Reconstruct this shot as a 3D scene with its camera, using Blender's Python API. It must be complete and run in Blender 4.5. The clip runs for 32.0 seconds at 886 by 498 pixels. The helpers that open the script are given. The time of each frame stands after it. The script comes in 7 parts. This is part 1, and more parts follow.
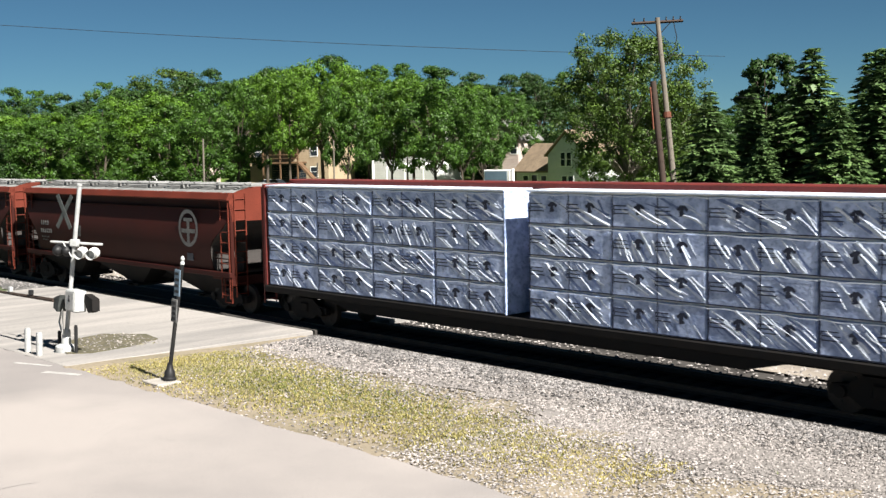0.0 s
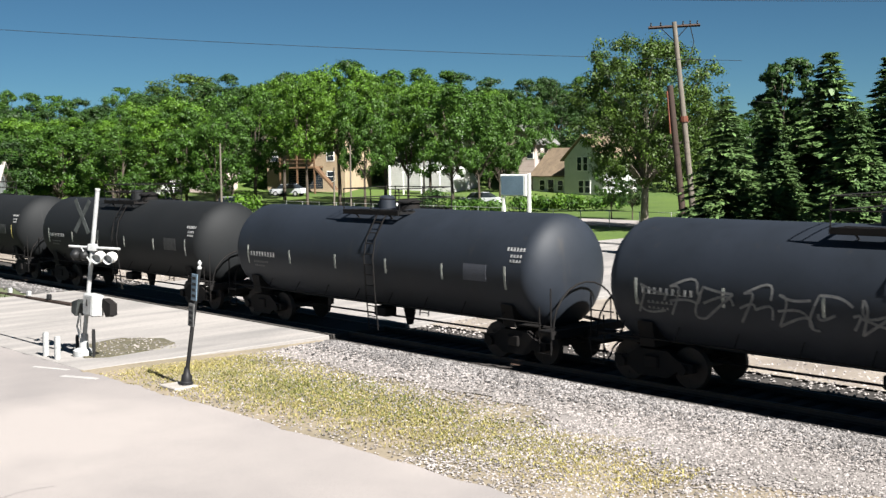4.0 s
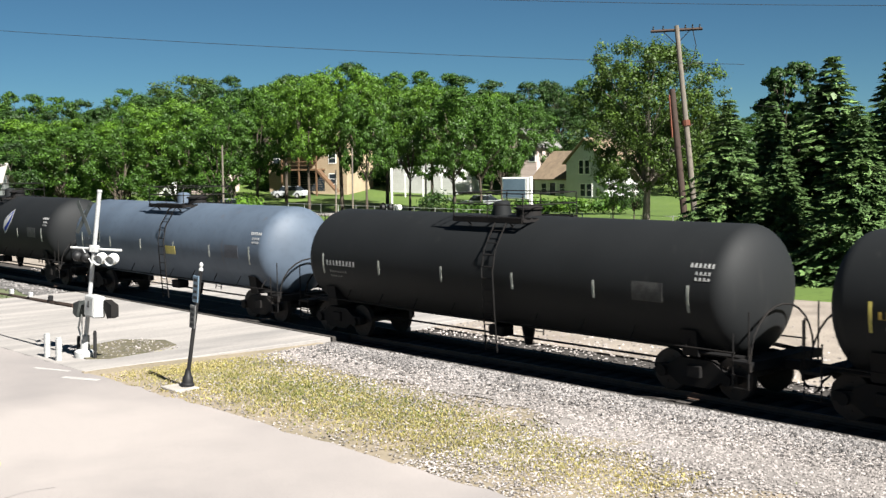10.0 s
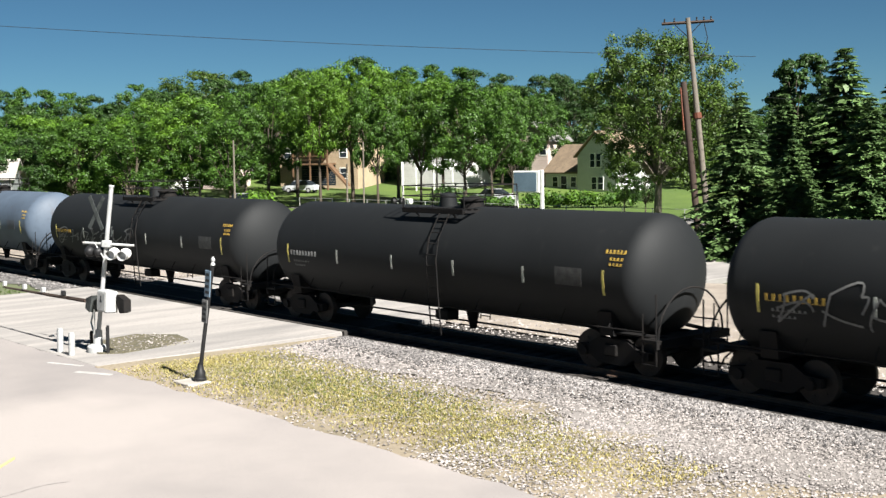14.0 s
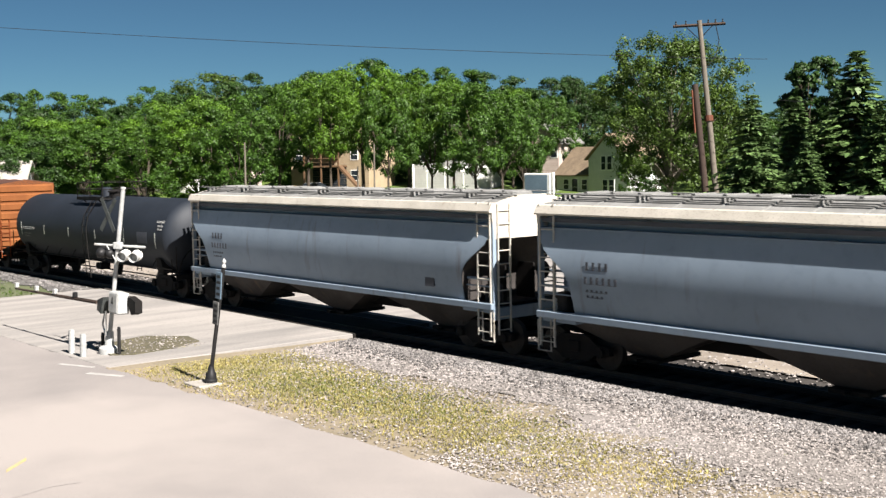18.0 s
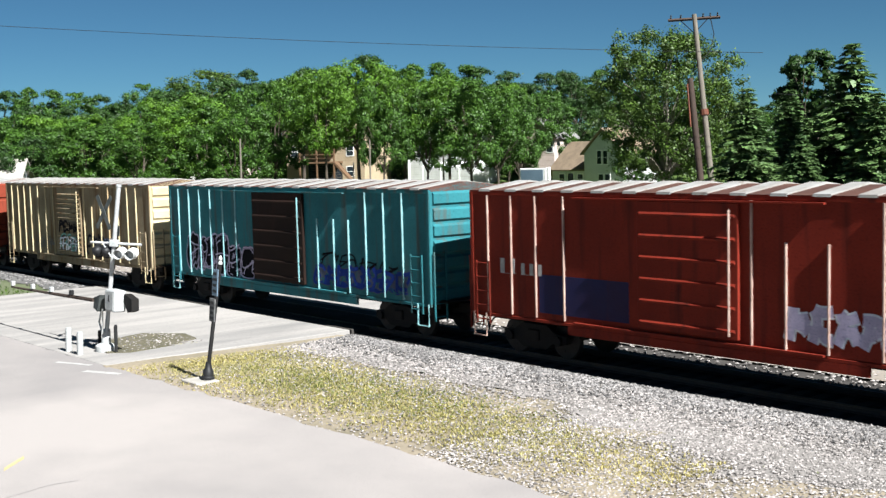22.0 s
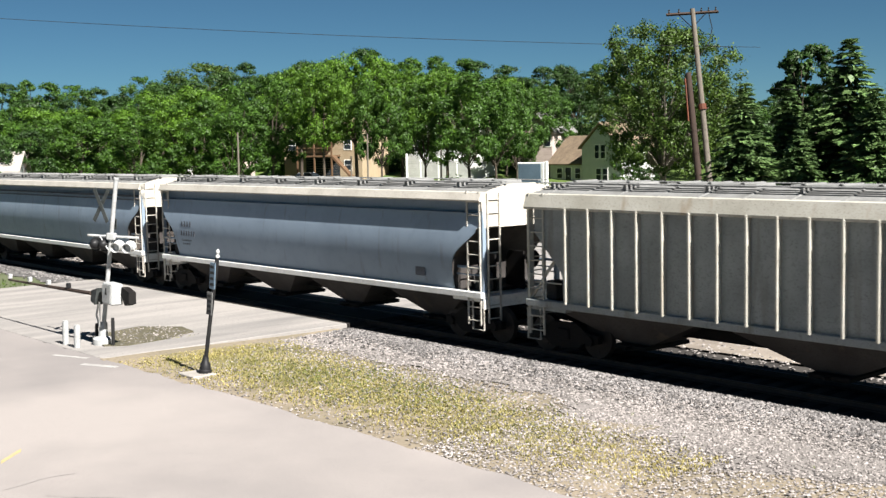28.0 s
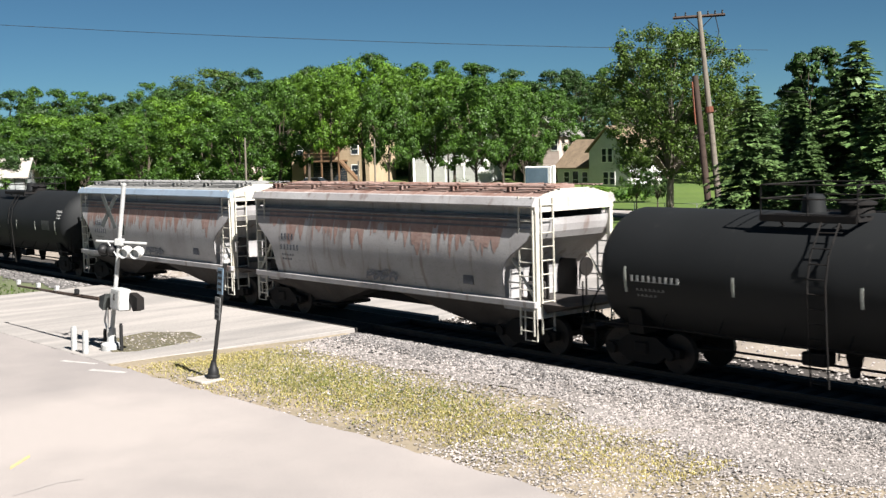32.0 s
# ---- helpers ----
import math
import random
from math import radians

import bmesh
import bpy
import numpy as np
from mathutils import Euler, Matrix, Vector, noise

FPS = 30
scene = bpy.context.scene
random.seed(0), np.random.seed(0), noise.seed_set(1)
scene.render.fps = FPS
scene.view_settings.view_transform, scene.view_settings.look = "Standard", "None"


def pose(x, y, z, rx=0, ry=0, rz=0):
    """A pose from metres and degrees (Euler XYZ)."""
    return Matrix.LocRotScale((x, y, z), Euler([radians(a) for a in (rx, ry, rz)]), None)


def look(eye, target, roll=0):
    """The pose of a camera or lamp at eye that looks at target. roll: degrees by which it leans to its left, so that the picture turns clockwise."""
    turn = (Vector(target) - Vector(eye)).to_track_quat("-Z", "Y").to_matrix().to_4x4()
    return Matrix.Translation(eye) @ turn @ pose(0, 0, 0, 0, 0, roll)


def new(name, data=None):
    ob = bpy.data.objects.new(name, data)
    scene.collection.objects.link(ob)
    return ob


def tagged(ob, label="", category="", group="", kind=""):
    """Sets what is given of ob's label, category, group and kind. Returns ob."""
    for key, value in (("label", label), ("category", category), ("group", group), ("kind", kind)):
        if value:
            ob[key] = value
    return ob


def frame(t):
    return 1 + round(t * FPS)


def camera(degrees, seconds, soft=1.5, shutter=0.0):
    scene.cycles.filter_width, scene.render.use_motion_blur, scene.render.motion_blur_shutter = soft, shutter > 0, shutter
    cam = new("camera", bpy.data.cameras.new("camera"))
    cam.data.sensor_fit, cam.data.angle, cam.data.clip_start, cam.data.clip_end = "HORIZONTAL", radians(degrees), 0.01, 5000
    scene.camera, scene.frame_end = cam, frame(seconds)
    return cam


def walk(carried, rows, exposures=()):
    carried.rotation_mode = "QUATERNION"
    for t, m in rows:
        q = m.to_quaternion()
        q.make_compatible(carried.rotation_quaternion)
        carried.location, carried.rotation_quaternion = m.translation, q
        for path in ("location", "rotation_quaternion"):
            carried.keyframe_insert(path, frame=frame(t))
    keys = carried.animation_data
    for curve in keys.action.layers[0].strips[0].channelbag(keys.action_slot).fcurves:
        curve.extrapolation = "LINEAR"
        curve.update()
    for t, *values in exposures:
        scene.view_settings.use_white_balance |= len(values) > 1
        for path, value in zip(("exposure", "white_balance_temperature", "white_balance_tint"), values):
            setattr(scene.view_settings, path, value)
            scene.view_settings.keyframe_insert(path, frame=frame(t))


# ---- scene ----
cam = camera(41.5, 32.0, soft=1.4, shutter=0.06)
EYE = (0.0, -22.66, 5.52)
ROWS = [
    (0, 47.943, -4.879, -1.079), (0.5, 48.282, -4.931, -1.043), (1, 48.337, -5.034, -1.014), (1.5, 48.660, -4.956, -0.995),
    (2, 48.445, -4.745, -1.036), (2.5, 48.642, -4.563, -1.079), (3, 48.545, -4.572, -1.079), (3.5, 48.640, -4.637, -1.126),
    (5.5, 48.938, -4.587, -1.057), (6, 48.980, -4.587, -1.098), (6.5, 49.043, -4.605, -1.031), (7, 48.941, -4.719, -1.087),
    (7.5, 49.026, -4.685, -1.058), (8, 49.095, -4.600, -1.047), (8.5, 49.120, -4.526, -1.027), (9, 49.113, -4.637, -1.018),
    (9.5, 48.796, -4.612, -0.972), (10, 48.815, -4.502, -0.904), (10.5, 49.123, -4.475, -0.788), (11, 49.035, -4.721, -0.845),
    (11.5, 49.208, -4.797, -1.012), (12, 49.330, -4.675, -1.138), (12.5, 49.208, -4.758, -1.136), (13, 49.150, -4.934, -1.088),
    (13.5, 49.298, -4.981, -1.209), (14, 49.374, -4.792, -1.151), (14.5, 49.508, -4.808, -1.176), (16.5, 49.679, -4.758, -1.064),
    (17, 49.788, -4.644, -1.154), (17.5, 49.859, -4.706, -1.093), (18, 49.899, -4.665, -1.083), (18.5, 50.023, -4.584, -1.069),
    (19, 49.844, -4.776, -1.165), (19.5, 49.768, -4.912, -1.258), (20, 49.708, -5.030, -1.287), (20.5, 49.671, -5.156, -1.310),
    (21, 49.622, -4.992, -1.385), (21.5, 49.740, -4.843, -1.421), (22, 49.725, -4.889, -1.446), (22.5, 49.726, -4.985, -1.399),
    (23, 49.571, -4.926, -1.338), (23.5, 49.493, -5.010, -1.568), (24, 49.553, -5.024, -1.528), (24.5, 49.699, -4.906, -1.529),
    (25, 49.590, -4.947, -1.509), (25.5, 49.513, -5.010, -1.552), (27.5, 49.683, -5.004, -1.362), (28, 49.606, -5.190, -1.294),
    (28.5, 49.491, -5.346, -1.633), (29, 49.307, -5.429, -1.680), (29.5, 49.607, -5.376, -1.700), (30, 49.848, -5.079, -1.489),
    (30.5, 49.768, -5.155, -1.608), (31, 49.817, -5.037, -1.623), (31.5, 49.934, -5.040, -1.574), (32, 49.966, -4.969, -1.566),
]
EXPOSURES = [(0, 1.81, 6500, 10), (1, 1.85, 6500, 10), (2, 1.9, 6050, 9), (3.5, 1.86, 6250, 11), (6, 1.92, 6400, 10), (14.5, 1.92, 6400, 10), (17, 1.79, 6600, 12), (19, 1.81, 6600, 13),
             (20, 1.88, 6500, 11), (21, 1.9, 6100, 8), (23, 1.9, 6000, 8), (25.5, 1.92, 6000, 8), (28, 1.78, 6400, 11), (29.5, 1.74, 6600, 13), (31, 1.86, 6450, 13), (32, 1.88, 6450, 12)]
walk(cam, [(t, pose(*EYE, 90 + pitch, 0, yaw) @ pose(0, 0, 0, 0, 0, roll)) for t, yaw, pitch, roll in ROWS],
     EXPOSURES)

# ---- sky and sun ----
SUN_UP, SUN_SIDE = radians(43), radians(-3.5)
world = bpy.data.worlds.new("sky")
scene.world = world
world.use_nodes = True
wn = world.node_tree.nodes
sky = wn.new("ShaderNodeTexSky")
sky.sky_type, sky.sun_disc = "NISHITA", False
sky.sun_elevation, sky.sun_rotation = SUN_UP, radians(90) - SUN_SIDE
sky.altitude, sky.air_density, sky.dust_density, sky.ozone_density = 3000, 0.8, 0.35, 4.0
wn["Background"].inputs["Strength"].default_value = 0.018
tint = wn.new("ShaderNodeMix")
tint.data_type, tint.blend_type = "RGBA", "MULTIPLY"
tint.inputs[0].default_value = 1.0
tint.inputs[7].default_value = (0.6, 0.86, 0.83, 1)
world.node_tree.links.new(sky.outputs[0], tint.inputs[6])
world.node_tree.links.new(tint.outputs[2], wn["Background"].inputs["Color"])
sun = new("sun", bpy.data.lights.new("sun", "SUN"))
sun.data.energy, sun.data.angle, sun.data.color = 5.0, radians(0.5), (1.0, 0.965, 0.9)
SUN_DIR = Vector((math.cos(SUN_UP) * math.cos(SUN_SIDE), math.cos(SUN_UP) * math.sin(SUN_SIDE), math.sin(SUN_UP)))
sun.matrix_world = look(SUN_DIR * 120, (0, 0, 0))


# ---- materials ----
def surface(name, colour, other=None, rough=0.6, metal=0.0, scale=1.0, grain=25.0, bump=0.15, streak=None, amount=0.5,
            vary=0.0, islands=False, stretch=(1, 1, 1), spec=0.22, fleck=0.85):
    """A weathered surface: two scales of tone, fine relief and, where asked, streaks of rust or dirt that run down."""
    mat = bpy.data.materials.new(name)
    mat.use_nodes = True
    nt = mat.node_tree
    n, link = nt.nodes, nt.links.new
    bsdf = n["Principled BSDF"]
    bsdf.inputs["Roughness"].default_value, bsdf.inputs["Metallic"].default_value = rough, metal
    bsdf.inputs["Specular IOR Level"].default_value = spec
    coord, info = n.new("ShaderNodeTexCoord"), n.new("ShaderNodeObjectInfo")
    shift = n.new("ShaderNodeVectorMath")
    shift.operation = "MULTIPLY_ADD"
    link(info.outputs["Random"], shift.inputs[0])
    shift.inputs[1].default_value = (31, 17, 7)
    size = n.new("ShaderNodeMapping")
    size.inputs["Scale"].default_value = stretch
    link(coord.outputs["Object"], size.inputs["Vector"])
    link(size.outputs[0], shift.inputs[2])

    def noise_at(s, detail=4):
        tex = n.new("ShaderNodeTexNoise")
        tex.inputs["Scale"].default_value, tex.inputs["Detail"].default_value = s, detail
        link(shift.outputs[0], tex.inputs["Vector"])
        return tex

    def ramp(tex, lo, hi):
        r = n.new("ShaderNodeMapRange")
        r.inputs["From Min"].default_value, r.inputs["From Max"].default_value = lo, hi
        link(tex.outputs["Fac"], r.inputs["Value"])
        return r

    def mix(a, b, fac):
        m = n.new("ShaderNodeMix")
        m.data_type = "RGBA"
        for slot, value in ((6, a), (7, b)):
            if isinstance(value, tuple):
                m.inputs[slot].default_value = (*value, 1)
            else:
                link(value, m.inputs[slot])
        link(fac, m.inputs[0])
        return m.outputs[2]

    other = other or tuple(c * 0.72 for c in colour)
    broad, fine = noise_at(scale), noise_at(grain, 6)
    out = mix(colour, other, ramp(broad, 0.35, 0.68).outputs[0])
    out = mix(out, tuple(c * 0.55 for c in other), ramp(fine, 0.52, fleck).outputs[0])
    if streak:
        runs = n.new("ShaderNodeMapping")
        runs.inputs["Scale"].default_value = (3.2, 3.2, 0.28)
        link(shift.outputs[0], runs.inputs["Vector"])
        tex = n.new("ShaderNodeTexNoise")
        tex.inputs["Scale"].default_value, tex.inputs["Detail"].default_value = 1.0, 8
        link(runs.outputs[0], tex.inputs["Vector"])
        out = mix(out, streak, ramp(tex, 0.74 - 0.36 * amount, 0.86 - 0.2 * amount).outputs[0])
    if vary:
        hue = n.new("ShaderNodeHueSaturation")
        geo = n.new("ShaderNodeNewGeometry")
        r = n.new("ShaderNodeMapRange")
        r.inputs["To Min"].default_value, r.inputs["To Max"].default_value = 1 - vary, 1 + vary
        link(geo.outputs["Random Per Island"] if islands else info.outputs["Random"], r.inputs["Value"])
        link(r.outputs[0], hue.inputs["Value"])
        link(out, hue.inputs["Color"])
        out = hue.outputs[0]
    link(out, bsdf.inputs["Base Color"])
    if bump:
        b = n.new("ShaderNodeBump")
        b.inputs["Strength"].default_value, b.inputs["Distance"].default_value = bump, 0.02
        link(fine.outputs["Fac"], b.inputs["Height"])
        link(b.outputs[0], bsdf.inputs["Normal"])
    return mat


def foliage(name, colour, other, glow=0.35):
    """Leaves: each island has its own tone, and light passes through the blade."""
    mat = surface(name, colour, other, rough=0.55, scale=0.5, grain=6, bump=0, vary=0.45, islands=True, spec=0.3)
    nt = mat.node_tree
    n, link = nt.nodes, nt.links.new
    bsdf, out = n["Principled BSDF"], n["Material Output"]
    thin, both = n.new("ShaderNodeBsdfTranslucent"), n.new("ShaderNodeMixShader")
    link(bsdf.inputs["Base Color"].links[0].from_socket, thin.inputs["Color"])
    both.inputs[0].default_value = glow
    link(bsdf.outputs[0], both.inputs[1])
    link(thin.outputs[0], both.inputs[2])
    link(both.outputs[0], out.inputs["Surface"])
    return mat


TANK_BLACK = surface("black tank paint", (0.0058, 0.0066, 0.0072), (0.0078, 0.0087, 0.0094), 0.68, scale=0.5, grain=4, bump=0.04, streak=(0.0125, 0.013, 0.0132), amount=0.3, spec=0.2, fleck=1.5)
TANK_GREY = surface("blue grey tank paint", (0.06, 0.08, 0.108), (0.045, 0.06, 0.082), 0.6, scale=0.5, grain=4, bump=0.04, streak=(0.056, 0.057, 0.064), amount=0.3, spec=0.3, fleck=1.5)
TANK_DARK = surface("dark grey tank paint", (0.0125, 0.016, 0.0225), (0.0092, 0.012, 0.0165), 0.6, scale=0.5, grain=4, bump=0.04, streak=(0.02, 0.02, 0.021), amount=0.3, spec=0.25, fleck=1.5)
HOPPER_GREY = surface("grey hopper paint", (0.2, 0.252, 0.312), (0.17, 0.216, 0.27), 0.55, scale=0.6, grain=3.5, bump=0.05, streak=(0.13, 0.137, 0.155), amount=0.35, spec=0.25, fleck=1.5)
HOPPER_PALE = surface("pale grey hopper paint", (0.3, 0.345, 0.395), (0.25, 0.29, 0.337), 0.55, scale=0.6, grain=3.5, bump=0.05, streak=(0.2, 0.2, 0.205), amount=0.35, spec=0.25, fleck=1.5)
# Eaves and end panels in sunlit cream; HOPPER_GREY holds the sides' blue shade.
HOPPER_SUNLIT = surface("hopper paint in sunlit cream", (0.45, 0.42, 0.37), (0.37, 0.345, 0.3), 0.5, scale=1.2, bump=0.05, streak=(0.273, 0.242, 0.203), amount=0.3)
# Eaves and ends get a sunlit copy of the dark red side paint.
HOPPER_RED_SUNLIT = surface("red brown hopper paint in sunlit tone", (0.105, 0.021, 0.012), (0.078, 0.016, 0.009), 0.65, scale=0.8, bump=0.05, streak=(0.05, 0.012, 0.008), amount=0.35, spec=0.15)
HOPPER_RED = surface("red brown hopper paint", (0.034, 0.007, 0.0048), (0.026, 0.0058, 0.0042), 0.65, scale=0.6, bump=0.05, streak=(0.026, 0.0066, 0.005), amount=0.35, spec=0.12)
ROOF_GREY = surface("weathered grey roof", (0.2, 0.2, 0.195), (0.13, 0.13, 0.125), 0.75, scale=1.6, bump=0.1, streak=(0.26, 0.255, 0.24), amount=0.3)
HOPPER_RUSTY = surface("rust streaked hopper paint", (0.29, 0.285, 0.285), (0.22, 0.21, 0.21), 0.65, scale=0.7, bump=0.1, streak=(0.12, 0.08, 0.065), amount=0.45)
RUST_RUN = surface("pink brown rust", (0.26, 0.19, 0.17), (0.2, 0.125, 0.105), 0.85, scale=2.0, bump=0.1, spec=0.12)
ROOF_PINK = surface("rust-washed pale roof", (0.21, 0.15, 0.13), (0.13, 0.075, 0.06), 0.8, scale=1.6, bump=0.1, streak=(0.28, 0.25, 0.23), amount=0.4, spec=0.15)
RIB_GREY = surface("pale ribbed hopper paint", (0.245, 0.26, 0.258), (0.18, 0.192, 0.192), 0.6, scale=1.1, bump=0.08, streak=(0.13, 0.12, 0.105), amount=0.5)
RIB_CREAM = surface("cream post paint", (0.4, 0.385, 0.34), (0.31, 0.295, 0.25), 0.6, scale=1.1, bump=0.08, streak=(0.24, 0.19, 0.135), amount=0.35, spec=0.3)
BOX_ORANGE = surface("orange brown boxcar paint", (0.13, 0.033, 0.011), (0.09, 0.022, 0.008), 0.65, scale=0.8, bump=0.08, streak=(0.042, 0.013, 0.008), amount=0.65, spec=0.06)
# Lighter than the orange sides: the sun on the end is in its colour.
END_ORANGE_SUNLIT = surface("orange end paint in sunlit tone", (0.17, 0.06, 0.018), (0.12, 0.04, 0.013), 0.7, scale=0.9, bump=0.08, streak=(0.1, 0.035, 0.012), amount=0.4, spec=0.15)
BOX_RED = surface("red boxcar paint", (0.16, 0.0195, 0.011), (0.122, 0.0155, 0.009), 0.65, scale=0.8, bump=0.08, streak=(0.05, 0.011, 0.008), amount=0.55, spec=0.06)
BOX_BRICK = surface("brick red boxcar paint", (0.115, 0.0255, 0.0135), (0.085, 0.0185, 0.01), 0.65, scale=0.8, bump=0.08, streak=(0.042, 0.012, 0.008), amount=0.6, spec=0.06)
# The maroon car's sunlit end, with that sunlight mixed into the paint.
END_RED_SUNLIT = surface("maroon end paint in sunlit orange red", (0.155, 0.03, 0.016), (0.12, 0.023, 0.012), 0.7, scale=0.9, bump=0.08, streak=(0.06, 0.016, 0.01), amount=0.45, spec=0.08)
BOX_MAROON = surface("maroon boxcar paint", (0.068, 0.013, 0.0085), (0.05, 0.01, 0.0065), 0.65, scale=0.8, bump=0.08, streak=(0.03, 0.009, 0.0065), amount=0.6, spec=0.06)
BOX_TEAL = surface("teal boxcar paint", (0.026, 0.125, 0.142), (0.02, 0.092, 0.106), 0.65, scale=0.8, bump=0.08, streak=(0.055, 0.058, 0.05), amount=0.6, spec=0.06)
BOX_TAN = surface("tan boxcar paint", (0.22, 0.18, 0.118), (0.15, 0.115, 0.07), 0.65, scale=0.8, bump=0.08, streak=(0.1, 0.05, 0.02), amount=0.7, spec=0.06)
# A lightened tan: sunlight on the ribs and end is in this cream.
TRIM_SUNLIT = surface("tan rib and end paint in sunlit cream", (0.42, 0.355, 0.22), (0.31, 0.25, 0.145), 0.6, bump=0.05, streak=(0.2, 0.1, 0.04), amount=0.3, spec=0.2)
GALVANISED = surface("galvanised roof", (0.285, 0.279, 0.267), (0.223, 0.205, 0.186), 0.55, 0.2, scale=1.0, bump=0.06, streak=(0.124, 0.0806, 0.0558), amount=0.35)
ROOF_RUST = surface("rusted roof", (0.075, 0.034, 0.024), (0.045, 0.022, 0.017), 0.85, scale=1.2, bump=0.12, spec=0.2)
GONDOLA = surface("rusty gondola steel", (0.016, 0.0082, 0.0058), (0.0095, 0.0056, 0.0042), 0.8, scale=0.8, bump=0.1, streak=(0.026, 0.01, 0.007), amount=0.4, spec=0.1)
# The ribs' sunlit brightness is put into these two paler paints.
RIB_SUNLIT = surface("rib paint in sunlit tone", (0.38, 0.27, 0.225), (0.25, 0.16, 0.13), 0.7, scale=2.0, bump=0.05, streak=(0.12, 0.05, 0.03), amount=0.35, spec=0.15)
RIB_TEAL_SUNLIT = surface("teal rib paint in sunlit tone", (0.2, 0.36, 0.37), (0.12, 0.25, 0.27), 0.7, scale=2.0, bump=0.05, streak=(0.12, 0.11, 0.09), amount=0.3, spec=0.15)
TAG_SMOKE = surface("blue grey spray paint", (0.085, 0.098, 0.135), (0.045, 0.052, 0.08), 0.85, scale=3, bump=0, spec=0.08)
LOAD = surface("gravel load", (0.221, 0.163, 0.124), (0.13, 0.0845, 0.065), 0.95, scale=3, grain=18, bump=0.4)
STEEL_DARK = surface("dark running gear", (0.0062, 0.0062, 0.0066), (0.0105, 0.0088, 0.0078), 0.8, 0.0, scale=2, bump=0.15, spec=0.15)
WHEEL_STEEL = surface("wheel steel", (0.03, 0.025, 0.0215), (0.02, 0.0165, 0.015), 0.6, 0.3, scale=4, bump=0.1, spec=0.25)
RAIL_STEEL = surface("rail steel", (0.075, 0.048, 0.036), (0.048, 0.032, 0.025), 0.6, 0.2, scale=2, bump=0.1, spec=0.3)
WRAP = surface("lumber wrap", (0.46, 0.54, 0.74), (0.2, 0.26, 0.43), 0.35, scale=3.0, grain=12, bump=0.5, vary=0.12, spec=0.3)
# White fold glints and darker fold shading are coloured onto the blue wrap.
WRAP_WHITE = surface("white wrap and fold glints", (0.64, 0.69, 0.78), (0.5, 0.56, 0.68), 0.4, scale=2, bump=0.3)
WRAP_SHADE = surface("blue wrap with fold shading", (0.15, 0.2, 0.36), (0.1, 0.14, 0.27), 0.4, scale=4, bump=0.2)
WRAP_MARK = surface("dark print", (0.03, 0.035, 0.06), None, 0.5, bump=0)
CENTERBEAM = surface("red centre beam", (0.12, 0.021, 0.018), (0.084, 0.018, 0.015), 0.6, bump=0.08)
WHITE = surface("white paint", (0.76, 0.75, 0.72), (0.66, 0.65, 0.62), 0.55, scale=3, bump=0.04)
LETTER = surface("faded white lettering", (0.34, 0.34, 0.33), (0.24, 0.24, 0.235), 0.6, scale=5, bump=0)
LETTER_DIM = surface("dim lettering", (0.144, 0.144, 0.138), (0.09, 0.09, 0.09), 0.6, scale=5, bump=0)
STENCIL = surface("nearly worn stencil paint", (0.05, 0.05, 0.048), (0.025, 0.025, 0.025), 0.6, scale=5, bump=0)
LETTER_DARK = surface("dark lettering", (0.07, 0.075, 0.09), None, 0.6, bump=0)
LETTER_YELLOW = surface("yellow lettering", (0.38, 0.25, 0.045), (0.27, 0.18, 0.04), 0.6, scale=5, bump=0)
REFLECT = surface("reflective strip", (0.3, 0.31, 0.28), (0.2, 0.21, 0.185), 0.4, scale=6, bump=0)
REFLECT_YELLOW = surface("yellow reflective strip", (0.42, 0.36, 0.09), (0.32, 0.27, 0.08), 0.4, scale=6, bump=0)
CHROME_BLUE = surface("pale blue spray paint", (0.22, 0.3, 0.46), (0.16, 0.22, 0.38), 0.5, scale=3, bump=0)
TAG_BLUE = surface("blue spray paint", (0.012, 0.034, 0.2), (0.009, 0.022, 0.13), 0.8, scale=3, bump=0, spec=0.08)
TAG_WHITE = surface("white spray paint", (0.52, 0.53, 0.56), (0.38, 0.41, 0.48), 0.5, scale=3, bump=0)
# Near-black grey that paints in the shade under and between the hoppers.
BELLY_SHADED = surface("streaked belly paint darkened for shade", (0.055, 0.05, 0.048), (0.036, 0.032, 0.03), 0.85, scale=1.0, bump=0.1, streak=(0.08, 0.06, 0.045), amount=0.4, spec=0.12)
BLUE_DIM = surface("dull blue repaint", (0.014, 0.014, 0.055), (0.02, 0.012, 0.04), 0.65, scale=1.0, bump=0.04, streak=(0.05, 0.012, 0.012), amount=0.4, spec=0.12)
TAG_BLACK = surface("black spray paint", (0.006, 0.006, 0.008), None, 0.9, bump=0, spec=0.04)
TAG_LILAC = surface("lilac spray paint", (0.36, 0.32, 0.44), (0.27, 0.24, 0.34), 0.5, scale=3, bump=0)
TAG_GREEN = surface("green spray paint", (0.1, 0.25, 0.2), None, 0.5, bump=0)
ASPHALT = surface("pale worn asphalt", (0.25, 0.226, 0.212), (0.172, 0.158, 0.152), 0.95, scale=0.22, grain=70, bump=0.03, spec=0.25)
CONCRETE = surface("crossing concrete", (0.256, 0.238, 0.222), (0.158, 0.15, 0.143), 0.9, scale=0.75, grain=40, bump=0.03, stretch=(1.5, 0.22, 1), spec=0.3)
CRACK = surface("tar filled crack", (0.17, 0.162, 0.155), None, 0.8, bump=0)
KERB = surface("kerb concrete", (0.3, 0.276, 0.252), (0.24, 0.222, 0.198), 0.9, scale=1.5, bump=0.15)
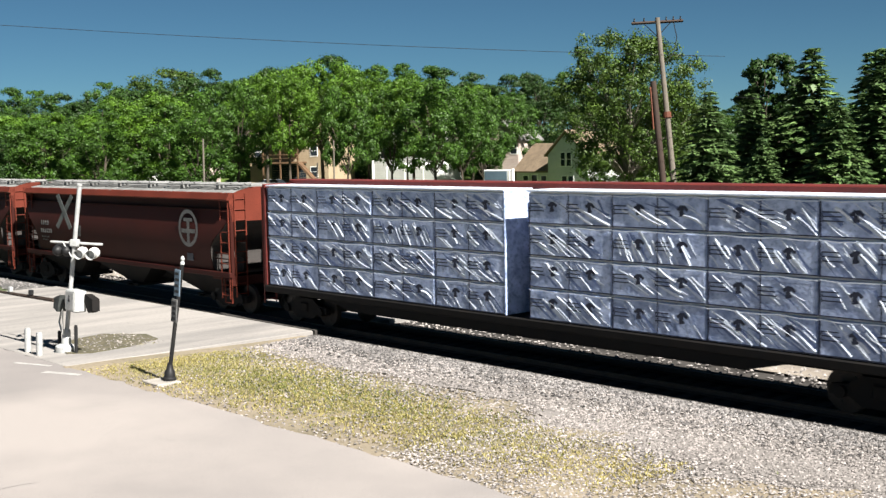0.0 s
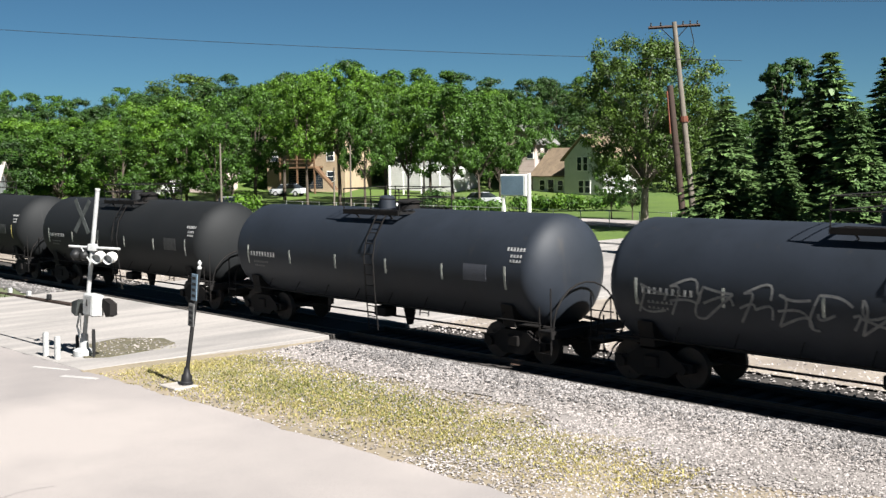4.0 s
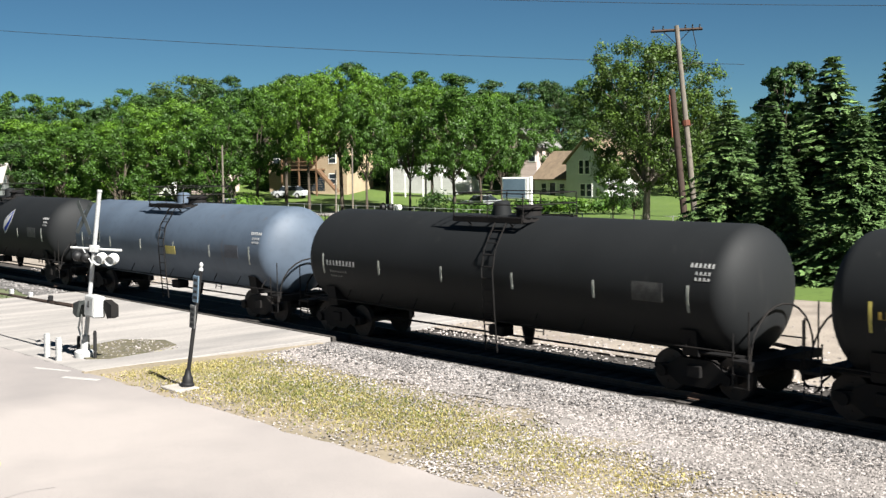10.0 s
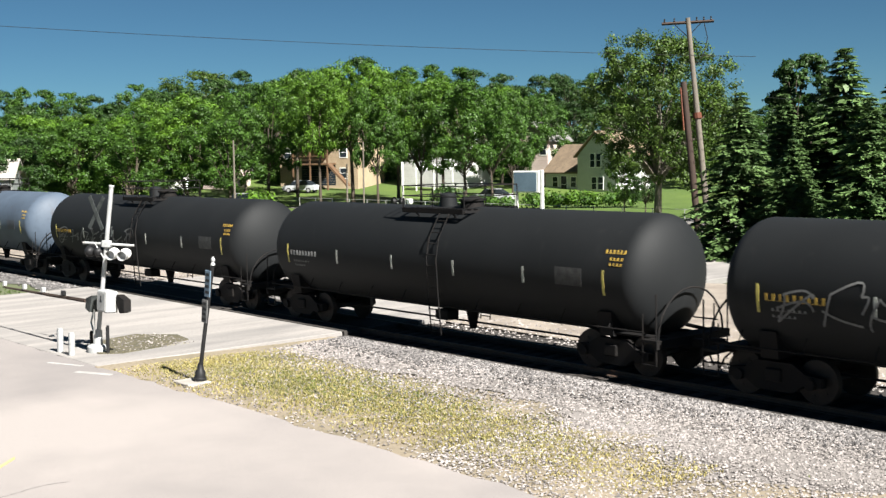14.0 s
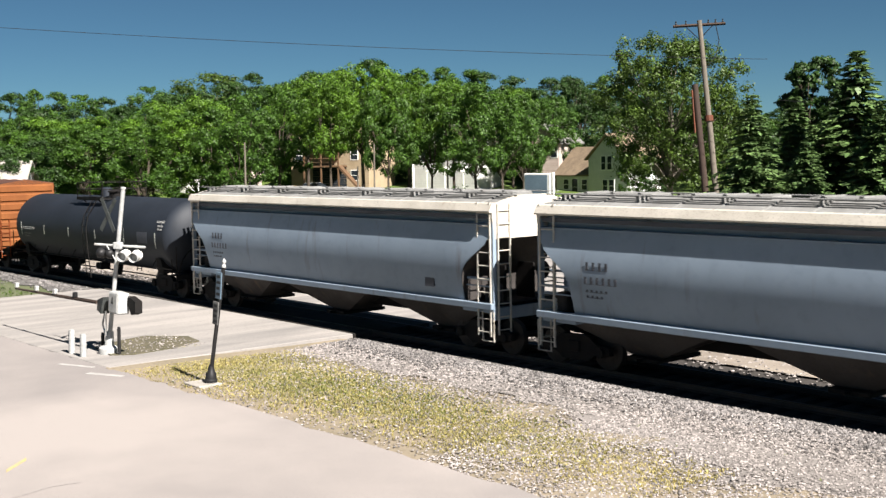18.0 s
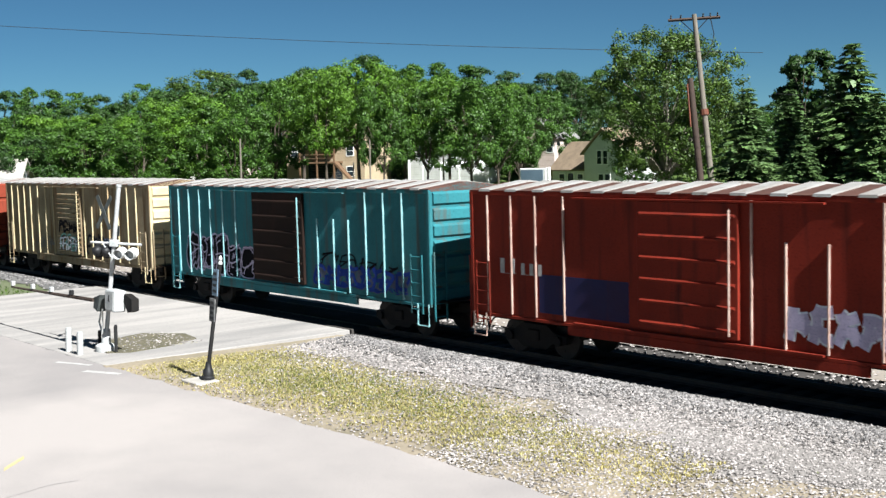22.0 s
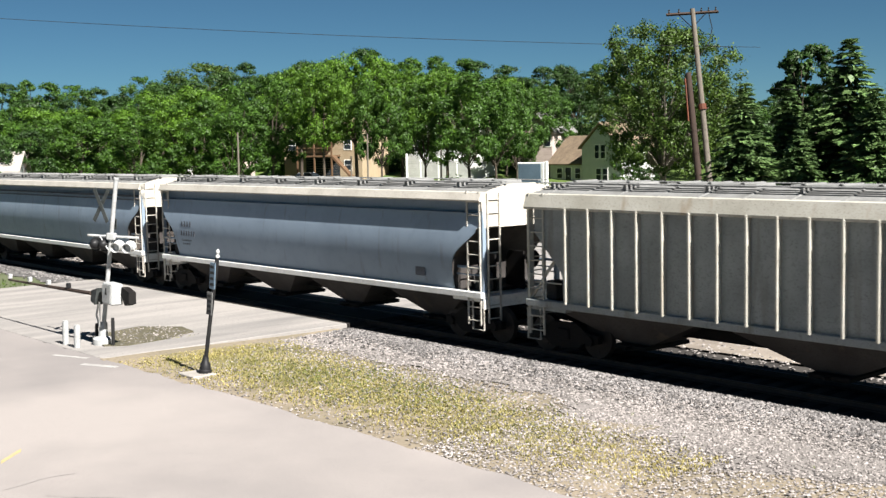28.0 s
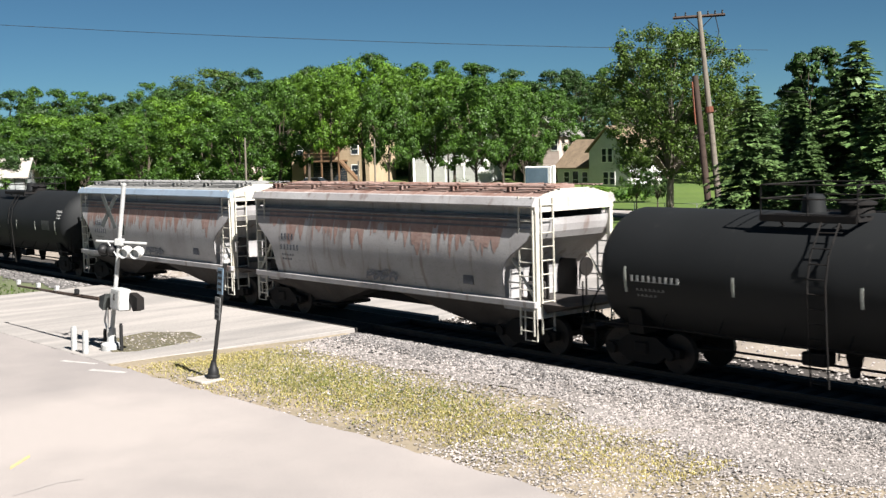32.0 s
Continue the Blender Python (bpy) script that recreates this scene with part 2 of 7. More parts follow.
GRAVEL = surface("ballast gravel bed", (0.19, 0.174, 0.164), (0.135, 0.123, 0.115), 0.95, scale=0.7, grain=16, bump=0.6, spec=0.2)
# Shade under the train is built into this bed colour and the sleepers'.
BALLAST_SHADED = surface("ballast darkened for the train's shade", (0.05, 0.045, 0.041), (0.032, 0.029, 0.027), 0.95, scale=0.7, grain=14, bump=0.5, spec=0.15)
GRAVEL_TAN = surface("tan gravel bed", (0.225, 0.195, 0.162), (0.15, 0.128, 0.108), 0.95, scale=0.7, grain=16, bump=0.5)
STONE = surface("gravel stone", (0.23, 0.208, 0.196), (0.16, 0.146, 0.138), 0.95, scale=0.3, grain=8, bump=0.1, vary=0.62, islands=True, spec=0.2)
STONE_DARK = surface("grey ballast stone", (0.15, 0.14, 0.136), (0.085, 0.08, 0.078), 0.95, scale=0.5, grain=8, bump=0.1, vary=0.75, islands=True, spec=0.2)
SOIL_DARK = surface("dark weedy soil", (0.1, 0.088, 0.06), (0.06, 0.056, 0.036), 0.95, scale=2.0, grain=12, bump=0.5, spec=0.2)
GRAVEL_GREY = surface("dull grey ballast bed", (0.11, 0.105, 0.1), (0.07, 0.068, 0.066), 0.95, scale=0.9, grain=12, bump=0.6, spec=0.2)
DIRT = surface("dry verge soil", (0.2, 0.166, 0.122), (0.13, 0.112, 0.078), 0.95, scale=0.5, grain=10, bump=0.4, spec=0.2)
WEED = foliage("dry weeds", (0.34, 0.29, 0.11), (0.225, 0.205, 0.072), 0.25)
WEED_GREEN = foliage("green weeds", (0.14, 0.16, 0.035), (0.09, 0.11, 0.025), 0.25)
LAWN = surface("lawn grass", (0.074, 0.112, 0.022), (0.048, 0.08, 0.017), 0.9, scale=0.12, grain=3, bump=0.3)
LAWN_DRY = surface("thin dry grass", (0.09, 0.1, 0.055), (0.06, 0.072, 0.035), 0.95, scale=0.5, grain=6, bump=0.4)
SLEEPER = surface("sleeper timber", (0.032, 0.027, 0.024), (0.021, 0.018, 0.017), 0.95, scale=2, grain=12, bump=0.3, stretch=(8, 1, 8), vary=0.2, spec=0.1)
WOOD_POLE = surface("grey pole timber", (0.135, 0.118, 0.096), (0.088, 0.077, 0.063), 0.9, scale=2, grain=10, bump=0.3, stretch=(8, 8, 0.6))
WOOD_DARK = surface("dark creosoted timber", (0.045, 0.03, 0.0228), (0.03, 0.021, 0.0168), 0.85, scale=2, grain=10, bump=0.3, stretch=(8, 8, 0.6))
BARK = surface("bark", (0.07, 0.056, 0.042), (0.044, 0.036, 0.028), 0.95, scale=2, grain=9, bump=0.5, stretch=(4, 4, 0.8))
BARK_PALE = surface("pale bark", (0.17, 0.15, 0.122), (0.11, 0.094, 0.076), 0.95, scale=2, grain=9, bump=0.4, stretch=(4, 4, 0.8))
LEAF_LIGHT = foliage("light green leaves", (0.082, 0.165, 0.012), (0.04, 0.09, 0.008), 0.3)
LEAF_MID = foliage("green leaves", (0.046, 0.104, 0.01), (0.025, 0.06, 0.007), 0.25)
LEAF_DEEP = foliage("deep green leaves", (0.025, 0.06, 0.009), (0.014, 0.034, 0.006), 0.2)
LEAF_DRY = foliage("thin olive leaves", (0.056, 0.098, 0.012), (0.028, 0.052, 0.008), 0.25)
NEEDLE = foliage("spruce needles", (0.115, 0.185, 0.06), (0.045, 0.085, 0.028), 0.2)
ALU = surface("aluminium", (0.5, 0.5, 0.49), (0.4, 0.4, 0.385), 0.45, 0.5, scale=6, bump=0.03)
SIGNAL_PAINT = surface("weathered silver signal paint", (0.36, 0.365, 0.36), (0.27, 0.275, 0.27), 0.55, 0.1, scale=5, bump=0.04, streak=(0.18, 0.16, 0.14), amount=0.3, spec=0.35)
METAL_BACK = surface("dull grey metal", (0.062, 0.068, 0.066), (0.035, 0.04, 0.039), 0.6, 0.3, scale=5, bump=0.05)
BLACK = surface("black painted metal", (0.011, 0.011, 0.012), (0.016, 0.016, 0.016), 0.5, bump=0.03)
SIGN_BLUE = surface("pale blue sign panel", (0.13, 0.185, 0.235), (0.1, 0.145, 0.19), 0.5, scale=1, bump=0.02)
SIDING = surface("pale grey green siding", (0.5, 0.5, 0.485), (0.43, 0.43, 0.415), 0.7, scale=0.8, bump=0.05)
SIDING_TAN = surface("tan siding", (0.31, 0.245, 0.165), (0.26, 0.2, 0.13), 0.7, scale=0.8, bump=0.05)
SIDING_PINK = surface("pale pink siding", (0.396, 0.33, 0.297), (0.341, 0.275, 0.248), 0.7, scale=0.8, bump=0.05)
SHINGLE = surface("tan brown shingles", (0.165, 0.125, 0.085), (0.12, 0.09, 0.062), 0.9, scale=1.5, grain=8, bump=0.3)
SHINGLE_GREY = surface("grey shingles", (0.156, 0.15, 0.144), (0.108, 0.105, 0.102), 0.9, scale=1.5, grain=8, bump=0.3)
PANE = surface("dark window glass", (0.02, 0.026, 0.032), None, 0.08, bump=0)
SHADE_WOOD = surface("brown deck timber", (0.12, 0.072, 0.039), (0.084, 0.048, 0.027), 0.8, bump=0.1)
CAR_WHITE = surface("white car paint", (0.42, 0.432, 0.444), None, 0.25, bump=0)
CAR_DARK = surface("dark blue car paint", (0.02, 0.03, 0.06), None, 0.25, bump=0)
RUBBER = surface("rubber", (0.02, 0.02, 0.02), None, 0.85, bump=0.1)
YELLOW_LINE = surface("worn yellow road paint", (0.36, 0.285, 0.13), (0.28, 0.24, 0.15), 0.8, scale=3, bump=0.05)
WHITE_LINE = surface("worn white road paint", (0.31, 0.3, 0.285), (0.25, 0.24, 0.23), 0.8, scale=3, bump=0.05)
ORANGE_TAPE = surface("orange guard", (0.13, 0.04, 0.02), (0.08, 0.03, 0.018), 0.7, bump=0)


# ---- mesh building ----
class Shape:
    """Gathers corners and faces, and becomes one mesh."""

    def __init__(self):
        self.v, self.f = [], []

    def add(self, verts, faces):
        k = len(self.v)
        self.v += [tuple(p) for p in verts]
        self.f += [tuple(i + k for i in face) for face in faces]
        return self

    def box(self, x0, x1, y0, y1, z0, z1, d=0.0):
        """A block; d cuts its edges."""
        d = min(d, (x1 - x0) * 0.3, (y1 - y0) * 0.3, (z1 - z0) * 0.3)
        if d <= 0:
            v = [(x, y, z) for x in (x0, x1) for y in (y0, y1) for z in (z0, z1)]
            return self.add(v, [(0, 1, 3, 2), (4, 6, 7, 5), (0, 4, 5, 1), (2, 3, 7, 6), (0, 2, 6, 4), (1, 5, 7, 3)])
        lo, hi = (x0, y0, z0), (x1, y1, z1)
        v, index = [], {}
        for c in range(8):
            s = (c & 1, c >> 1 & 1, c >> 2 & 1)
            for a in range(3):
                p = [(hi[i] if s[i] else lo[i]) if i == a else (hi[i] - d if s[i] else lo[i] + d) for i in range(3)]
                index[c, a] = len(v)
                v.append(p)
        f = []
        for a in range(3):
            b, e = (a + 1) % 3, (a + 2) % 3
            for side in (0, 1):
                ring = [(side << a) | (i << b) | (j << e) for i, j in ((0, 0), (1, 0), (1, 1), (0, 1))]
                f.append([index[c, a] for c in (ring if side else ring[::-1])])
            for i in (0, 1):
                for j in (0, 1):
                    c0 = (i << b) | (j << e)
                    c1 = c0 | (1 << a)
                    quad = [index[c0, b], index[c1, b], index[c1, e], index[c0, e]]
                    f.append(quad if i != j else quad[::-1])
        for c in range(8):
            tri = [index[c, 0], index[c, 1], index[c, 2]]
            f.append(tri if bin(c).count("1") % 2 else tri[::-1])
        return self.add(v, f)

    def tube(self, points, r, sides=6, r2=None, caps=True):
        """A round bar along points; r2 is the radius at its end."""
        pts = [Vector(p) for p in points]
        r2 = r if r2 is None else r2
        v, f, m = [], [], len(pts)
        for i, p in enumerate(pts):
            way = (pts[min(i + 1, m - 1)] - pts[max(i - 1, 0)]).normalized()
            a = way.cross(Vector((0, 0, 1)) if abs(way.z) < 0.9 else Vector((1, 0, 0))).normalized()
            b = way.cross(a)
            rad = r + (r2 - r) * i / max(1, m - 1)
            v += [p + rad * (math.cos(2 * math.pi * k / sides) * a + math.sin(2 * math.pi * k / sides) * b) for k in range(sides)]
        for i in range(m - 1):
            for k in range(sides):
                q = (k + 1) % sides
                f.append((i * sides + k, i * sides + q, (i + 1) * sides + q, (i + 1) * sides + k))
        if caps:
            f += [tuple(range(sides))[::-1], tuple(range((m - 1) * sides, m * sides))]
        return self.add(v, f)

    def disc(self, centre, axis, r, depth, sides=20):
        c, a = Vector(centre), Vector(axis).normalized()
        return self.tube([c - a * depth / 2, c + a * depth / 2], r, sides)

    def lathe(self, profile, sides, axis="x", centre=(0, 0, 0)):
        """Turns (along, radius) pairs about an axis."""
        v, f = [], []
        for s, r in profile:
            for k in range(sides):
                a = 2 * math.pi * k / sides
                c, d = r * math.cos(a), r * math.sin(a)
                p = {"x": (s, c, d), "y": (d, s, c), "z": (c, d, s)}[axis]
                v.append((p[0] + centre[0], p[1] + centre[1], p[2] + centre[2]))
        for i in range(len(profile) - 1):
            for k in range(sides):
                q = (k + 1) % sides
                f.append((i * sides + k, i * sides + q, (i + 1) * sides + q, (i + 1) * sides + k))
        f += [tuple(range(sides))[::-1], tuple(range((len(profile) - 1) * sides, len(profile) * sides))]
        return self.add(v, f)

    def prism(self, outline, axis, lo, hi):
        """Extrudes an outline of pairs along an axis, from lo to hi."""
        m = len(outline)
        place = {"x": lambda p, s: (s, p[0], p[1]), "y": lambda p, s: (p[0], s, p[1]), "z": lambda p, s: (p[0], p[1], s)}[axis]
        v = [place(p, lo) for p in outline] + [place(p, hi) for p in outline]
        f = [(i, (i + 1) % m, m + (i + 1) % m, m + i) for i in range(m)]
        return self.add(v, f + [tuple(range(m))[::-1], tuple(range(m, 2 * m))])

    def sheet(self, rows):
        """A skin over rows of points."""
        m, v, f = len(rows[0]), [p for row in rows for p in row], []
        for i in range(len(rows) - 1):
            for k in range(m - 1):
                f.append((i * m + k, i * m + k + 1, (i + 1) * m + k + 1, (i + 1) * m + k))
        return self.add(v, f)

    def mesh(self, name, mat, smooth=0):
        me = bpy.data.meshes.new(name)
        me.from_pydata(self.v, [], self.f)
        me.materials.append(mat)
        fix = bmesh.new()
        fix.from_mesh(me)
        bmesh.ops.recalc_face_normals(fix, faces=fix.faces)
        fix.to_mesh(me)
        fix.free()
        if smooth:
            me.polygons.foreach_set("use_smooth", [True] * len(me.polygons))
            me.set_sharp_from_angle(angle=radians(smooth))
        return me


def part(name, shape, mat, parent, label="", at=None, smooth=0):
    """One mesh object under a thing or a part. shape: a Shape, or a mesh that is shared."""
    me = shape if isinstance(shape, bpy.types.Mesh) else shape.mesh(name, mat, smooth)
    ob = new(name, me)
    ob.parent = parent
    if at is not None:
        ob.matrix_basis = at if isinstance(at, Matrix) else Matrix.Translation(at)
    return tagged(ob, label)


def thing(name, label, category, group="", at=(0, 0, 0), turn=0.0, kind=""):
    ob = new(name)
    ob.matrix_basis = pose(*at, 0, 0, turn)
    return tagged(ob, label, category, group, kind)


def solo(name, shape, mat, label, category="", group="", kind="", at=(0, 0, 0), smooth=0):
    """A thing, or a piece of the setting, of one mesh."""
    ob = new(name, shape.mesh(name, mat, smooth))
    ob.location = at
    return tagged(ob, label, category, group, kind)


def bars(n, w, h, x, z, y=0.0, gap=0.3, seed=0):
    """A row of n plain bars, w wide and h high each, from x and z on, on the plane y, joined by a hairline at their foot."""
    line, outline = 0.008, [(x, z)]
    for i in range(n):
        a = x + i * w * (1 + gap)
        outline += [(a + w * 0.2, z + line), (a + w * 0.2, z + h), (a + w * 0.72, z + h), (a + w * 0.72, z + line)]
    outline[0] = (x + w * 0.2, z)
    return Shape().prism(outline + [(outline[-1][0], z)], "y", y - 0.006, y)


def ribbon(s, pts, w, y):
    """A painted stroke of width w along points (x, z), on the plane y."""
    pts = [Vector(p) for p in pts]
    rows = []
    for i, p in enumerate(pts):
        d = (pts[min(i + 1, len(pts) - 1)] - pts[max(i - 1, 0)]).normalized()
        q = Vector((-d.y, d.x)) * w / 2
        rows.append([(p.x - q.x, y, p.y - q.y), (p.x + q.x, y, p.y + q.y)])
    s.sheet(rows)


def ridge(s, pts, w, y, lift):
    """A fold along points (x, z) that stands lift proud of the plane y."""
    pts = [Vector(p) for p in pts]
    rows = []
    for i, p in enumerate(pts):
        d = (pts[min(i + 1, len(pts) - 1)] - pts[max(i - 1, 0)]).normalized()
        q = Vector((-d.y, d.x)) * w / 2
        rows.append([(p.x - q.x, y, p.y - q.y), (p.x + q.x * 0.2, y - lift, p.y + q.y * 0.2), (p.x + q.x, y, p.y + q.y)])
    s.sheet(rows)


# ---- the ground, the roads and the track ----
def rise(x, y):
    """The height of the wooded hillside beyond the houses, ringed round the eye to fit the camera's view."""
    d = math.hypot(x - EYE[0], y - EYE[1])
    u = min(1, max(0, (d - 118) / 130)) if y > 8 else 0.0
    near = min(1, max(0, (19 - y) / 5))
    return -0.14 - 0.36 * near + 9.0 * u * u * (3 - 2 * u) * min(1, max(0, (y - 8) / 30))


xs = [-2500, -1500, -900, -600] + [-420 + 12 * k for k in range(44)] + [120, 200, 400, 900, 1500, 2500]
ys = [-2500, -1200, -600, -300, -150, -80, -40, -10, 0, 8, 13] + [16 + 12 * k for k in range(28)] + [400, 600, 1000, 1600, 2500]
solo("ground", Shape().sheet([[(x, y, rise(x, y)) for x in xs] for y in ys]), LAWN, "green lawn and hillside ground", "ground", kind="structure", smooth=60)


def edged_sheet(x0, x1, y0, y1, z, step, wobble, seed):
    """A flat sheet whose edge at y1 runs unevenly."""
    rng = random.Random(seed)
    rows, x = [], x0
    while x <= x1:
        rows.append([(x, y0, z), (x, (y0 + y1) / 2, z), (x, y1 + rng.uniform(-wobble, wobble), z)])
        x += step
    return Shape().sheet(rows)


solo("street", edged_sheet(-420, 160, -60, -9.55, -0.05, 0.5, 0.1, 1), ASPHALT, "pale worn asphalt street beside the track", "road", kind="structure")
solo("crossing_road", Shape().box(-48.2, -29.5, -9.6, -1.55, -0.3, -0.03, 0.02), CONCRETE, "pale concrete road up to the level crossing", "road", kind="structure")
solo("crossing_road_far", Shape().box(-48.2, -29.5, 1.55, 44.5, -0.3, -0.03, 0.02), CONCRETE, "pale concrete road beyond the track", "road", kind="structure")
# Panels wear the darkened bed colour, since the train's shade lies on them.
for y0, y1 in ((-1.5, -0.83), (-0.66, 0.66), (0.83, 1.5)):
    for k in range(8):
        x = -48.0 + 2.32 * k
        solo("crossing_panel", Shape().box(x, x + 2.28, y0, y1, -0.2, -0.02, 0.015), BALLAST_SHADED, "level crossing panel between the rails, darkened for the train's shade", "panel", "level crossing panels", kind="structure")
solo("far_street", Shape().box(-420, 120, 44.5, 50.5, -0.4, -0.05), ASPHALT, "pale street along the far lawn", "road", kind="structure")
solo("driveway", Shape().prism([(-46, 22.5), (-36, 22.5), (-33, 33), (-38, 33)], "z", -0.3, -0.06), CONCRETE, "pale concrete driveway on the lawn", "driveway", kind="structure")

# the verge between the street and the track
rng = random.Random(2)
rows = []
for i in range(60):
    x = -29.6 + 0.75 * i
    rows.append([(x, y + (rng.uniform(-0.12, 0.12) if y < -9 else 0), -0.1 - 0.1 * min(1, max(0, (y + 8) / 4.5)) + rng.uniform(-0.025, 0.025) * min(1, i / 3) - (0.12 if y > -1.4 else 0) + 0.07 * max(0, 1 - i / 1.5)) for y in (-9.75, -8.8, -7.8, -6.8, -5.8, -4.8, -3.8, -2.8, -2.0, -1.2, 0)])
solo("verge", Shape().sheet(rows), DIRT, "dry soil verge between street and track", "verge", kind="structure", smooth=60)
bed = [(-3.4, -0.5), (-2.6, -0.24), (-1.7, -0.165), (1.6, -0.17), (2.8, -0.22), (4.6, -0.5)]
solo("ballast_bed", Shape().prism(bed, "x", -29.6, 160).prism(bed, "x", -420, -48.2), BALLAST_SHADED, "ballast bed of the track, darkened for the train's shade", "ballast", kind="structure")
solo("gravel_apron", edged_sheet(-29.2, 60, -1.62, -4.2, -0.16, 0.4, 0.25, 4), GRAVEL, "grey gravel apron beside the track", "gravel", kind="structure")
solo("gravel_spill", Shape().prism([(-17.5 + 4.0 * k / 40 + random.Random(k).uniform(-0.45, 0.45), -4 - 5.7 * k / 40) for k in range(41)] + [(60, -9.7), (60, -4)], "z", -0.4, -0.15), GRAVEL, "grey gravel spread over the verge", "gravel", kind="structure")
solo("gravel_far", edged_sheet(-120, 60, 2.6, 17.0, -0.15, 0.8, 0.6, 6), GRAVEL_TAN, "tan gravel beyond the track", "gravel", kind="structure")
solo("left_verge", edged_sheet(-120, -48.3, -2.5, -9.6, -0.16, 0.6, 0.2, 7), LAWN_DRY, "thin dry grass between the street and the track", "verge", kind="structure")
solo("gravel_left", edged_sheet(-120, -48.3, -1.4, -2.9, -0.13, 0.5, 0.3, 5), GRAVEL_GREY, "grey gravel beside the track", "gravel", kind="structure")
patch = [(-33.9, -6.4), (-33.6, -7.4), (-32.8, -8.5), (-31.3, -8.75), (-30.9, -8.2), (-31.1, -6.9), (-31.7, -5.7), (-32.8, -5.5)]
solo("gravel_island", Shape().prism(patch, "z", -0.1, 0.0), SOIL_DARK, "dark gravel island round the crossing signal", "verge", kind="structure")


def scatter(count, place, low, high, seed):
    """Small uneven stones, joined into one mesh."""
    rs = np.random.RandomState(seed)
    pts = []
    while len(pts) < count:
        x, y, z = place(rs)
        pts.append((x, y, z))
    p = np.array(pts)
    size = rs.uniform(low, high, (count, 1))
    base = np.array([(1, 0, 0), (-1, 0, 0), (0, 1, 0), (0, -1, 0), (0, 0, 0.62), (0, 0, -0.6)], float)
    turn = rs.uniform(0, 6.28, count)
    c, s = np.cos(turn), np.sin(turn)
    form = base[None] * rs.uniform(0.6, 1.3, (count, 6, 1))
    rx = form[:, :, 0] * c[:, None] - form[:, :, 1] * s[:, None]
    ry = form[:, :, 0] * s[:, None] + form[:, :, 1] * c[:, None]
    v = np.stack([rx, ry, form[:, :, 2]], -1) * size[:, None] + p[:, None]
    f = np.array([(0, 2, 4), (2, 1, 4), (1, 3, 4), (3, 0, 4), (2, 0, 5), (1, 2, 5), (3, 1, 5), (0, 3, 5)])
    faces = (f[None] + 6 * np.arange(count)[:, None, None]).reshape(-1, 3)
    me = bpy.data.meshes.new("stones")
    me.from_pydata(v.reshape(-1, 3).tolist(), [], faces.tolist())
    return me


def verge_top(y):
    return -0.1 - 0.1 * min(1, max(0, (y + 8) / 4.5))


def bed_place(rs):
    y = -1.6 - abs(rs.normal(0, 2.3))
    return rs.uniform(-29.2, -4), max(y, -9.2), max(verge_top(y) + 0.02, -0.15)


def track_edge_place(rs):
    return rs.uniform(-29.2, -4), -1.6 - abs(rs.normal(0, 0.75)), -0.14


def spill_place(rs):
    x = -16.5 + 10.5 * rs.rand() ** 1.2
    y = rs.uniform(-9.9, -1.6)
    return x, y, max(verge_top(y) + 0.02, -0.142)


def loose_place(rs):
    y = rs.uniform(-9.9, -4)
    return rs.uniform(-27, -8), y, verge_top(y) + 0.02


def left_place(rs):
    return rs.uniform(-75, -48.4), -1.4 - abs(rs.normal(0, 0.7)), -0.12


for name, count, place, low, high, label in (("ballast_stones", 11000, track_edge_place, 0.025, 0.06, "grey ballast stones along the track"), ("verge_gravel", 17000, bed_place, 0.018, 0.05, "pale pinkish gravel on the verge"), ("gravel_stones", 15000, spill_place, 0.013, 0.036, "loose pale gravel"),
                                             ("island_stones", 260, lambda rs: (rs.uniform(-33.6, -31), rs.uniform(-8.4, -5.8), 0.005), 0.015, 0.045, "grey stones on the gravel island"), ("scattered_stones", 6500, loose_place, 0.01, 0.042, "pale stones scattered in the weeds"), ("far_side_stones", 5000, lambda rs: (rs.uniform(-62, -6), 1.6 + abs(rs.normal(0, 3.0)), -0.15), 0.03, 0.07, "tan stones beyond the track"), ("far_ballast_stones", 1800, left_place, 0.03, 0.07, "grey ballast stones")):
    me = scatter(count, place, low, high, count)
    me.materials.append(STONE_DARK if "ballast" in name else STONE)
    tagged(new(name, me), label, "stones", kind="stuff")


def tufts(name, count, place, low, high, mat, label, seed):
    rs = random.Random(seed)
    s = Shape()
    for _ in range(count):
        x, y = place(rs)
        h = rs.uniform(low, high)
        for _ in range(4):
            a, lean = rs.uniform(0, 6.28), rs.uniform(0.2, 0.9)
            w = h * 0.22
            ca, sa = math.cos(a), math.sin(a)
            base = verge_top(y) if x > -30 else -0.1
            tip = (x + ca * lean * h, y + sa * lean * h, base + h)
            s.add([(x - sa * w, y + ca * w, base), (x + sa * w, y - ca * w, base), tip], [(0, 1, 2)])
    me = bpy.data.meshes.new(name)
    me.from_pydata(s.v, [], s.f)
    me.materials.append(mat)
    return tagged(new(name, me), label, "weeds", kind="stuff")


def weed_place(rs):
    while True:
        x, y = -29 + 17.0 * rs.random() ** 1.2, rs.uniform(-9.6, -3.4)
        # the band narrows towards the track's near end and thins beside the gravel
        mid, wide = -7.0 - 0.03 * (x + 20), 2.7 - 0.08 * (x + 29)
        if abs(y - mid) < wide * rs.uniform(0.3, 1.15):
            return x, y


tufts("dry_weeds", 19000, weed_place, 0.02, 0.07, WEED, "dry yellow weeds on the verge", 6)
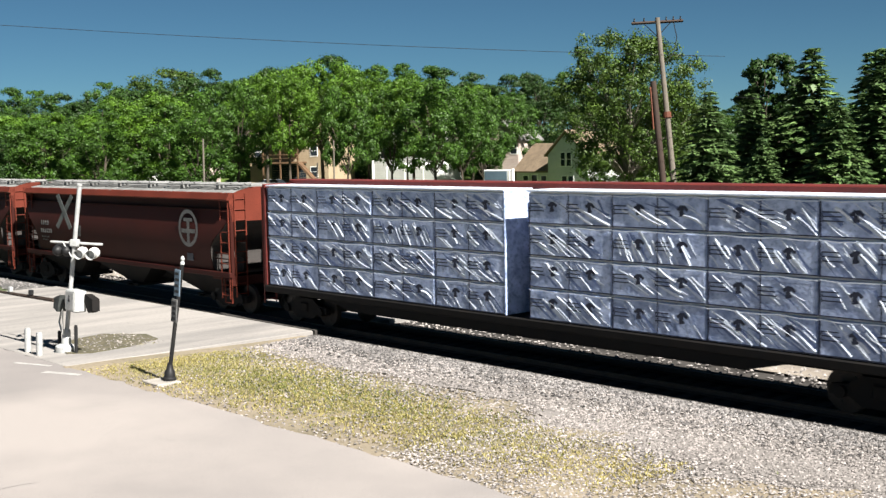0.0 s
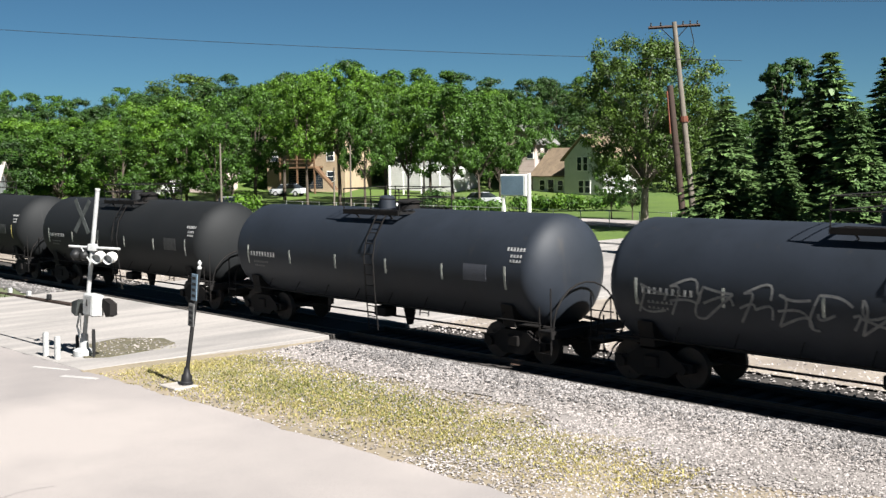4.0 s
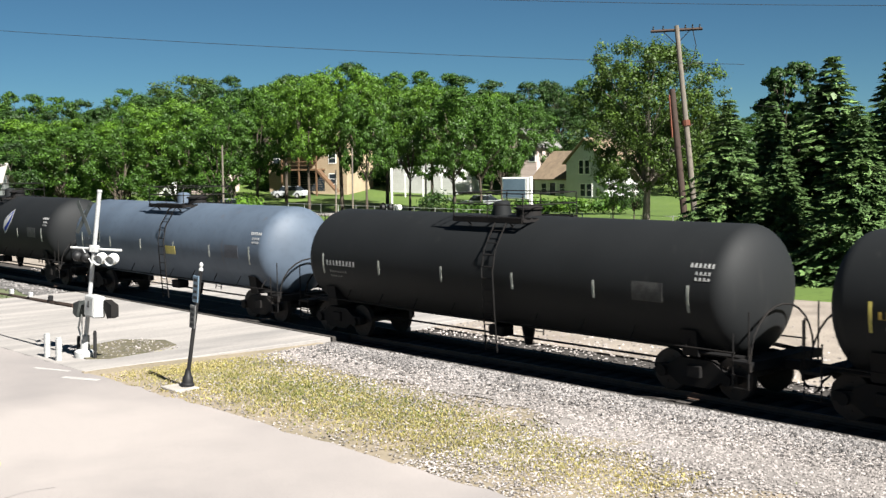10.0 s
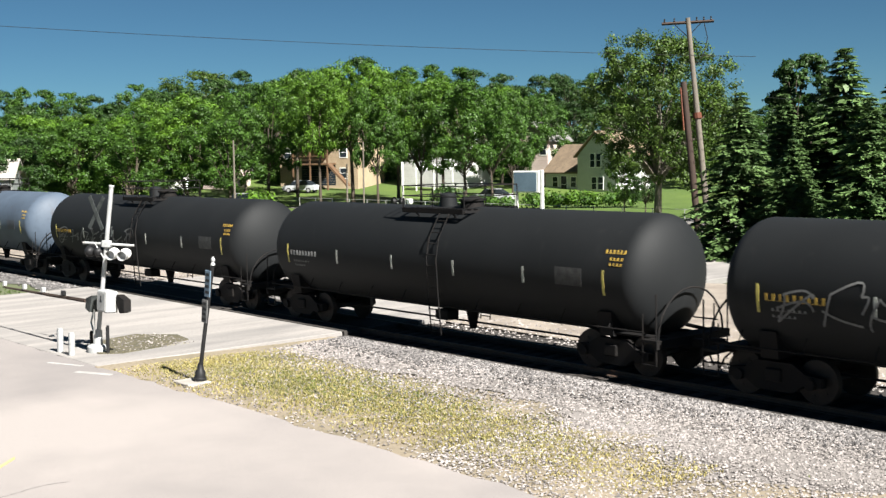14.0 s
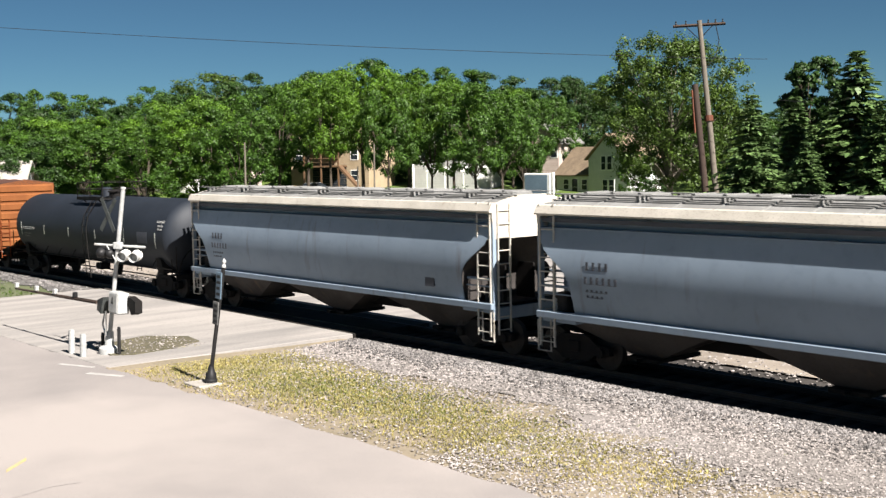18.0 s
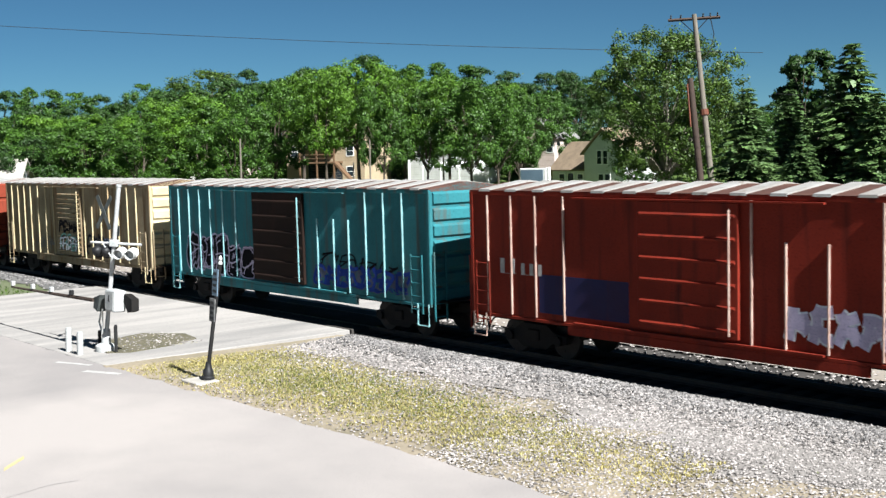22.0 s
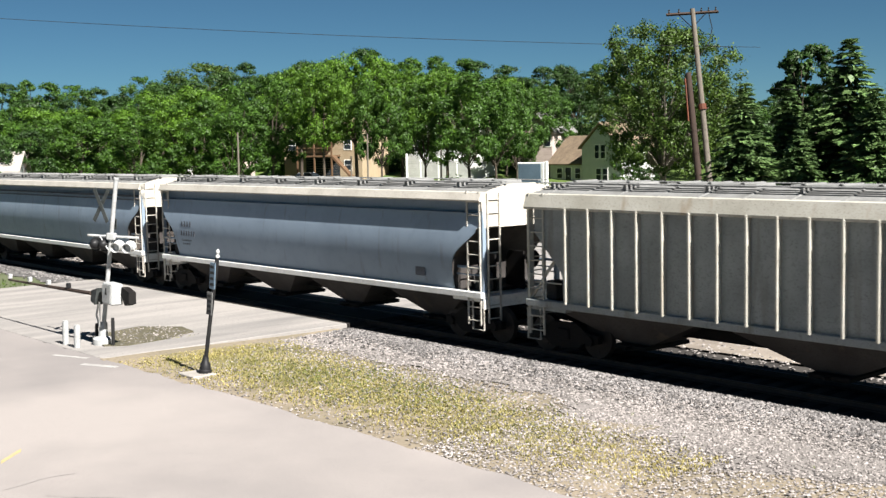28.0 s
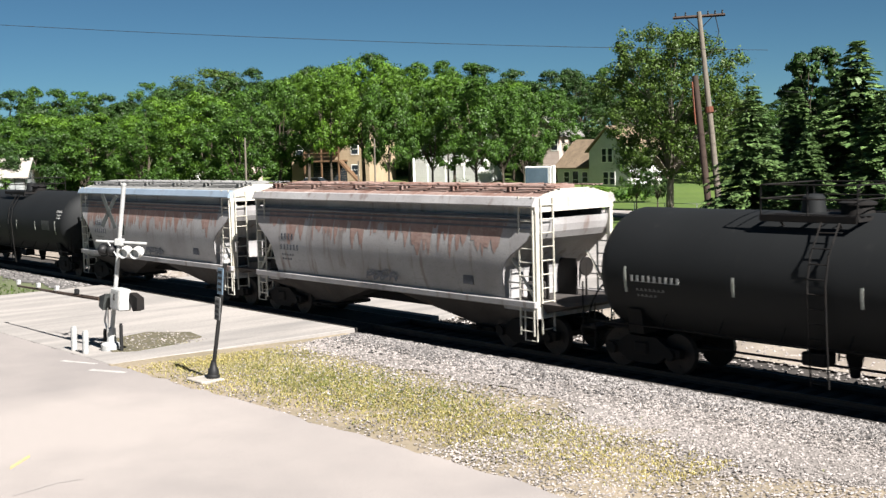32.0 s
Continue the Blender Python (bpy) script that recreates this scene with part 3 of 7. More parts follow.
tufts("green_weeds", 5200, lambda rs: (-22.8 + rs.gauss(0, 3.4), max(-9.2, -6.5 - 0.06 * rs.gauss(0, 3) + rs.gauss(0, 0.95))), 0.02, 0.065, WEED_GREEN, "green weeds on the verge", 7)
tufts("island_weeds", 420, lambda rs: (rs.uniform(-33.5, -31), rs.uniform(-8.5, -6)), 0.05, 0.12, WEED, "dry weeds on the gravel island", 8)
tufts("trackside_grass", 1300, lambda rs: (rs.uniform(-72, -48.5), rs.uniform(-9, -4.2)), 0.05, 0.13, LEAF_DRY, "grass beside the track", 9)

# road marks
for label, mat, pts in (("worn yellow line", YELLOW_LINE, [(-20.89, -15.43), (-21.49, -14.84), (-21.7, -14.76), (-21.1, -15.35)]), ("worn white dash", WHITE_LINE, [(-31.2, -10.2), (-30.0, -9.75), (-29.95, -9.9), (-31.15, -10.35)]),
                        ("worn white dash", WHITE_LINE, [(-29.3, -10.2), (-28.2, -9.75), (-28.1, -9.92), (-29.2, -10.4)])):
    solo("road_mark", Shape().prism(pts, "z", -0.06, -0.042), mat, label + " on the street", "road mark", kind="structure")

rng = random.Random(12)
for x, y, a, n in ((-19.2, -16.0, 100, 6), (-18.4, -15.6, 20, 9)):
    x2, y2, ang = x, y, radians(a)
    pts = [(x2, y2)]
    for _ in range(n):
        ang += rng.uniform(-0.3, 0.3)
        x2, y2 = x2 + 0.22 * math.cos(ang), y2 + 0.22 * math.sin(ang)
        pts.append((x2, y2))
    flat, crack = Shape(), Shape()
    ribbon(flat, pts, rng.uniform(0.012, 0.024), 0)
    crack.f, crack.v = flat.f, [(p[0], p[2], -0.046) for p in flat.v]
    solo("road_crack", crack, CRACK, "thin dark crack in the asphalt street", "crack", kind="structure")

# rails and sleepers
track = thing("railway_track", "single railway track on timber sleepers", "track", kind="structure")
prof = [(-0.07, -0.16), (-0.07, -0.145), (-0.012, -0.12), (-0.012, -0.04), (-0.036, -0.03), (-0.036, 0), (0.036, 0), (0.036, -0.03), (0.012, -0.04), (0.012, -0.12), (0.07, -0.145), (0.07, -0.16)]
for y in (-0.75, 0.75):
    part("rail", Shape().prism([(y + p, z) for p, z in prof], "x", -420, 160), RAIL_STEEL, track)
sleeper = Shape().box(-0.115, 0.115, -1.3, 1.3, -0.32, -0.155, 0.015).mesh("sleeper", SLEEPER)
for k in range(150):
    x = -90 + 0.54 * k
    if not -48.4 < x < -29.4:
        part("sleeper", sleeper, SLEEPER, track, at=pose(x, 0, 0, 0, 0, random.Random(k).uniform(-1, 1)))


# ---- the near side: crossing signal, guide post ----
sig = thing("crossing_signal", "white crossing signal with a lowered gate arm and flashing lamps", "signal", at=(-31.75, -8.57, 0))
L = 0.14
HALF_TWIST = pose(L * 3.9, 0, 0, 0, 0, 16) @ pose(-L * 3.9, 0, 0)
TWIST = pose(L * 3.1, 0, 0, 0, 0, 42) @ pose(-L * 3.1, 0, 0)
VIEW_WAY = Vector((-0.755, 0.656, 0))
sig.matrix_basis = sig.matrix_basis @ Matrix.Rotation(radians(3.7), 4, VIEW_WAY)
part("base", Shape().lathe([(-0.15, 0.3), (0.12, 0.3), (0.16, 0.26), (0.2, 0.14), (0.6, 0.11)], 14, "z"), SIGNAL_PAINT, sig, smooth=35)
part("mast", Shape().tube([(0, 0, 0.4), (L * 4.75, 0, 4.75)], 0.062, 14), SIGNAL_PAINT, sig, smooth=40)
part("mast_cap", Shape().disc((L * 4.76, 0, 4.76), (L, 0, 1), 0.075, 0.05, 14), SIGNAL_PAINT, sig)
for a in (58, -58):
    c = Vector((L * 4.0 - 0.45, -0.1, 3.98))
    w = Vector((math.cos(radians(a)), 0, math.sin(radians(a))))
    n_ = Vector((-w.z, 0, w.x))
    s = Shape()
    v = [c + w * 0.54 * i + n_ * 0.065 * j + Vector((0, k, 0)) for k in (0.0, 0.012) for i, j in ((-1, -1), (1, -1), (1, 1), (-1, 1))]
    s.add([p + Vector((0, 0.016 if a > 0 else 0, 0)) for p in v], [(0, 1, 2, 3), (7, 6, 5, 4), (0, 4, 5, 1), (1, 5, 6, 2), (2, 6, 7, 3), (3, 7, 4, 0)])
    part("crossbuck_blade", s, METAL_BACK, sig, "bare metal back of a crossbuck blade", HALF_TWIST)
s = Shape().box(L * 3.55 - 0.36, L * 3.55 + 0.02, 0.1, 0.115, 3.32, 3.62)
for k in range(3):
    s.box(L * 3.55 - 0.38, L * 3.55 + 0.04, 0.085, 0.1, 3.34 + 0.11 * k, 3.37 + 0.11 * k)
part("track_count_sign", s, METAL_BACK, sig, "bare back of a small sign")
part("lamp_arm", Shape().tube([(L * 3.1 - 0.7, 0, 3.12), (L * 3.1 + 0.8, 0, 3.12)], 0.035, 8).box(L * 3.1 - 0.12, L * 3.1 + 0.12, -0.1, 0.1, 3.02, 3.22, 0.02).tube([(L * 3.1 - 0.34, -0.03, 3.12), (L * 2.7, -0.05, 2.72)], 0.02, 6), SIGNAL_PAINT, sig, at=TWIST, smooth=40)
for k, (x, y, aim) in enumerate(((0.26, -0.16, -1), (0.6, -0.16, -1), (-0.24, 0.18, 1), (-0.5, 0.18, 1))):
    lamp = part("flasher_lamp", Shape().lathe([(0, 0.13), (0.05, 0.155), (0.14, 0.155), (0.24, 0.12), (0.3, 0.03)], 18, "y"), WHITE if aim < 0 else BLACK, sig, "round flasher lamp with a pale housing" if aim < 0 else "black flasher lamp", at=TWIST @ pose(L * 3 + x, y, 2.86, 8, 0, 0 if aim < 0 else 180), smooth=40)
    part("lamp_hood", Shape().lathe([(0, 0.13), (-0.2, 0.14), (-0.2, 0.13), (-0.02, 0.12)], 18, "y"), BLACK if aim > 0 else SIGNAL_PAINT, lamp, smooth=40)
    if aim > 0:
        part("lamp_backplate", Shape().disc((0, 0.02, 0), (0, 1, 0), 0.2, 0.015, 24), BLACK, lamp)
part("gate_box", Shape().box(-0.15, 0.45, -0.42, -0.06, 1.22, 1.82, 0.03), SIGNAL_PAINT, sig, "white gate mechanism box", (0.5, 0.2, 0))
part("gate_box_door", Shape().box(-0.1, 0.4, -0.438, -0.42, 1.27, 1.77, 0.006), ALU, sig, at=(0.5, 0.2, 0))
part("gate_box_latch", Shape().box(0.13, 0.17, -0.455, -0.438, 1.52, 1.68).box(0.1, 0.2, -0.455, -0.438, 1.5, 1.54), BLACK, sig, at=(0.5, 0.2, 0))
part("counterweight", Shape().prism([(0.55, 1.52), (0.6, 1.74), (1.05, 1.64), (1.08, 1.32), (0.82, 1.24)], "y", -0.36, -0.14), STEEL_DARK, sig, "dark gate counterweight", (0.4, 0.42, 0))
part("arm_bracket", Shape().prism([(-0.36, 1.12), (-0.62, 1.2), (-0.6, 1.5), (-0.2, 1.62)], "y", -0.36, -0.1), METAL_BACK, sig, "arm bracket of the gate", (0.3, 0.1, 0))
arm = part("gate_arm", Shape().tube([(-0.3, -0.25, 1.42), (-3.2, -0.25, 1.25)], 0.06, 6, 0.05).tube([(-3.2, -0.25, 1.25), (-6.7, -0.25, 1.06)], 0.045, 6, 0.03), WOOD_DARK, sig, "lowered gate arm seen from its dark back")
for x in (-1.9, -3.4, -4.9, -6.6):
    part("gate_lamp", Shape().box(x - 0.07, x + 0.07, -0.31, -0.19, 1.47 + 0.055 * x, 1.63 + 0.055 * x, 0.02), ALU if x < -3 else BLACK, arm)
part("conduit", Shape().tube([(-0.1, -0.1, 1.22), (-0.18, -0.14, 0.8), (-0.05, -0.1, 0.5)], 0.03, 6).tube([(0.16, -0.2, 1.22), (0.1, -0.16, 0.5)], 0.025, 6), ALU, sig, smooth=40)
for k, (x, y, h, mat) in enumerate(((-32.55, -9.35, 0.66, SIGNAL_PAINT), (-31.75, -9.35, 0.62, SIGNAL_PAINT), (-31.2, -8.52, 0.78, BLACK), (-32.35, -8.5, 0.5, BLACK))):
    solo("bollard", Shape().tube([(0, 0, -0.15), (0.05, 0, h - 0.04)], 0.09 if mat is SIGNAL_PAINT else 0.05, 14).disc((0.055, 0, h - 0.02), (0, 0, 1), 0.075 if mat is SIGNAL_PAINT else 0.04, 0.05, 14), mat, ("grey-white" if mat is SIGNAL_PAINT else "black") + " steel bollard beside the crossing signal", "bollard", "bollards", at=(x, y, 0), smooth=40)

post = thing("guide_post", "black street post with two narrow signs and a pale finial", "sign post", at=(-25.75, -8.61, 0))
P = 0.14
post.matrix_basis = post.matrix_basis @ Matrix.Rotation(radians(4.3), 4, VIEW_WAY)
part("base", Shape().lathe([(-0.12, 0.17), (0.02, 0.17), (0.05, 0.14), (0.18, 0.13), (0.24, 0.09), (0.34, 0.075), (0.4, 0.06)], 14, "z"), BLACK, post, "fluted cast base", smooth=30)
part("pole", Shape().tube([(0.02, 0, 0.35), (P * 2.9, 0, 2.9)], 0.05, 12), BLACK, post, smooth=40)
part("finial", Shape().lathe([(2.88, 0.055), (2.93, 0.055), (2.96, 0.03), (3.0, 0.05), (3.04, 0.05), (3.08, 0.025), (3.1, 0.005)], 12, "z", (P * 2.95, 0, 0)), SIGNAL_PAINT, post, smooth=40)
for z0, z1, mat in ((2.1, 2.75, SIGN_BLUE), (1.45, 2.02, LETTER_DIM)):
    x = P * (z0 + z1) / 2
    plate = part("sign_plate", Shape().box(x - 0.14, x + 0.12, -0.085, -0.06, z0, z1, 0.008), mat, post, "narrow sign plate with dark bars")
    for k in range(4):
        z = z1 - 0.14 - (z1 - z0) * 0.22 * k
        part("sign_bar", Shape().box(x - 0.1, x + 0.06 + 0.02 * (k % 2), -0.09, -0.085, z, z + 0.07), BLACK, plate)
solo("concrete_pad", Shape().box(-0.35, 0.45, -0.35, 0.3, -0.2, -0.04, 0.02), KERB, "small concrete pad under the guide post", "pad", at=(-25.9, -8.75, 0), kind="structure")


# ---- trees ----
def blob_leaves(rs, centres, per, size, spread):
    """Leaf blades round each centre, turned mostly outwards and up, so that every clump has a lit and a dark side."""
    c = np.repeat(np.array(centres, float), per, axis=0)
    n = len(c)
    d = rs.normal(0, 1, (n, 3))
    d /= np.linalg.norm(d, axis=1)[:, None]
    p = c[:, :3] + d * (c[:, 3] * np.abs(rs.normal(0.8, 0.26, n)))[:, None] * np.array([1, 1, spread])
    face = d + rs.normal(0, 0.36, (n, 3)) + np.array([0, 0, 0.25])
    a = np.cross(face, rs.normal(0, 1, (n, 3)))
    a /= np.linalg.norm(a, axis=1)[:, None] + 1e-9
    b = np.cross(face, a)
    b /= np.linalg.norm(b, axis=1)[:, None] + 1e-9
    s = (size * rs.uniform(0.55, 1.45, n))[:, None]
    v = np.stack([p + a * s, p - a * s * 0.6 + b * s * 0.65, p - a * s * 0.6 - b * s * 0.65], 1).reshape(-1, 3)
    return v.tolist(), np.arange(3 * n).reshape(-1, 3).tolist()


def tree_parts(seed, leaf, bark, height=12.0, wide=9.0, clear=0.22, blobs=190, per=98, size=0.118, trunk=0.16, clumps=9, airy=0.0):
    """Meshes of a broadleaved tree: a forked trunk with limbs, and a crown of rounded masses made of many leaf clumps."""
    rs = np.random.RandomState(seed)
    wood = Shape()
    fork = height * (clear + 0.1)
    wood.tube([(0, 0, -0.4), (0.05, 0.02, fork * 0.5), (0.12, 0.05, fork)], trunk * 1.25, 9, trunk * 0.8)
    mid, tall = height * (1 + clear) / 2, height * (1 - clear) / 2
    lobes, centres = [], []
    for k in range(clumps):
        u = -0.75 + 1.65 * (k + 0.5) / clumps
        ring = math.sqrt(max(0.05, 1 - u * u)) * rs.uniform(0.5, 0.72)
        a = k * 2.4 + rs.uniform(-0.4, 0.4)
        lobes.append((wide / 2 * ring * math.cos(a), wide / 2 * ring * math.sin(a), mid + tall * 0.82 * u, wide * rs.uniform(0.13, 0.22)))
    for k in range(blobs):
        lx, ly, lz, lr = lobes[k % clumps]
        out = np.array([lx, ly, (lz - mid) * 0.7])
        out /= np.linalg.norm(out) + 1e-6
        d = rs.normal(0, 1, 3) + 0.55 * out + np.array([0, 0, 0.2])
        d /= np.linalg.norm(d)
        reach = lr * rs.uniform(0.75, 1.05 + airy)
        z = max(height * clear * 0.85, min(height * 0.97, lz + d[2] * reach * 0.85))
        c = (lx + d[0] * reach, ly + d[1] * reach, z, wide * rs.uniform(0.038, 0.09))
        centres.append(c)
        if k % 10 == 0:
            knee = (lx * 0.55 + rs.uniform(-0.3, 0.3), ly * 0.55, fork + (lz - fork) * 0.6)
            wood.tube([(0.1, 0.04, fork * rs.uniform(0.8, 1.0)), knee, c[:3]], trunk * 0.4, 5, 0.025)
    v, f = blob_leaves(rs, centres, per, size, 0.75)
    crown = bpy.data.meshes.new("crown")
    crown.from_pydata(v, [], f)
    crown.materials.append(leaf)
    return wood.mesh("trunk", bark, 50), crown


def spruce_parts(seed, height=11.0, wide=9.4):
    """Meshes of a spruce: a straight trunk and drooping whorls of needle sprays."""
    rs = np.random.RandomState(seed)
    wood = Shape().tube([(0, 0, -0.3), (0, 0, height * 0.97)], 0.22, 8, 0.03)
    v, f = [], []
    z = 0.35
    while z < height - 0.2:
        u = z / height
        reach = wide / 2 * (1 - u) + 0.14
        n = int(7 + 7 * (1 - u))
        for k in range(n):
            a = 6.283 * k / n + rs.uniform(-0.25, 0.25)
            r = reach * rs.uniform(0.6, 1.18)
            ca, sa = math.cos(a), math.sin(a)
            wood.tube([(0, 0, z), (ca * r * 0.9, sa * r * 0.9, z - 0.16 * r)], 0.025, 4, 0.008, False)
            m = int(12 + 20 * r)
            for _ in range(m):
                t = rs.uniform(0.15, 1.0)
                side = rs.uniform(-1, 1) * (0.14 + 0.2 * r * (1 - 0.55 * t))
                p = np.array([ca * r * t - sa * side, sa * r * t + ca * side, z - 0.2 * r * t * t + rs.uniform(-0.06, 0.06) + 0.05])
                w = rs.uniform(0.09, 0.19)
                ln = rs.uniform(0.24, 0.42)
                way = np.array([ca + rs.uniform(-0.7, 0.7), sa + rs.uniform(-0.7, 0.7), rs.uniform(-0.5, 0.15)])
                way /= np.linalg.norm(way)
                sd = np.cross(way, [rs.uniform(-0.4, 0.4), rs.uniform(-0.4, 0.4), 1])
                sd /= np.linalg.norm(sd)
                q = len(v)
                v += [tuple(p - sd * w), tuple(p + way * ln), tuple(p + sd * w), tuple(p - way * ln * 0.4)]
                f.append((q, q + 1, q + 2, q + 3))
        z += 0.3 + 0.12 * (1 - u)
    crown = bpy.data.meshes.new("crown")
    crown.from_pydata(v, [], f)
    crown.materials.append(NEEDLE)
    return wood.mesh("trunk", BARK, 50), crown


def make_tree(name, meshes, label, category="tree", group="", at=(0, 0, 0), turn=0.0, size=1.0, flat=1.0):
    ob = thing(name, label, category, group)
    ob.matrix_basis = Matrix.LocRotScale(at, Euler((0, 0, turn)), (size * flat, size * flat, size))
    part("trunk", meshes[0], None, ob)
    part("crown", meshes[1], None, ob)
    return ob


KINDS = [(tree_parts(1, LEAF_LIGHT, BARK, clear=0.14), "light green broadleaved tree"), (tree_parts(2, LEAF_MID, BARK, clear=0.12, clumps=11), "green broadleaved tree"), (tree_parts(3, LEAF_DEEP, BARK, clear=0.1), "deep green broadleaved tree"),
         (tree_parts(4, LEAF_LIGHT, BARK, clear=0.1, wide=10, clumps=12), "light green spreading tree"), (tree_parts(5, LEAF_DRY, BARK, blobs=150, per=80), "thin-leaved olive green tree"), (tree_parts(6, LEAF_MID, BARK, clear=0.12, wide=8, height=13), "tall green tree"), (tree_parts(7, LEAF_LIGHT, BARK, clear=0.34, wide=8.4, blobs=230, size=0.105, clumps=14), "light green high-crowned tree"), (tree_parts(8, LEAF_MID, BARK, clear=0.2, wide=8.5, blobs=210, clumps=12), "dense green tree")]


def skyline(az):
    """How many degrees the woods rise above eye level, by bearing west of north, set to fit the camera's view."""
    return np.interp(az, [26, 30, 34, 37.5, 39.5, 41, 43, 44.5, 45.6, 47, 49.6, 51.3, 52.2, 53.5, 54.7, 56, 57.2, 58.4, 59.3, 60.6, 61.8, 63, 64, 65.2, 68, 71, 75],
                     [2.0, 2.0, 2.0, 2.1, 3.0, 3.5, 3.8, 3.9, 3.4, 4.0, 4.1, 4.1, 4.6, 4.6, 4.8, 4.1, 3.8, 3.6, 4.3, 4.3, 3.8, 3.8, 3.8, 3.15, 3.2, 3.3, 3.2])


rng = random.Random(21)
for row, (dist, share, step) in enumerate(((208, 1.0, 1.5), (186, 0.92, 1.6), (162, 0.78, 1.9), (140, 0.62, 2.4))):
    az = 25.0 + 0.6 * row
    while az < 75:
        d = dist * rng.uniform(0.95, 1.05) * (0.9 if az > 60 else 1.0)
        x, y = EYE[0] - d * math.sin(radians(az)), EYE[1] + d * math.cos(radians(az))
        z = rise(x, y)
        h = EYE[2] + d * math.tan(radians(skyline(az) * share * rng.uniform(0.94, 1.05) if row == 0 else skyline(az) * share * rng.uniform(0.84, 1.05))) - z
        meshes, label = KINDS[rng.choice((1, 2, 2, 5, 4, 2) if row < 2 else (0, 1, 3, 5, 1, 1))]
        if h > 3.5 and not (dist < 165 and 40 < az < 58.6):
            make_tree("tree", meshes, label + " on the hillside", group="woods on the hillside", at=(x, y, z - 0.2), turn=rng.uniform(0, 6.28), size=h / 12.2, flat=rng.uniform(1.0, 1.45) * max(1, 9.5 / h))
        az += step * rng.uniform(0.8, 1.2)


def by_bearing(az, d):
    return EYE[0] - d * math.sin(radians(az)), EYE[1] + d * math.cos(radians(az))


thicket = [bpy.data.meshes.new("thicket") for _ in range(3)]
for k, me in enumerate(thicket):
    rs = np.random.RandomState(70 + k)
    v, f = blob_leaves(rs, [(rs.uniform(-3.6, 3.6), rs.uniform(-1.6, 1.6), rs.uniform(0.3, 3.6), rs.uniform(0.7, 1.3)) for _ in range(40)], 60, 0.26, 0.8)
    me.from_pydata(v, [], f)
    me.materials.append((LEAF_MID, LEAF_DEEP, LEAF_LIGHT)[k])
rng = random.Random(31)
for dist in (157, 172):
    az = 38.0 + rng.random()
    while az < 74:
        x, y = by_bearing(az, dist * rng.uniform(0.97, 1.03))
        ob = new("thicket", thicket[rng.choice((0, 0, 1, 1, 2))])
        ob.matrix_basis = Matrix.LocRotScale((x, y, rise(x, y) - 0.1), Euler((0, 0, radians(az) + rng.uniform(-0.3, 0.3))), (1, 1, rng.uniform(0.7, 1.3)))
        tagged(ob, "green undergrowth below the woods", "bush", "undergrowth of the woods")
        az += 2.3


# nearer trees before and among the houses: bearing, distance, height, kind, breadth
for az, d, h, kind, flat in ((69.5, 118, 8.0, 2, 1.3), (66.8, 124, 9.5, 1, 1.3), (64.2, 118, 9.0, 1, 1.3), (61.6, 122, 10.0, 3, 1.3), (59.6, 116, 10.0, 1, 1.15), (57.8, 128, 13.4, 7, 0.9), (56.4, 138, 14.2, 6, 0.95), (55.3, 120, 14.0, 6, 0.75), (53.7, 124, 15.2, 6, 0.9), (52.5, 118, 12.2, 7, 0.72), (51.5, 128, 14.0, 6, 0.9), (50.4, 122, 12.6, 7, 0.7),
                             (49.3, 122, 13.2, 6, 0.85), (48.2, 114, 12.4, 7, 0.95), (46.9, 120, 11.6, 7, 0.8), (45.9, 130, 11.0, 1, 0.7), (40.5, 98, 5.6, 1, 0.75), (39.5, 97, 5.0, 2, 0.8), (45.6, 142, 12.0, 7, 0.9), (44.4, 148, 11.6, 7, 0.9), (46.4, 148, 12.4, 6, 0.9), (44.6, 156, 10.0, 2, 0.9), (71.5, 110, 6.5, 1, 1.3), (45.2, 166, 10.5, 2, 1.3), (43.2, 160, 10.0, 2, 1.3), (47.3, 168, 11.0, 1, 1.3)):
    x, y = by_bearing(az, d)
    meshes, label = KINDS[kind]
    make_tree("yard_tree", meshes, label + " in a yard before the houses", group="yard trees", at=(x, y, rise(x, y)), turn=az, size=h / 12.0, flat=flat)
big = tree_parts(9, LEAF_DRY, BARK_PALE, height=13.6, wide=9.8, clear=0.15, blobs=470, per=115, size=0.095, trunk=0.26, clumps=22, airy=0.3)
make_tree("large_tree", big, "large pale-barked tree with thin olive leaves on the lawn", at=(-52.5, 42.3, -0.1))
make_tree("dark_trunk_tree", KINDS[2][0], "dark green tree behind the large tree", at=(-49.0, 50, -0.1), size=0.72)
spruces = [spruce_parts(3), spruce_parts(4, 10.4, 8.2), spruce_parts(5, 10.0, 9.8)]
for k, (x, y, size) in enumerate(((-34.4, 26.4, 0.76), (-36.0, 32.6, 0.82), (-31.8, 31.5, 1.06), (-31.0, 36.0, 0.95), (-27.2, 30.0, 0.98), (-30.9, 25.6, 0.6), (-26.5, 24.6, 0.7), (-38.4, 38.5, 0.72), (-24.0, 34.0, 1.0), (-33.0, 29.5, 0.62), (-28.8, 33.6, 1.0))):
    make_tree("spruce", spruces[k % 3], "dark green spruce at the lawn's edge", group="row of spruces", at=(x, y, -0.15), turn=k * 1.3, size=size)
leaf_top = tree_parts(14, LEAF_DEEP, BARK, height=12.4, wide=4.6, clear=0.3, blobs=260, per=90, size=0.12, clumps=12)
make_tree("broadleaf_tree", leaf_top, "dark broadleaved tree among the spruces", at=(-37.2, 36.2, -0.1), size=0.9)


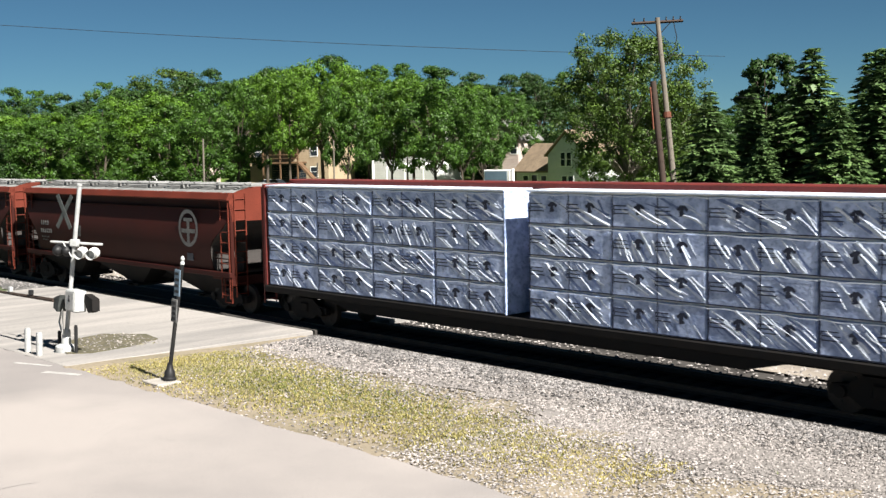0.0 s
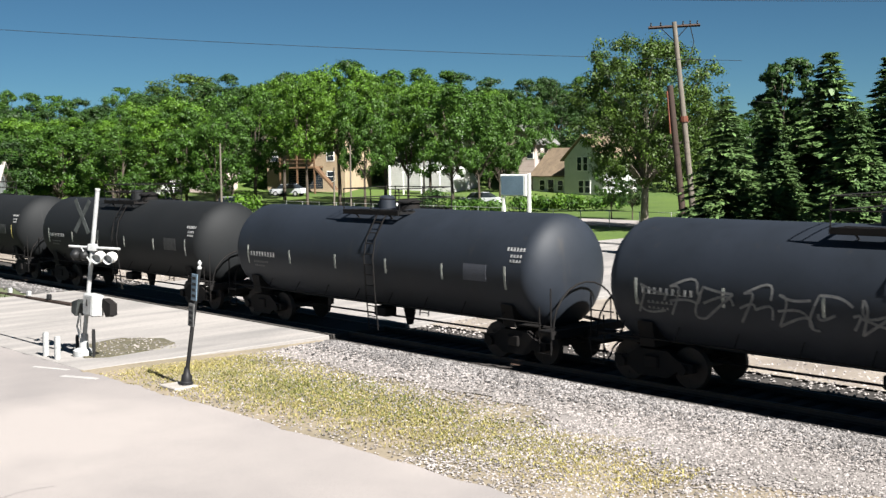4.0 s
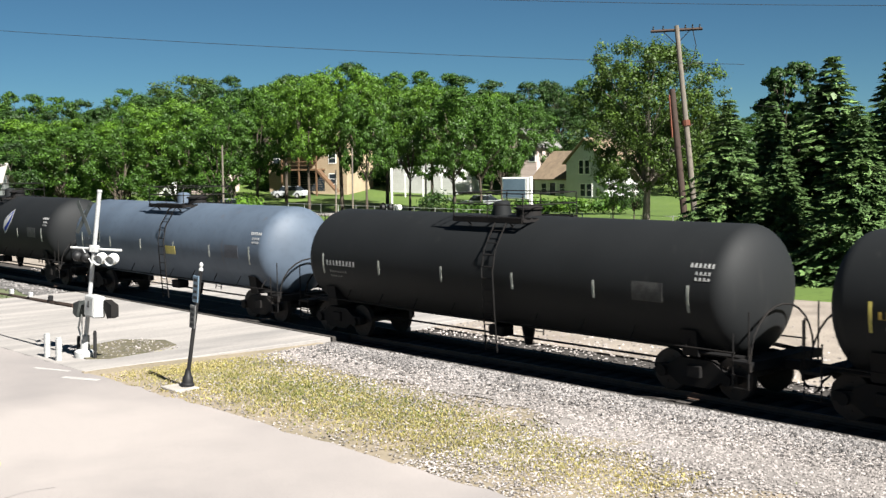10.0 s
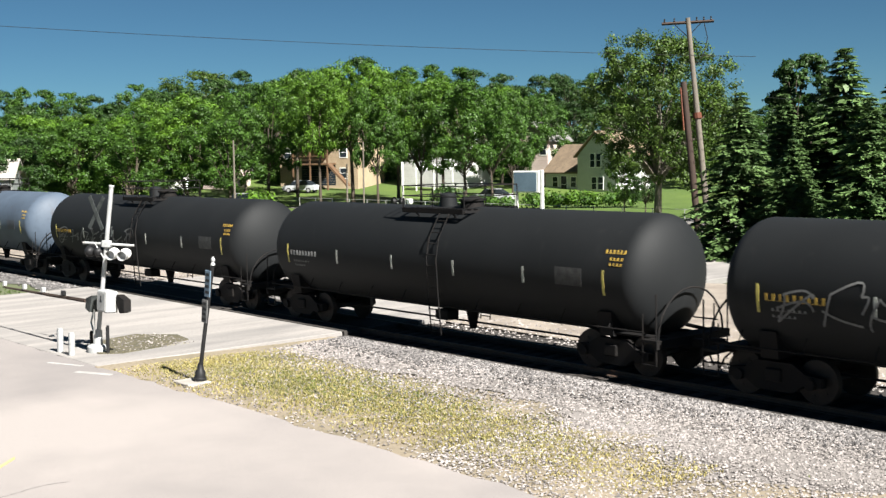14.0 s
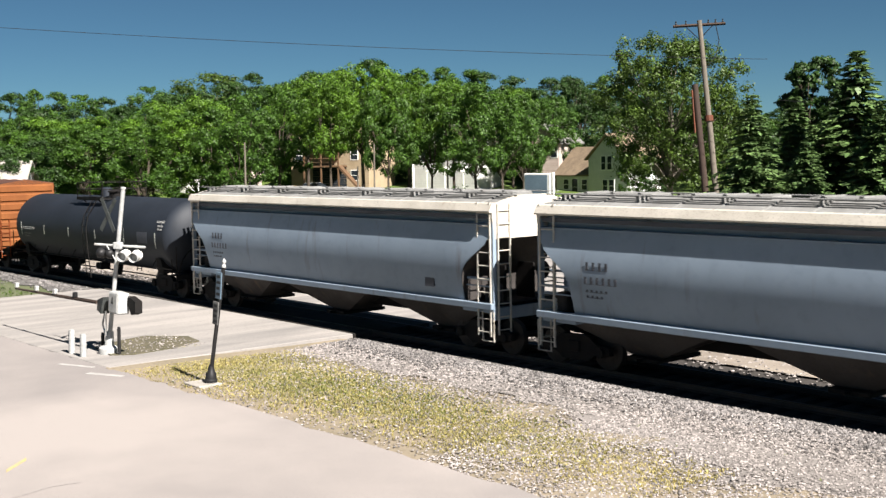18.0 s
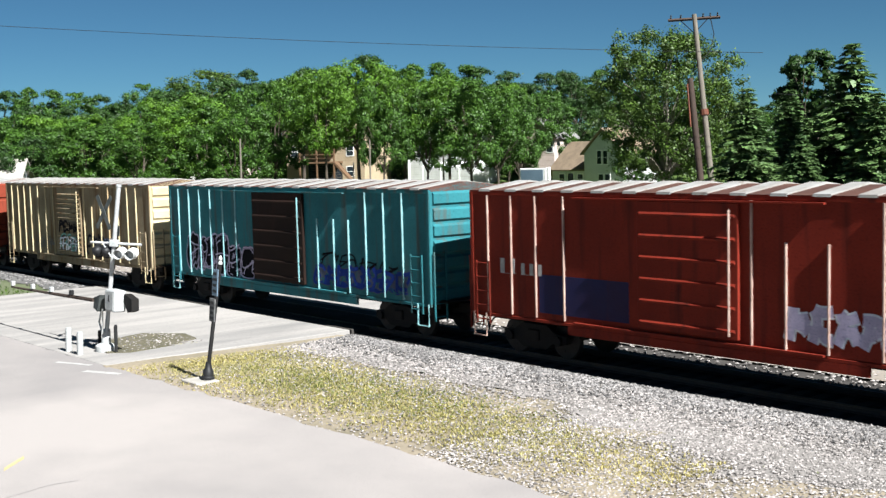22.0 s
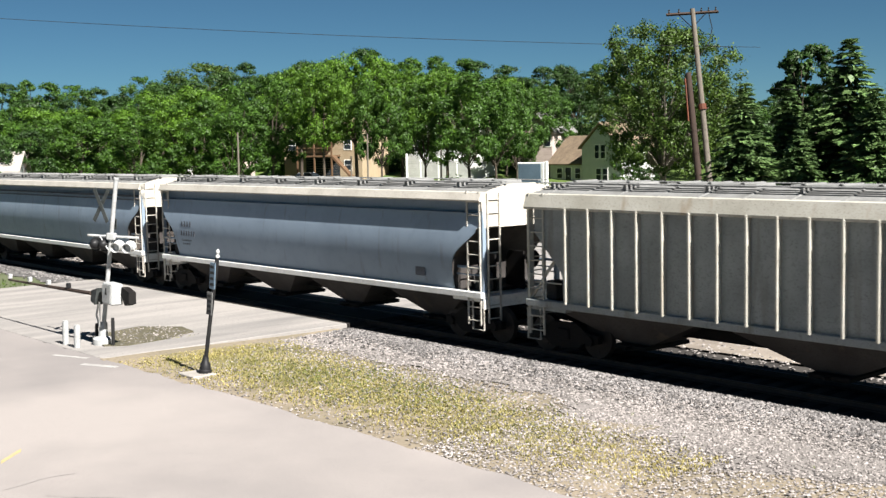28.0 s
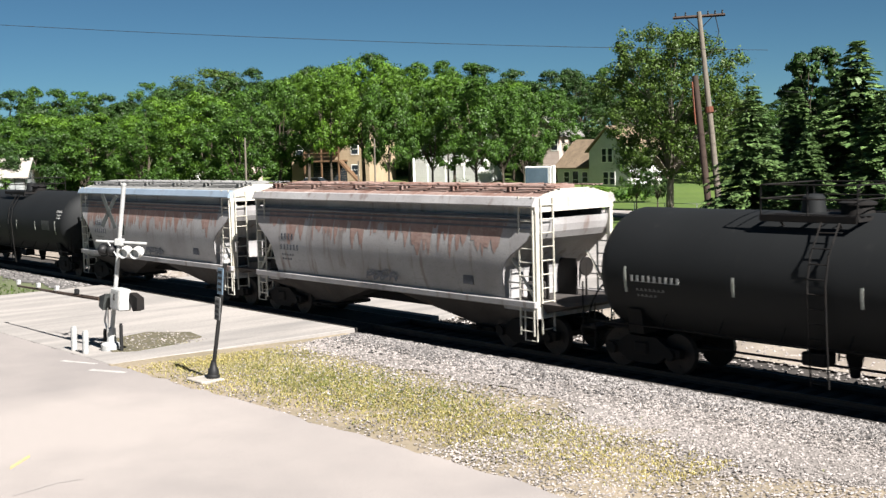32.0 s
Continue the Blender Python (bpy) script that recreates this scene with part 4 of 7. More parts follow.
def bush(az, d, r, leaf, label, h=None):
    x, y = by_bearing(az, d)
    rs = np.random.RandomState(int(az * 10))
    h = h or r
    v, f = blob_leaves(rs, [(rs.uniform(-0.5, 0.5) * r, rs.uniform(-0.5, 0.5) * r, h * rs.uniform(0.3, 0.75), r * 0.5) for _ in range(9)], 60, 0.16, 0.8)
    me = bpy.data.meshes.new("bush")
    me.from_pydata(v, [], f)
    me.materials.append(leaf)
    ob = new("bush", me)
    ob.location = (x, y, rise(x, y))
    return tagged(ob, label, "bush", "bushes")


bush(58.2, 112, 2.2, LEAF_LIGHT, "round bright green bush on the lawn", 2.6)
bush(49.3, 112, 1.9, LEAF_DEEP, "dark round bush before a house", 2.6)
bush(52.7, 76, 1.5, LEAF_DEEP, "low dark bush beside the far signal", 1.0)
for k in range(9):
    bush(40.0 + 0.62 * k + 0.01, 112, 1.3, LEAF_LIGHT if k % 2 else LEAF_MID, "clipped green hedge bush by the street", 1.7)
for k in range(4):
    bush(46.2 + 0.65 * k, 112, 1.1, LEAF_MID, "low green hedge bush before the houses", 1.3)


# ---- houses beyond the far street ----
def house(label, x, y, w, d, h, ridge, walls, roof, along="y", turn=0, windows=(), z=None):
    """A gabled house; its front is towards -y. along: the ridge's way. windows: x, z, width, height on the front."""
    z = rise(x, y) if z is None else z
    ob = thing("house", label, "house", "houses beyond the street", (x, y, z), turn)
    part("wall", Shape().box(0, w, 0, d, -1, h, 0.02), walls, ob)
    over = 0.35
    if along == "y":
        part("gable", Shape().prism([(0.02, h), (w / 2, ridge), (w - 0.02, h)], "y", 0.02, d - 0.02), walls, ob)
        s = Shape().prism([(-over, h - 0.2), (w / 2, ridge + 0.05), (w + over, h - 0.2), (w + over, h - 0.05), (w / 2, ridge + 0.22), (-over, h - 0.05)], "y", -over, d + over)
    else:
        part("gable", Shape().prism([(0.02, h), (d / 2, ridge), (d - 0.02, h)], "x", 0.02, w - 0.02), walls, ob)
        s = Shape().prism([(-over, h - 0.2), (d / 2, ridge + 0.05), (d + over, h - 0.2), (d + over, h - 0.05), (d / 2, ridge + 0.22), (-over, h - 0.05)], "x", -over, w + over)
    part("roof", s, roof, ob)
    lines = Shape()
    k = 0.3
    while k < h:
        lines.box(-0.012, w + 0.012, -0.02, 0, k, k + 0.03)
        k += 0.3
    part("siding", lines, walls, ob)
    for wx, wz, ww, wh in windows:
        win = part("window", Shape().box(wx - 0.09, wx + ww + 0.09, -0.06, 0, wz - 0.09, wz + wh + 0.09), WHITE, ob)
        part("pane", Shape().box(wx, wx + ww, -0.075, -0.06, wz, wz + wh), PANE, win)
        part("glazing_bar", Shape().box(wx, wx + ww, -0.09, -0.075, wz + wh / 2 - 0.025, wz + wh / 2 + 0.025), WHITE, win)
    return ob


front = house("pale grey-green gabled house with a brown roof", -94.9, 80, 6.0, 6.2, 4.6, 7.3, SIDING, SHINGLE, "y", 0, [(2.1, 3.3, 0.62, 1.55), (3.05, 3.3, 0.62, 1.55), (2.3, 0.7, 0.7, 1.4), (3.3, 0.7, 0.7, 1.4)], 0.0)
house("low wing of the pale house under a brown roof", -100.7, 80.6, 5.7, 7, 2.7, 5.8, SIDING, SHINGLE, "x", 0, [(1.2, 0.9, 0.8, 1.2), (2.6, 0.2, 0.9, 2.0), (4.2, 0.9, 0.8, 1.2)], 0.0)
house("white house with a grey roof and a pale porch", -116.5, 70.5, 9.5, 7, 5.6, 7.9, SIDING, SHINGLE_GREY, "x", 18, [(1.5, 3.3, 0.8, 1.3), (3.8, 3.3, 0.8, 1.3), (6.5, 3.3, 0.8, 1.3)], 1.2)
house("pale pink house behind trees", -105.6, 80.5, 4.2, 7, 5.2, 7.4, SIDING_PINK, SHINGLE_GREY, "y", 20, [(1.2, 3.4, 0.8, 1.3), (3.2, 3.4, 0.8, 1.3)], 1.4)
apt = house("tan two-storey house with a timber deck and stairs", -127.5, 59.5, 11, 8, 6.3, 8.0, SIDING_TAN, SHINGLE, "x", 28, [(0.7, 3.6, 0.9, 1.2), (8.6, 3.6, 0.9, 1.2), (8.6, 1.0, 0.9, 1.2)], 1.4)
part("deck_floor", Shape().box(3.0, 8.0, -2.4, 0, 2.7, 2.9), SHADE_WOOD, apt, "timber deck")
for x in (3.1, 5.5, 7.9):
    part("deck_post", Shape().box(x - 0.09, x + 0.09, -2.35, -2.17, -1, 5.2), SHADE_WOOD, apt)
part("deck_rail", Shape().box(3.0, 8.0, -2.4, -2.32, 3.75, 3.85).box(3.0, 8.0, -2.4, -2.32, 3.3, 3.36), SHADE_WOOD, apt)
part("deck_roof", Shape().box(2.8, 8.2, -2.7, 0, 5.2, 5.36), SHINGLE, apt)
# A flat dark sheet stands in for the shade in the opening.
part("recess", Shape().box(3.1, 7.9, -0.02, 0, 0.1, 2.6), PANE, apt, "dark sheet for the shaded opening under the deck")
part("stair", Shape().prism([(8.0, 2.9), (10.8, 0.0), (10.5, 0.0), (8.0, 2.55)], "y", -2.4, -1.4), SHADE_WOOD, apt)
for x, y, w, turn in ((-137, 44.5, 6.5, 30), (-133, 50.5, 5.0, 30)):
    house("low white house behind trees", x, y, w, 5, 2.2, 3.6, SIDING_PINK if w < 6 else WHITE, SHINGLE_GREY, "x", turn, [(1.0, 0.8, 1.0, 1.0), (3.2, 0.8, 1.0, 1.0)], 1.2)
house("white low building with a pale roof by the track", -110.2, 10.6, 7.5, 6, 4.0, 5.5, RIB_GREY, KERB, "x", 60, [(1.2, 1.6, 1.4, 1.0), (4.0, 1.6, 1.4, 1.0)], -0.1)
porch = thing("porch_awning", "pale awning over a porch", "awning", at=(-110.8, 69.2, 1.2), turn=18)
part("awning_sheet", Shape().prism([(0, 2.6), (-1.6, 2.1), (-1.6, 2.2), (0, 2.7)], "x", 0, 5.5), WHITE, porch)
for x in (0.15, 2.7, 5.3):
    part("awning_post", Shape().box(x - 0.06, x + 0.06, -1.58, -1.46, -0.5, 2.1), WHITE, porch)


# ---- the far side: second signal, sign board, poles, fences, cars ----
far_sig = thing("crossing_signal", "far crossing signal on a white mast, seen from behind", "signal", at=(-60.2, 25.6, -0.1))
part("mast", Shape().tube([(0, 0, 0), (0, 0, 4.95)], 0.07, 10), WHITE, far_sig, smooth=40)
part("side_mast", Shape().tube([(-0.42, -0.1, 0.3), (-0.42, -0.1, 2.3)], 0.05, 8), WHITE, far_sig, smooth=40)
part("base", Shape().lathe([(0, 0.22), (0.2, 0.2), (0.5, 0.13), (0.9, 0.09)], 12, "z").box(-0.65, -0.2, -0.3, 0.2, 0.0, 1.1, 0.03), WHITE, far_sig, smooth=30)
part("lamp_arm", Shape().tube([(-1.0, 0, 2.5), (1.0, 0, 2.5)], 0.04, 8), WHITE, far_sig)
for x in (-0.85, -0.05, 0.85):
    lamp = part("flasher_lamp", Shape().lathe([(-0.2, 0.16), (0, 0.2), (0.12, 0.12), (0.16, 0.02)], 16, "y"), BLACK if x < 0.5 else WHITE, far_sig, at=(x, -0.05, 2.35), smooth=40)
    part("lamp_backplate", Shape().disc((0, 0.0, 0), (0, 1, 0), 0.31 if x < 0.5 else 0.2, 0.02, 20), BLACK if x < 0.5 else WHITE, lamp)

board = thing("sign_board", "pale blue sign board on white posts, seen from behind", "sign board", at=(-52.2, 30.3, -0.1), turn=8)
part("panel", Shape().box(-2.05, 0.05, -0.12, 0.12, 2.85, 4.25, 0.04), WHITE, board, "white cabinet")
part("panel_face", Shape().box(-1.95, -0.18, -0.135, -0.12, 2.95, 4.15), SIGN_BLUE, board)
for x in (-1.85, 0.18):
    part("post", Shape().box(x - 0.09, x + 0.09, -0.09, 0.09, -0.3, 4.3 if x > 0 else 2.9, 0.015), WHITE, board)
for k, (x, y, h) in enumerate(((-55.9, 26.4, 1.9), (-52.6, 30.0, 1.7))):
    solo("wooden_post", Shape().box(-0.09, 0.09, -0.09, 0.09, -0.3, h, 0.02), WOOD_POLE, "weathered wooden post on the lawn", "post", "lawn posts", at=(x, y, -0.1))
for x, y in ((-62.2, 24.9), (-59.3, 24.4), (-57.7, 24.9), (-56.4, 25.4)):
    solo("timber_beam", Shape().box(-0.75, 0.75, -0.1, 0.1, -0.1, 0.16, 0.02), WOOD_DARK, "dark timber beam lying on the lawn", "beam", "beams on the lawn", at=(x, y, -0.1))


def fence(label, x0, y0, x1, y1, n, h, mat, mesh_rails=2):
    """Posts with rails between them and thin wires."""
    ob = thing("fence", label, "fence", "fences")
    for k in range(n):
        u = k / (n - 1)
        x, y = x0 + (x1 - x0) * u, y0 + (y1 - y0) * u
        part("fence_post", Shape().tube([(x, y, -0.3), (x, y, h)], 0.035, 6), mat, ob)
    for k in range(mesh_rails):
        z = h - 0.04 - k * (h - 0.2) / max(1, mesh_rails - 1)
        part("fence_rail", Shape().tube([(x0, y0, z), (x1, y1, z)], 0.02, 5), mat, ob)
    return ob


fence("grey wire fence before the far lawn", -100, 30.5, -62, 30.5, 16, 1.2, STEEL_DARK, 3)
fence("grey wire fence along the far street", -100, 44.0, -40, 44.0, 22, 1.1, ALU, 2)
fence("wire fence on the lawn", -72, 31.0, -56, 31.0, 8, 1.5, ALU, 4)
for x, y, h, r, label in ((-94.7, 33.3, 7.0, 0.11, "thin pale utility pole"), (-95.5, 46.7, 4.5, 0.1, "short wooden pole by the street"), (-88.7, 43.7, 6.6, 0.09, "thin pale pole beside the street"), (-88.5, 52.6, 5.4, 0.1, "pale pole before a house")):
    solo("pole", Shape().tube([(0, 0, -0.3), (0.1, 0, h)], r, 8, r * 0.75), WOOD_POLE, label, "pole", "thin poles", at=(x, y, -0.1), smooth=40)

pole = thing("utility_pole", "leaning grey wooden utility pole with a crossarm", "utility pole", at=(-39.6, 31.0, -0.1))
TOP = Vector((-1.55, 0.0, 12.75))
part("shaft", Shape().tube([(0, 0, -0.4), TOP * 0.5, TOP], 0.19, 12, 0.13), WOOD_POLE, pole, smooth=40)
cross = Vector((math.cos(radians(49)), math.sin(radians(49)), 0.04))
c = TOP + Vector((0, 0, -0.25))
part("crossarm", Shape().tube([c - cross * 1.45, c + cross * 1.45], 0.085, 4), WOOD_DARK, pole)
for k in (-1.3, -0.75, 0.5, 0.9, 1.3):
    part("insulator", Shape().lathe([(0, 0.03), (0.06, 0.06), (0.12, 0.03), (0.18, 0.05), (0.22, 0.02)], 8, "z", tuple(c + cross * k + Vector((0, 0, 0.06)))), BLACK, pole, smooth=40)
part("brace", Shape().tube([c - cross * 0.8, c - Vector((0, 0, 0.8))], 0.025, 5).tube([c + cross * 0.8, c - Vector((0, 0, 0.8))], 0.025, 5), STEEL_DARK, pole)
part("cable_loop", Shape().tube([c + cross * 0.9, c + cross * 1.1 + Vector((0, 0, -0.9)), c + cross * 0.9 + Vector((0, 0, -1.8)), c + cross * 0.35 + Vector((0, 0, -2.4))], 0.025, 5), BLACK, pole, smooth=40)
part("guard_band", Shape().tube([TOP * 0.56, TOP * 0.585], 0.24, 10), ORANGE_TAPE, pole, "orange band")
stub = thing("pole_stub", "dark cut-off pole standing beside the utility pole", "utility pole", at=(-40.0, 30.6, -0.1))
part("shaft", Shape().tube([(0, 0, -0.4), (-1.15, 0, 9.2)], 0.2, 12, 0.17), WOOD_DARK, stub, smooth=40)
part("marker_strip", Shape().tube([(-0.98, -0.2, 6.5), (-1.2, -0.2, 8.9)], 0.05, 5), ORANGE_TAPE, stub, "torn orange strip")


def wire(x0, y0, z0, x1, y1, z1, sag, r=0.012):
    pts = []
    for k in range(25):
        u = k / 24
        pts.append((x0 + (x1 - x0) * u, y0 + (y1 - y0) * u, z0 + (z1 - z0) * u - 4 * sag * u * (1 - u)))
    solo("overhead_wire", Shape().tube(pts, r, 4), BLACK, "thin dark overhead wire", "wire", "overhead wires")


wire(-62.0, -8.0, 12.6, -36.0, 30.0, 10.1, 0.3)
for k in range(3):
    wire(-66.0 + k, -12.0, 15.4 + 0.25 * k, -30.0 + k, 34.0, 12.8 + 0.2 * k, 0.5)
wire(-36.0, 31.0, 8.0, -22.0, 36.0, 7.3, 0.3)


def parked_car(x, y, turn, mat, label):
    ob = thing("parked_car", label, "car", "parked cars", (x, y, rise(x, y)), turn)
    part("body", Shape().prism([(-2.2, 0.35), (-2.25, 0.75), (-1.9, 0.9), (2.0, 0.95), (2.2, 0.7), (2.2, 0.35)], "y", -0.85, 0.85), mat, ob)
    part("cabin", Shape().prism([(-1.3, 0.9), (-0.75, 1.42), (0.9, 1.45), (1.75, 0.93)], "y", -0.74, 0.74), PANE, ob, "dark glazed cabin")
    part("roof", Shape().box(-0.72, 0.88, -0.72, 0.72, 1.42, 1.48, 0.02), mat, ob)
    for wx in (-1.35, 1.35):
        for wy in (-0.8, 0.8):
            wheel = part("wheel", Shape().disc((wx, wy, 0.32), (0, 1, 0), 0.32, 0.2, 16), RUBBER, ob, smooth=40)
            part("rim", Shape().disc((wx, wy * 1.13, 0.32), (0, 1, 0), 0.19, 0.03, 12), ALU, wheel)
    for wy in (-0.55, 0.55):
        part("headlight", Shape().box(-2.26, -2.2, wy - 0.18, wy + 0.18, 0.62, 0.75), ALU, ob)


parked_car(-119.6, 57.4, 28, CAR_WHITE, "white car parked before the tan house")
parked_car(-108.5, 42.5, 20, CAR_WHITE, "white car parked under trees")
parked_car(-112.0, 33.5, 10, CAR_DARK, "dark car parked under trees")
parked_car(-91.0, 62.5, 30, CAR_WHITE, "pale car parked by the hedge")
parked_car(-116.0, 38.0, 30, CAR_DARK, "dark car parked by the trees")


# ---- the train: running gear shared by all its cars ----
SPEED, WHEEL = 21.664, 0.483


def sideframe_shape():
    s = Shape()
    top = [(-1.15, 0.42), (-1.15, 0.62), (-0.75, 0.66), (-0.45, 0.86), (0.45, 0.86), (0.75, 0.66), (1.15, 0.62), (1.15, 0.42), (0.7, 0.4), (0.42, 0.22), (-0.42, 0.22), (-0.7, 0.4)]
    s.prism(top, "y", -0.09, 0.09)
    for x in (-0.89, 0.89):
        s.disc((x, 0, 0.483), (0, 1, 0), 0.13, 0.34, 12)
    return s


def wheelset_shape():
    s = Shape().tube([(0, -1.1, 0), (0, 1.1, 0)], 0.08, 10)
    for side in (-1, 1):
        y = side * 0.75
        s.lathe([(y - 0.07, 0.2), (y - 0.07, 0.44), (y - 0.065, WHEEL if side < 0 else 0.51), (y + 0.065, 0.51 if side < 0 else WHEEL), (y + 0.07, 0.44), (y + 0.07, 0.2)], 24, "y")
        for k in range(6):
            a = k * math.pi / 3
            s.box(math.cos(a) * 0.3 - 0.03, math.cos(a) * 0.3 + 0.03, y - 0.085, y + 0.085, math.sin(a) * 0.3 - 0.03, math.sin(a) * 0.3 + 0.03)
    return s


GEAR = {
    "sideframe": sideframe_shape().mesh("sideframe", STEEL_DARK, 30),
    "wheelset": wheelset_shape().mesh("wheelset", WHEEL_STEEL, 30),
    "bolster": Shape().box(-0.2, 0.2, -1.15, 1.15, 0.42, 0.72, 0.03).box(-0.3, 0.3, -0.3, 0.3, 0.72, 0.86, 0.03).mesh("truck", STEEL_DARK),
    "spring": Shape().tube([(-0.12, 0, 0.26), (-0.12, 0, 0.5)], 0.06, 8).tube([(0.12, 0, 0.26), (0.12, 0, 0.5)], 0.06, 8).tube([(0, 0, 0.26), (0, 0, 0.5)], 0.06, 8).mesh("spring", STEEL_DARK, 40),
    "coupler": Shape().box(-0.6, 0.1, -0.09, 0.09, 0.72, 0.92, 0.02).box(0.05, 0.36, -0.17, 0.13, 0.68, 0.98, 0.04).box(0.3, 0.42, -0.02, 0.15, 0.7, 0.96, 0.03).mesh("coupler", STEEL_DARK),
    "hose": Shape().tube([(0, 0.35, 0.8), (0.2, 0.36, 0.62), (0.36, 0.3, 0.38), (0.5, 0.2, 0.3)], 0.025, 6).mesh("brake_hose", BLACK, 40),
}
TURNING, CARS, DECKS = [], [], {}


def running_gear(car, half, truck_at):
    """Two trucks with their wheelsets, the couplers and the brake hoses."""
    for side in (-1, 1):
        truck = part("truck", GEAR["bolster"], None, car, at=(side * truck_at, 0, 0))
        for y in (-1.0, 1.0):
            part("sideframe", GEAR["sideframe"], None, truck, at=(0, y, 0))
            part("spring", GEAR["spring"], None, truck, at=(0, y, 0))
        for x in (-0.89, 0.89):
            ob = part("wheelset", GEAR["wheelset"], None, truck, at=(x, 0, WHEEL))
            TURNING.append((ob, car, x))
        part("coupler", GEAR["coupler"], None, car, at=pose(side * (half - 0.25), 0, 0, 0, 0, 0 if side > 0 else 180))
        part("brake_hose", GEAR["hose"], None, car, at=pose(side * (half - 0.7), 0, 0, 0, 0, 0 if side > 0 else 180))


def new_car(name, label, category, left, right, group=""):
    """An Empty on the rails; it stands at the car's middle at 23 s and runs with the train."""
    car = thing(name, label, category, group or "cars of the train")
    CARS.append((car, (left + right) / 2))
    return car, (right - left) / 2


def ladder_shape(x, y, z0, z1, width=0.42, step=0.3, along="x", r=0.018):
    s = Shape()
    ends = [(x - width / 2, y), (x + width / 2, y)] if along == "x" else [(x, y - width / 2), (x, y + width / 2)]
    for ex, ey in ends:
        s.box(ex - 0.02, ex + 0.02, ey - 0.02, ey + 0.02, z0, z1)
    z = z0 + 0.12
    while z < z1:
        s.tube([(*ends[0], z), (*ends[1], z)], r, 5)
        z += step
    return s


def wrapped(shape, r, zc):
    """Bends a flat shape, drawn on the plane y = 0 with heights from zc, round a tank's near side."""
    out = Shape()
    out.f = shape.f
    for x, y, z in shape.v:
        a = (z - zc) / r
        out.v.append((x, -(r - y) * math.cos(a), zc + (r - y) * math.sin(a)))
    return out


def plate(x0, x1, z0, z1, thick=0.008):
    """A thin plate in short steps of height, so that it bends well."""
    n = max(2, int((z1 - z0) / 0.07))
    v = [(x, y, z0 + (z1 - z0) * k / n) for k in range(n + 1) for x, y in ((x0, -thick), (x1, -thick), (x1, 0), (x0, 0))]
    f = [(4 * k + i, 4 * k + (i + 1) % 4, 4 * k + 4 + (i + 1) % 4, 4 * k + 4 + i) for k in range(n) for i in range(4)]
    return Shape().add(v, f + [(3, 2, 1, 0), (4 * n, 4 * n + 1, 4 * n + 2, 4 * n + 3)])


def tag(car, x0, x1, z0, z1, fill, edge, seed, y, letters=6, width=0.2, rim=0.1, curve=None):
    """Spray paint: letter-like strokes with a rim, which spell nothing."""
    rng = random.Random(seed)
    inner, outer, lift = Shape(), Shape(), 0.0
    step = (x1 - x0) / letters
    for i in range(letters):
        a, b = x0 + step * (i + 0.12), x0 + step * (i + 0.95)
        zz = z1 - rng.uniform(0, 0.25) * (z1 - z0)
        corners = [(a, z0), (a + rng.uniform(0, 0.2) * step, zz), (b, zz - rng.uniform(0, 0.2)), (b, z0 + rng.uniform(0, 0.2)), ((a + b) / 2, (z0 + zz) / 2), (a, (z0 + zz) / 2), (b, (z0 + zz) / 2)]
        strokes = [(0, 1), (1, 2), (rng.choice((0, 4, 6)), rng.choice((2, 3))), (5, rng.choice((3, 4, 6)))]
        for p, q in strokes:
            if p == q:
                continue
            (ax, az), (bx, bz) = corners[p], corners[q]
            bow = rng.uniform(-0.3, 0.3) * step
            pts = [(ax + (bx - ax) * k / 7 + bow * math.sin(k * math.pi / 7), az + (bz - az) * k / 7 + bow * math.sin(k * math.pi / 7)) for k in range(8)]
            lift += 0.00025
            if curve:
                for name, wide, depth, mat in (("painted_outline", width + rim, 0.003, edge), ("painted_stroke", width, 0.005 + 0.001 * letters, fill)):
                    stroke = Shape()
                    ribbon(stroke, pts, wide, y - depth - lift)
                    part(name, wrapped(stroke, *curve), mat, car)
                continue
            ribbon(outer, pts, width + rim, y - 0.003 - lift)
            ribbon(inner, pts, width, y - 0.005 - 0.001 * letters - lift)
    if not curve:
        part("painted_outline", outer, edge, car, "pale sprayed outline")
        part("painted_letters", inner, fill, car, "sprayed letter-like strokes")


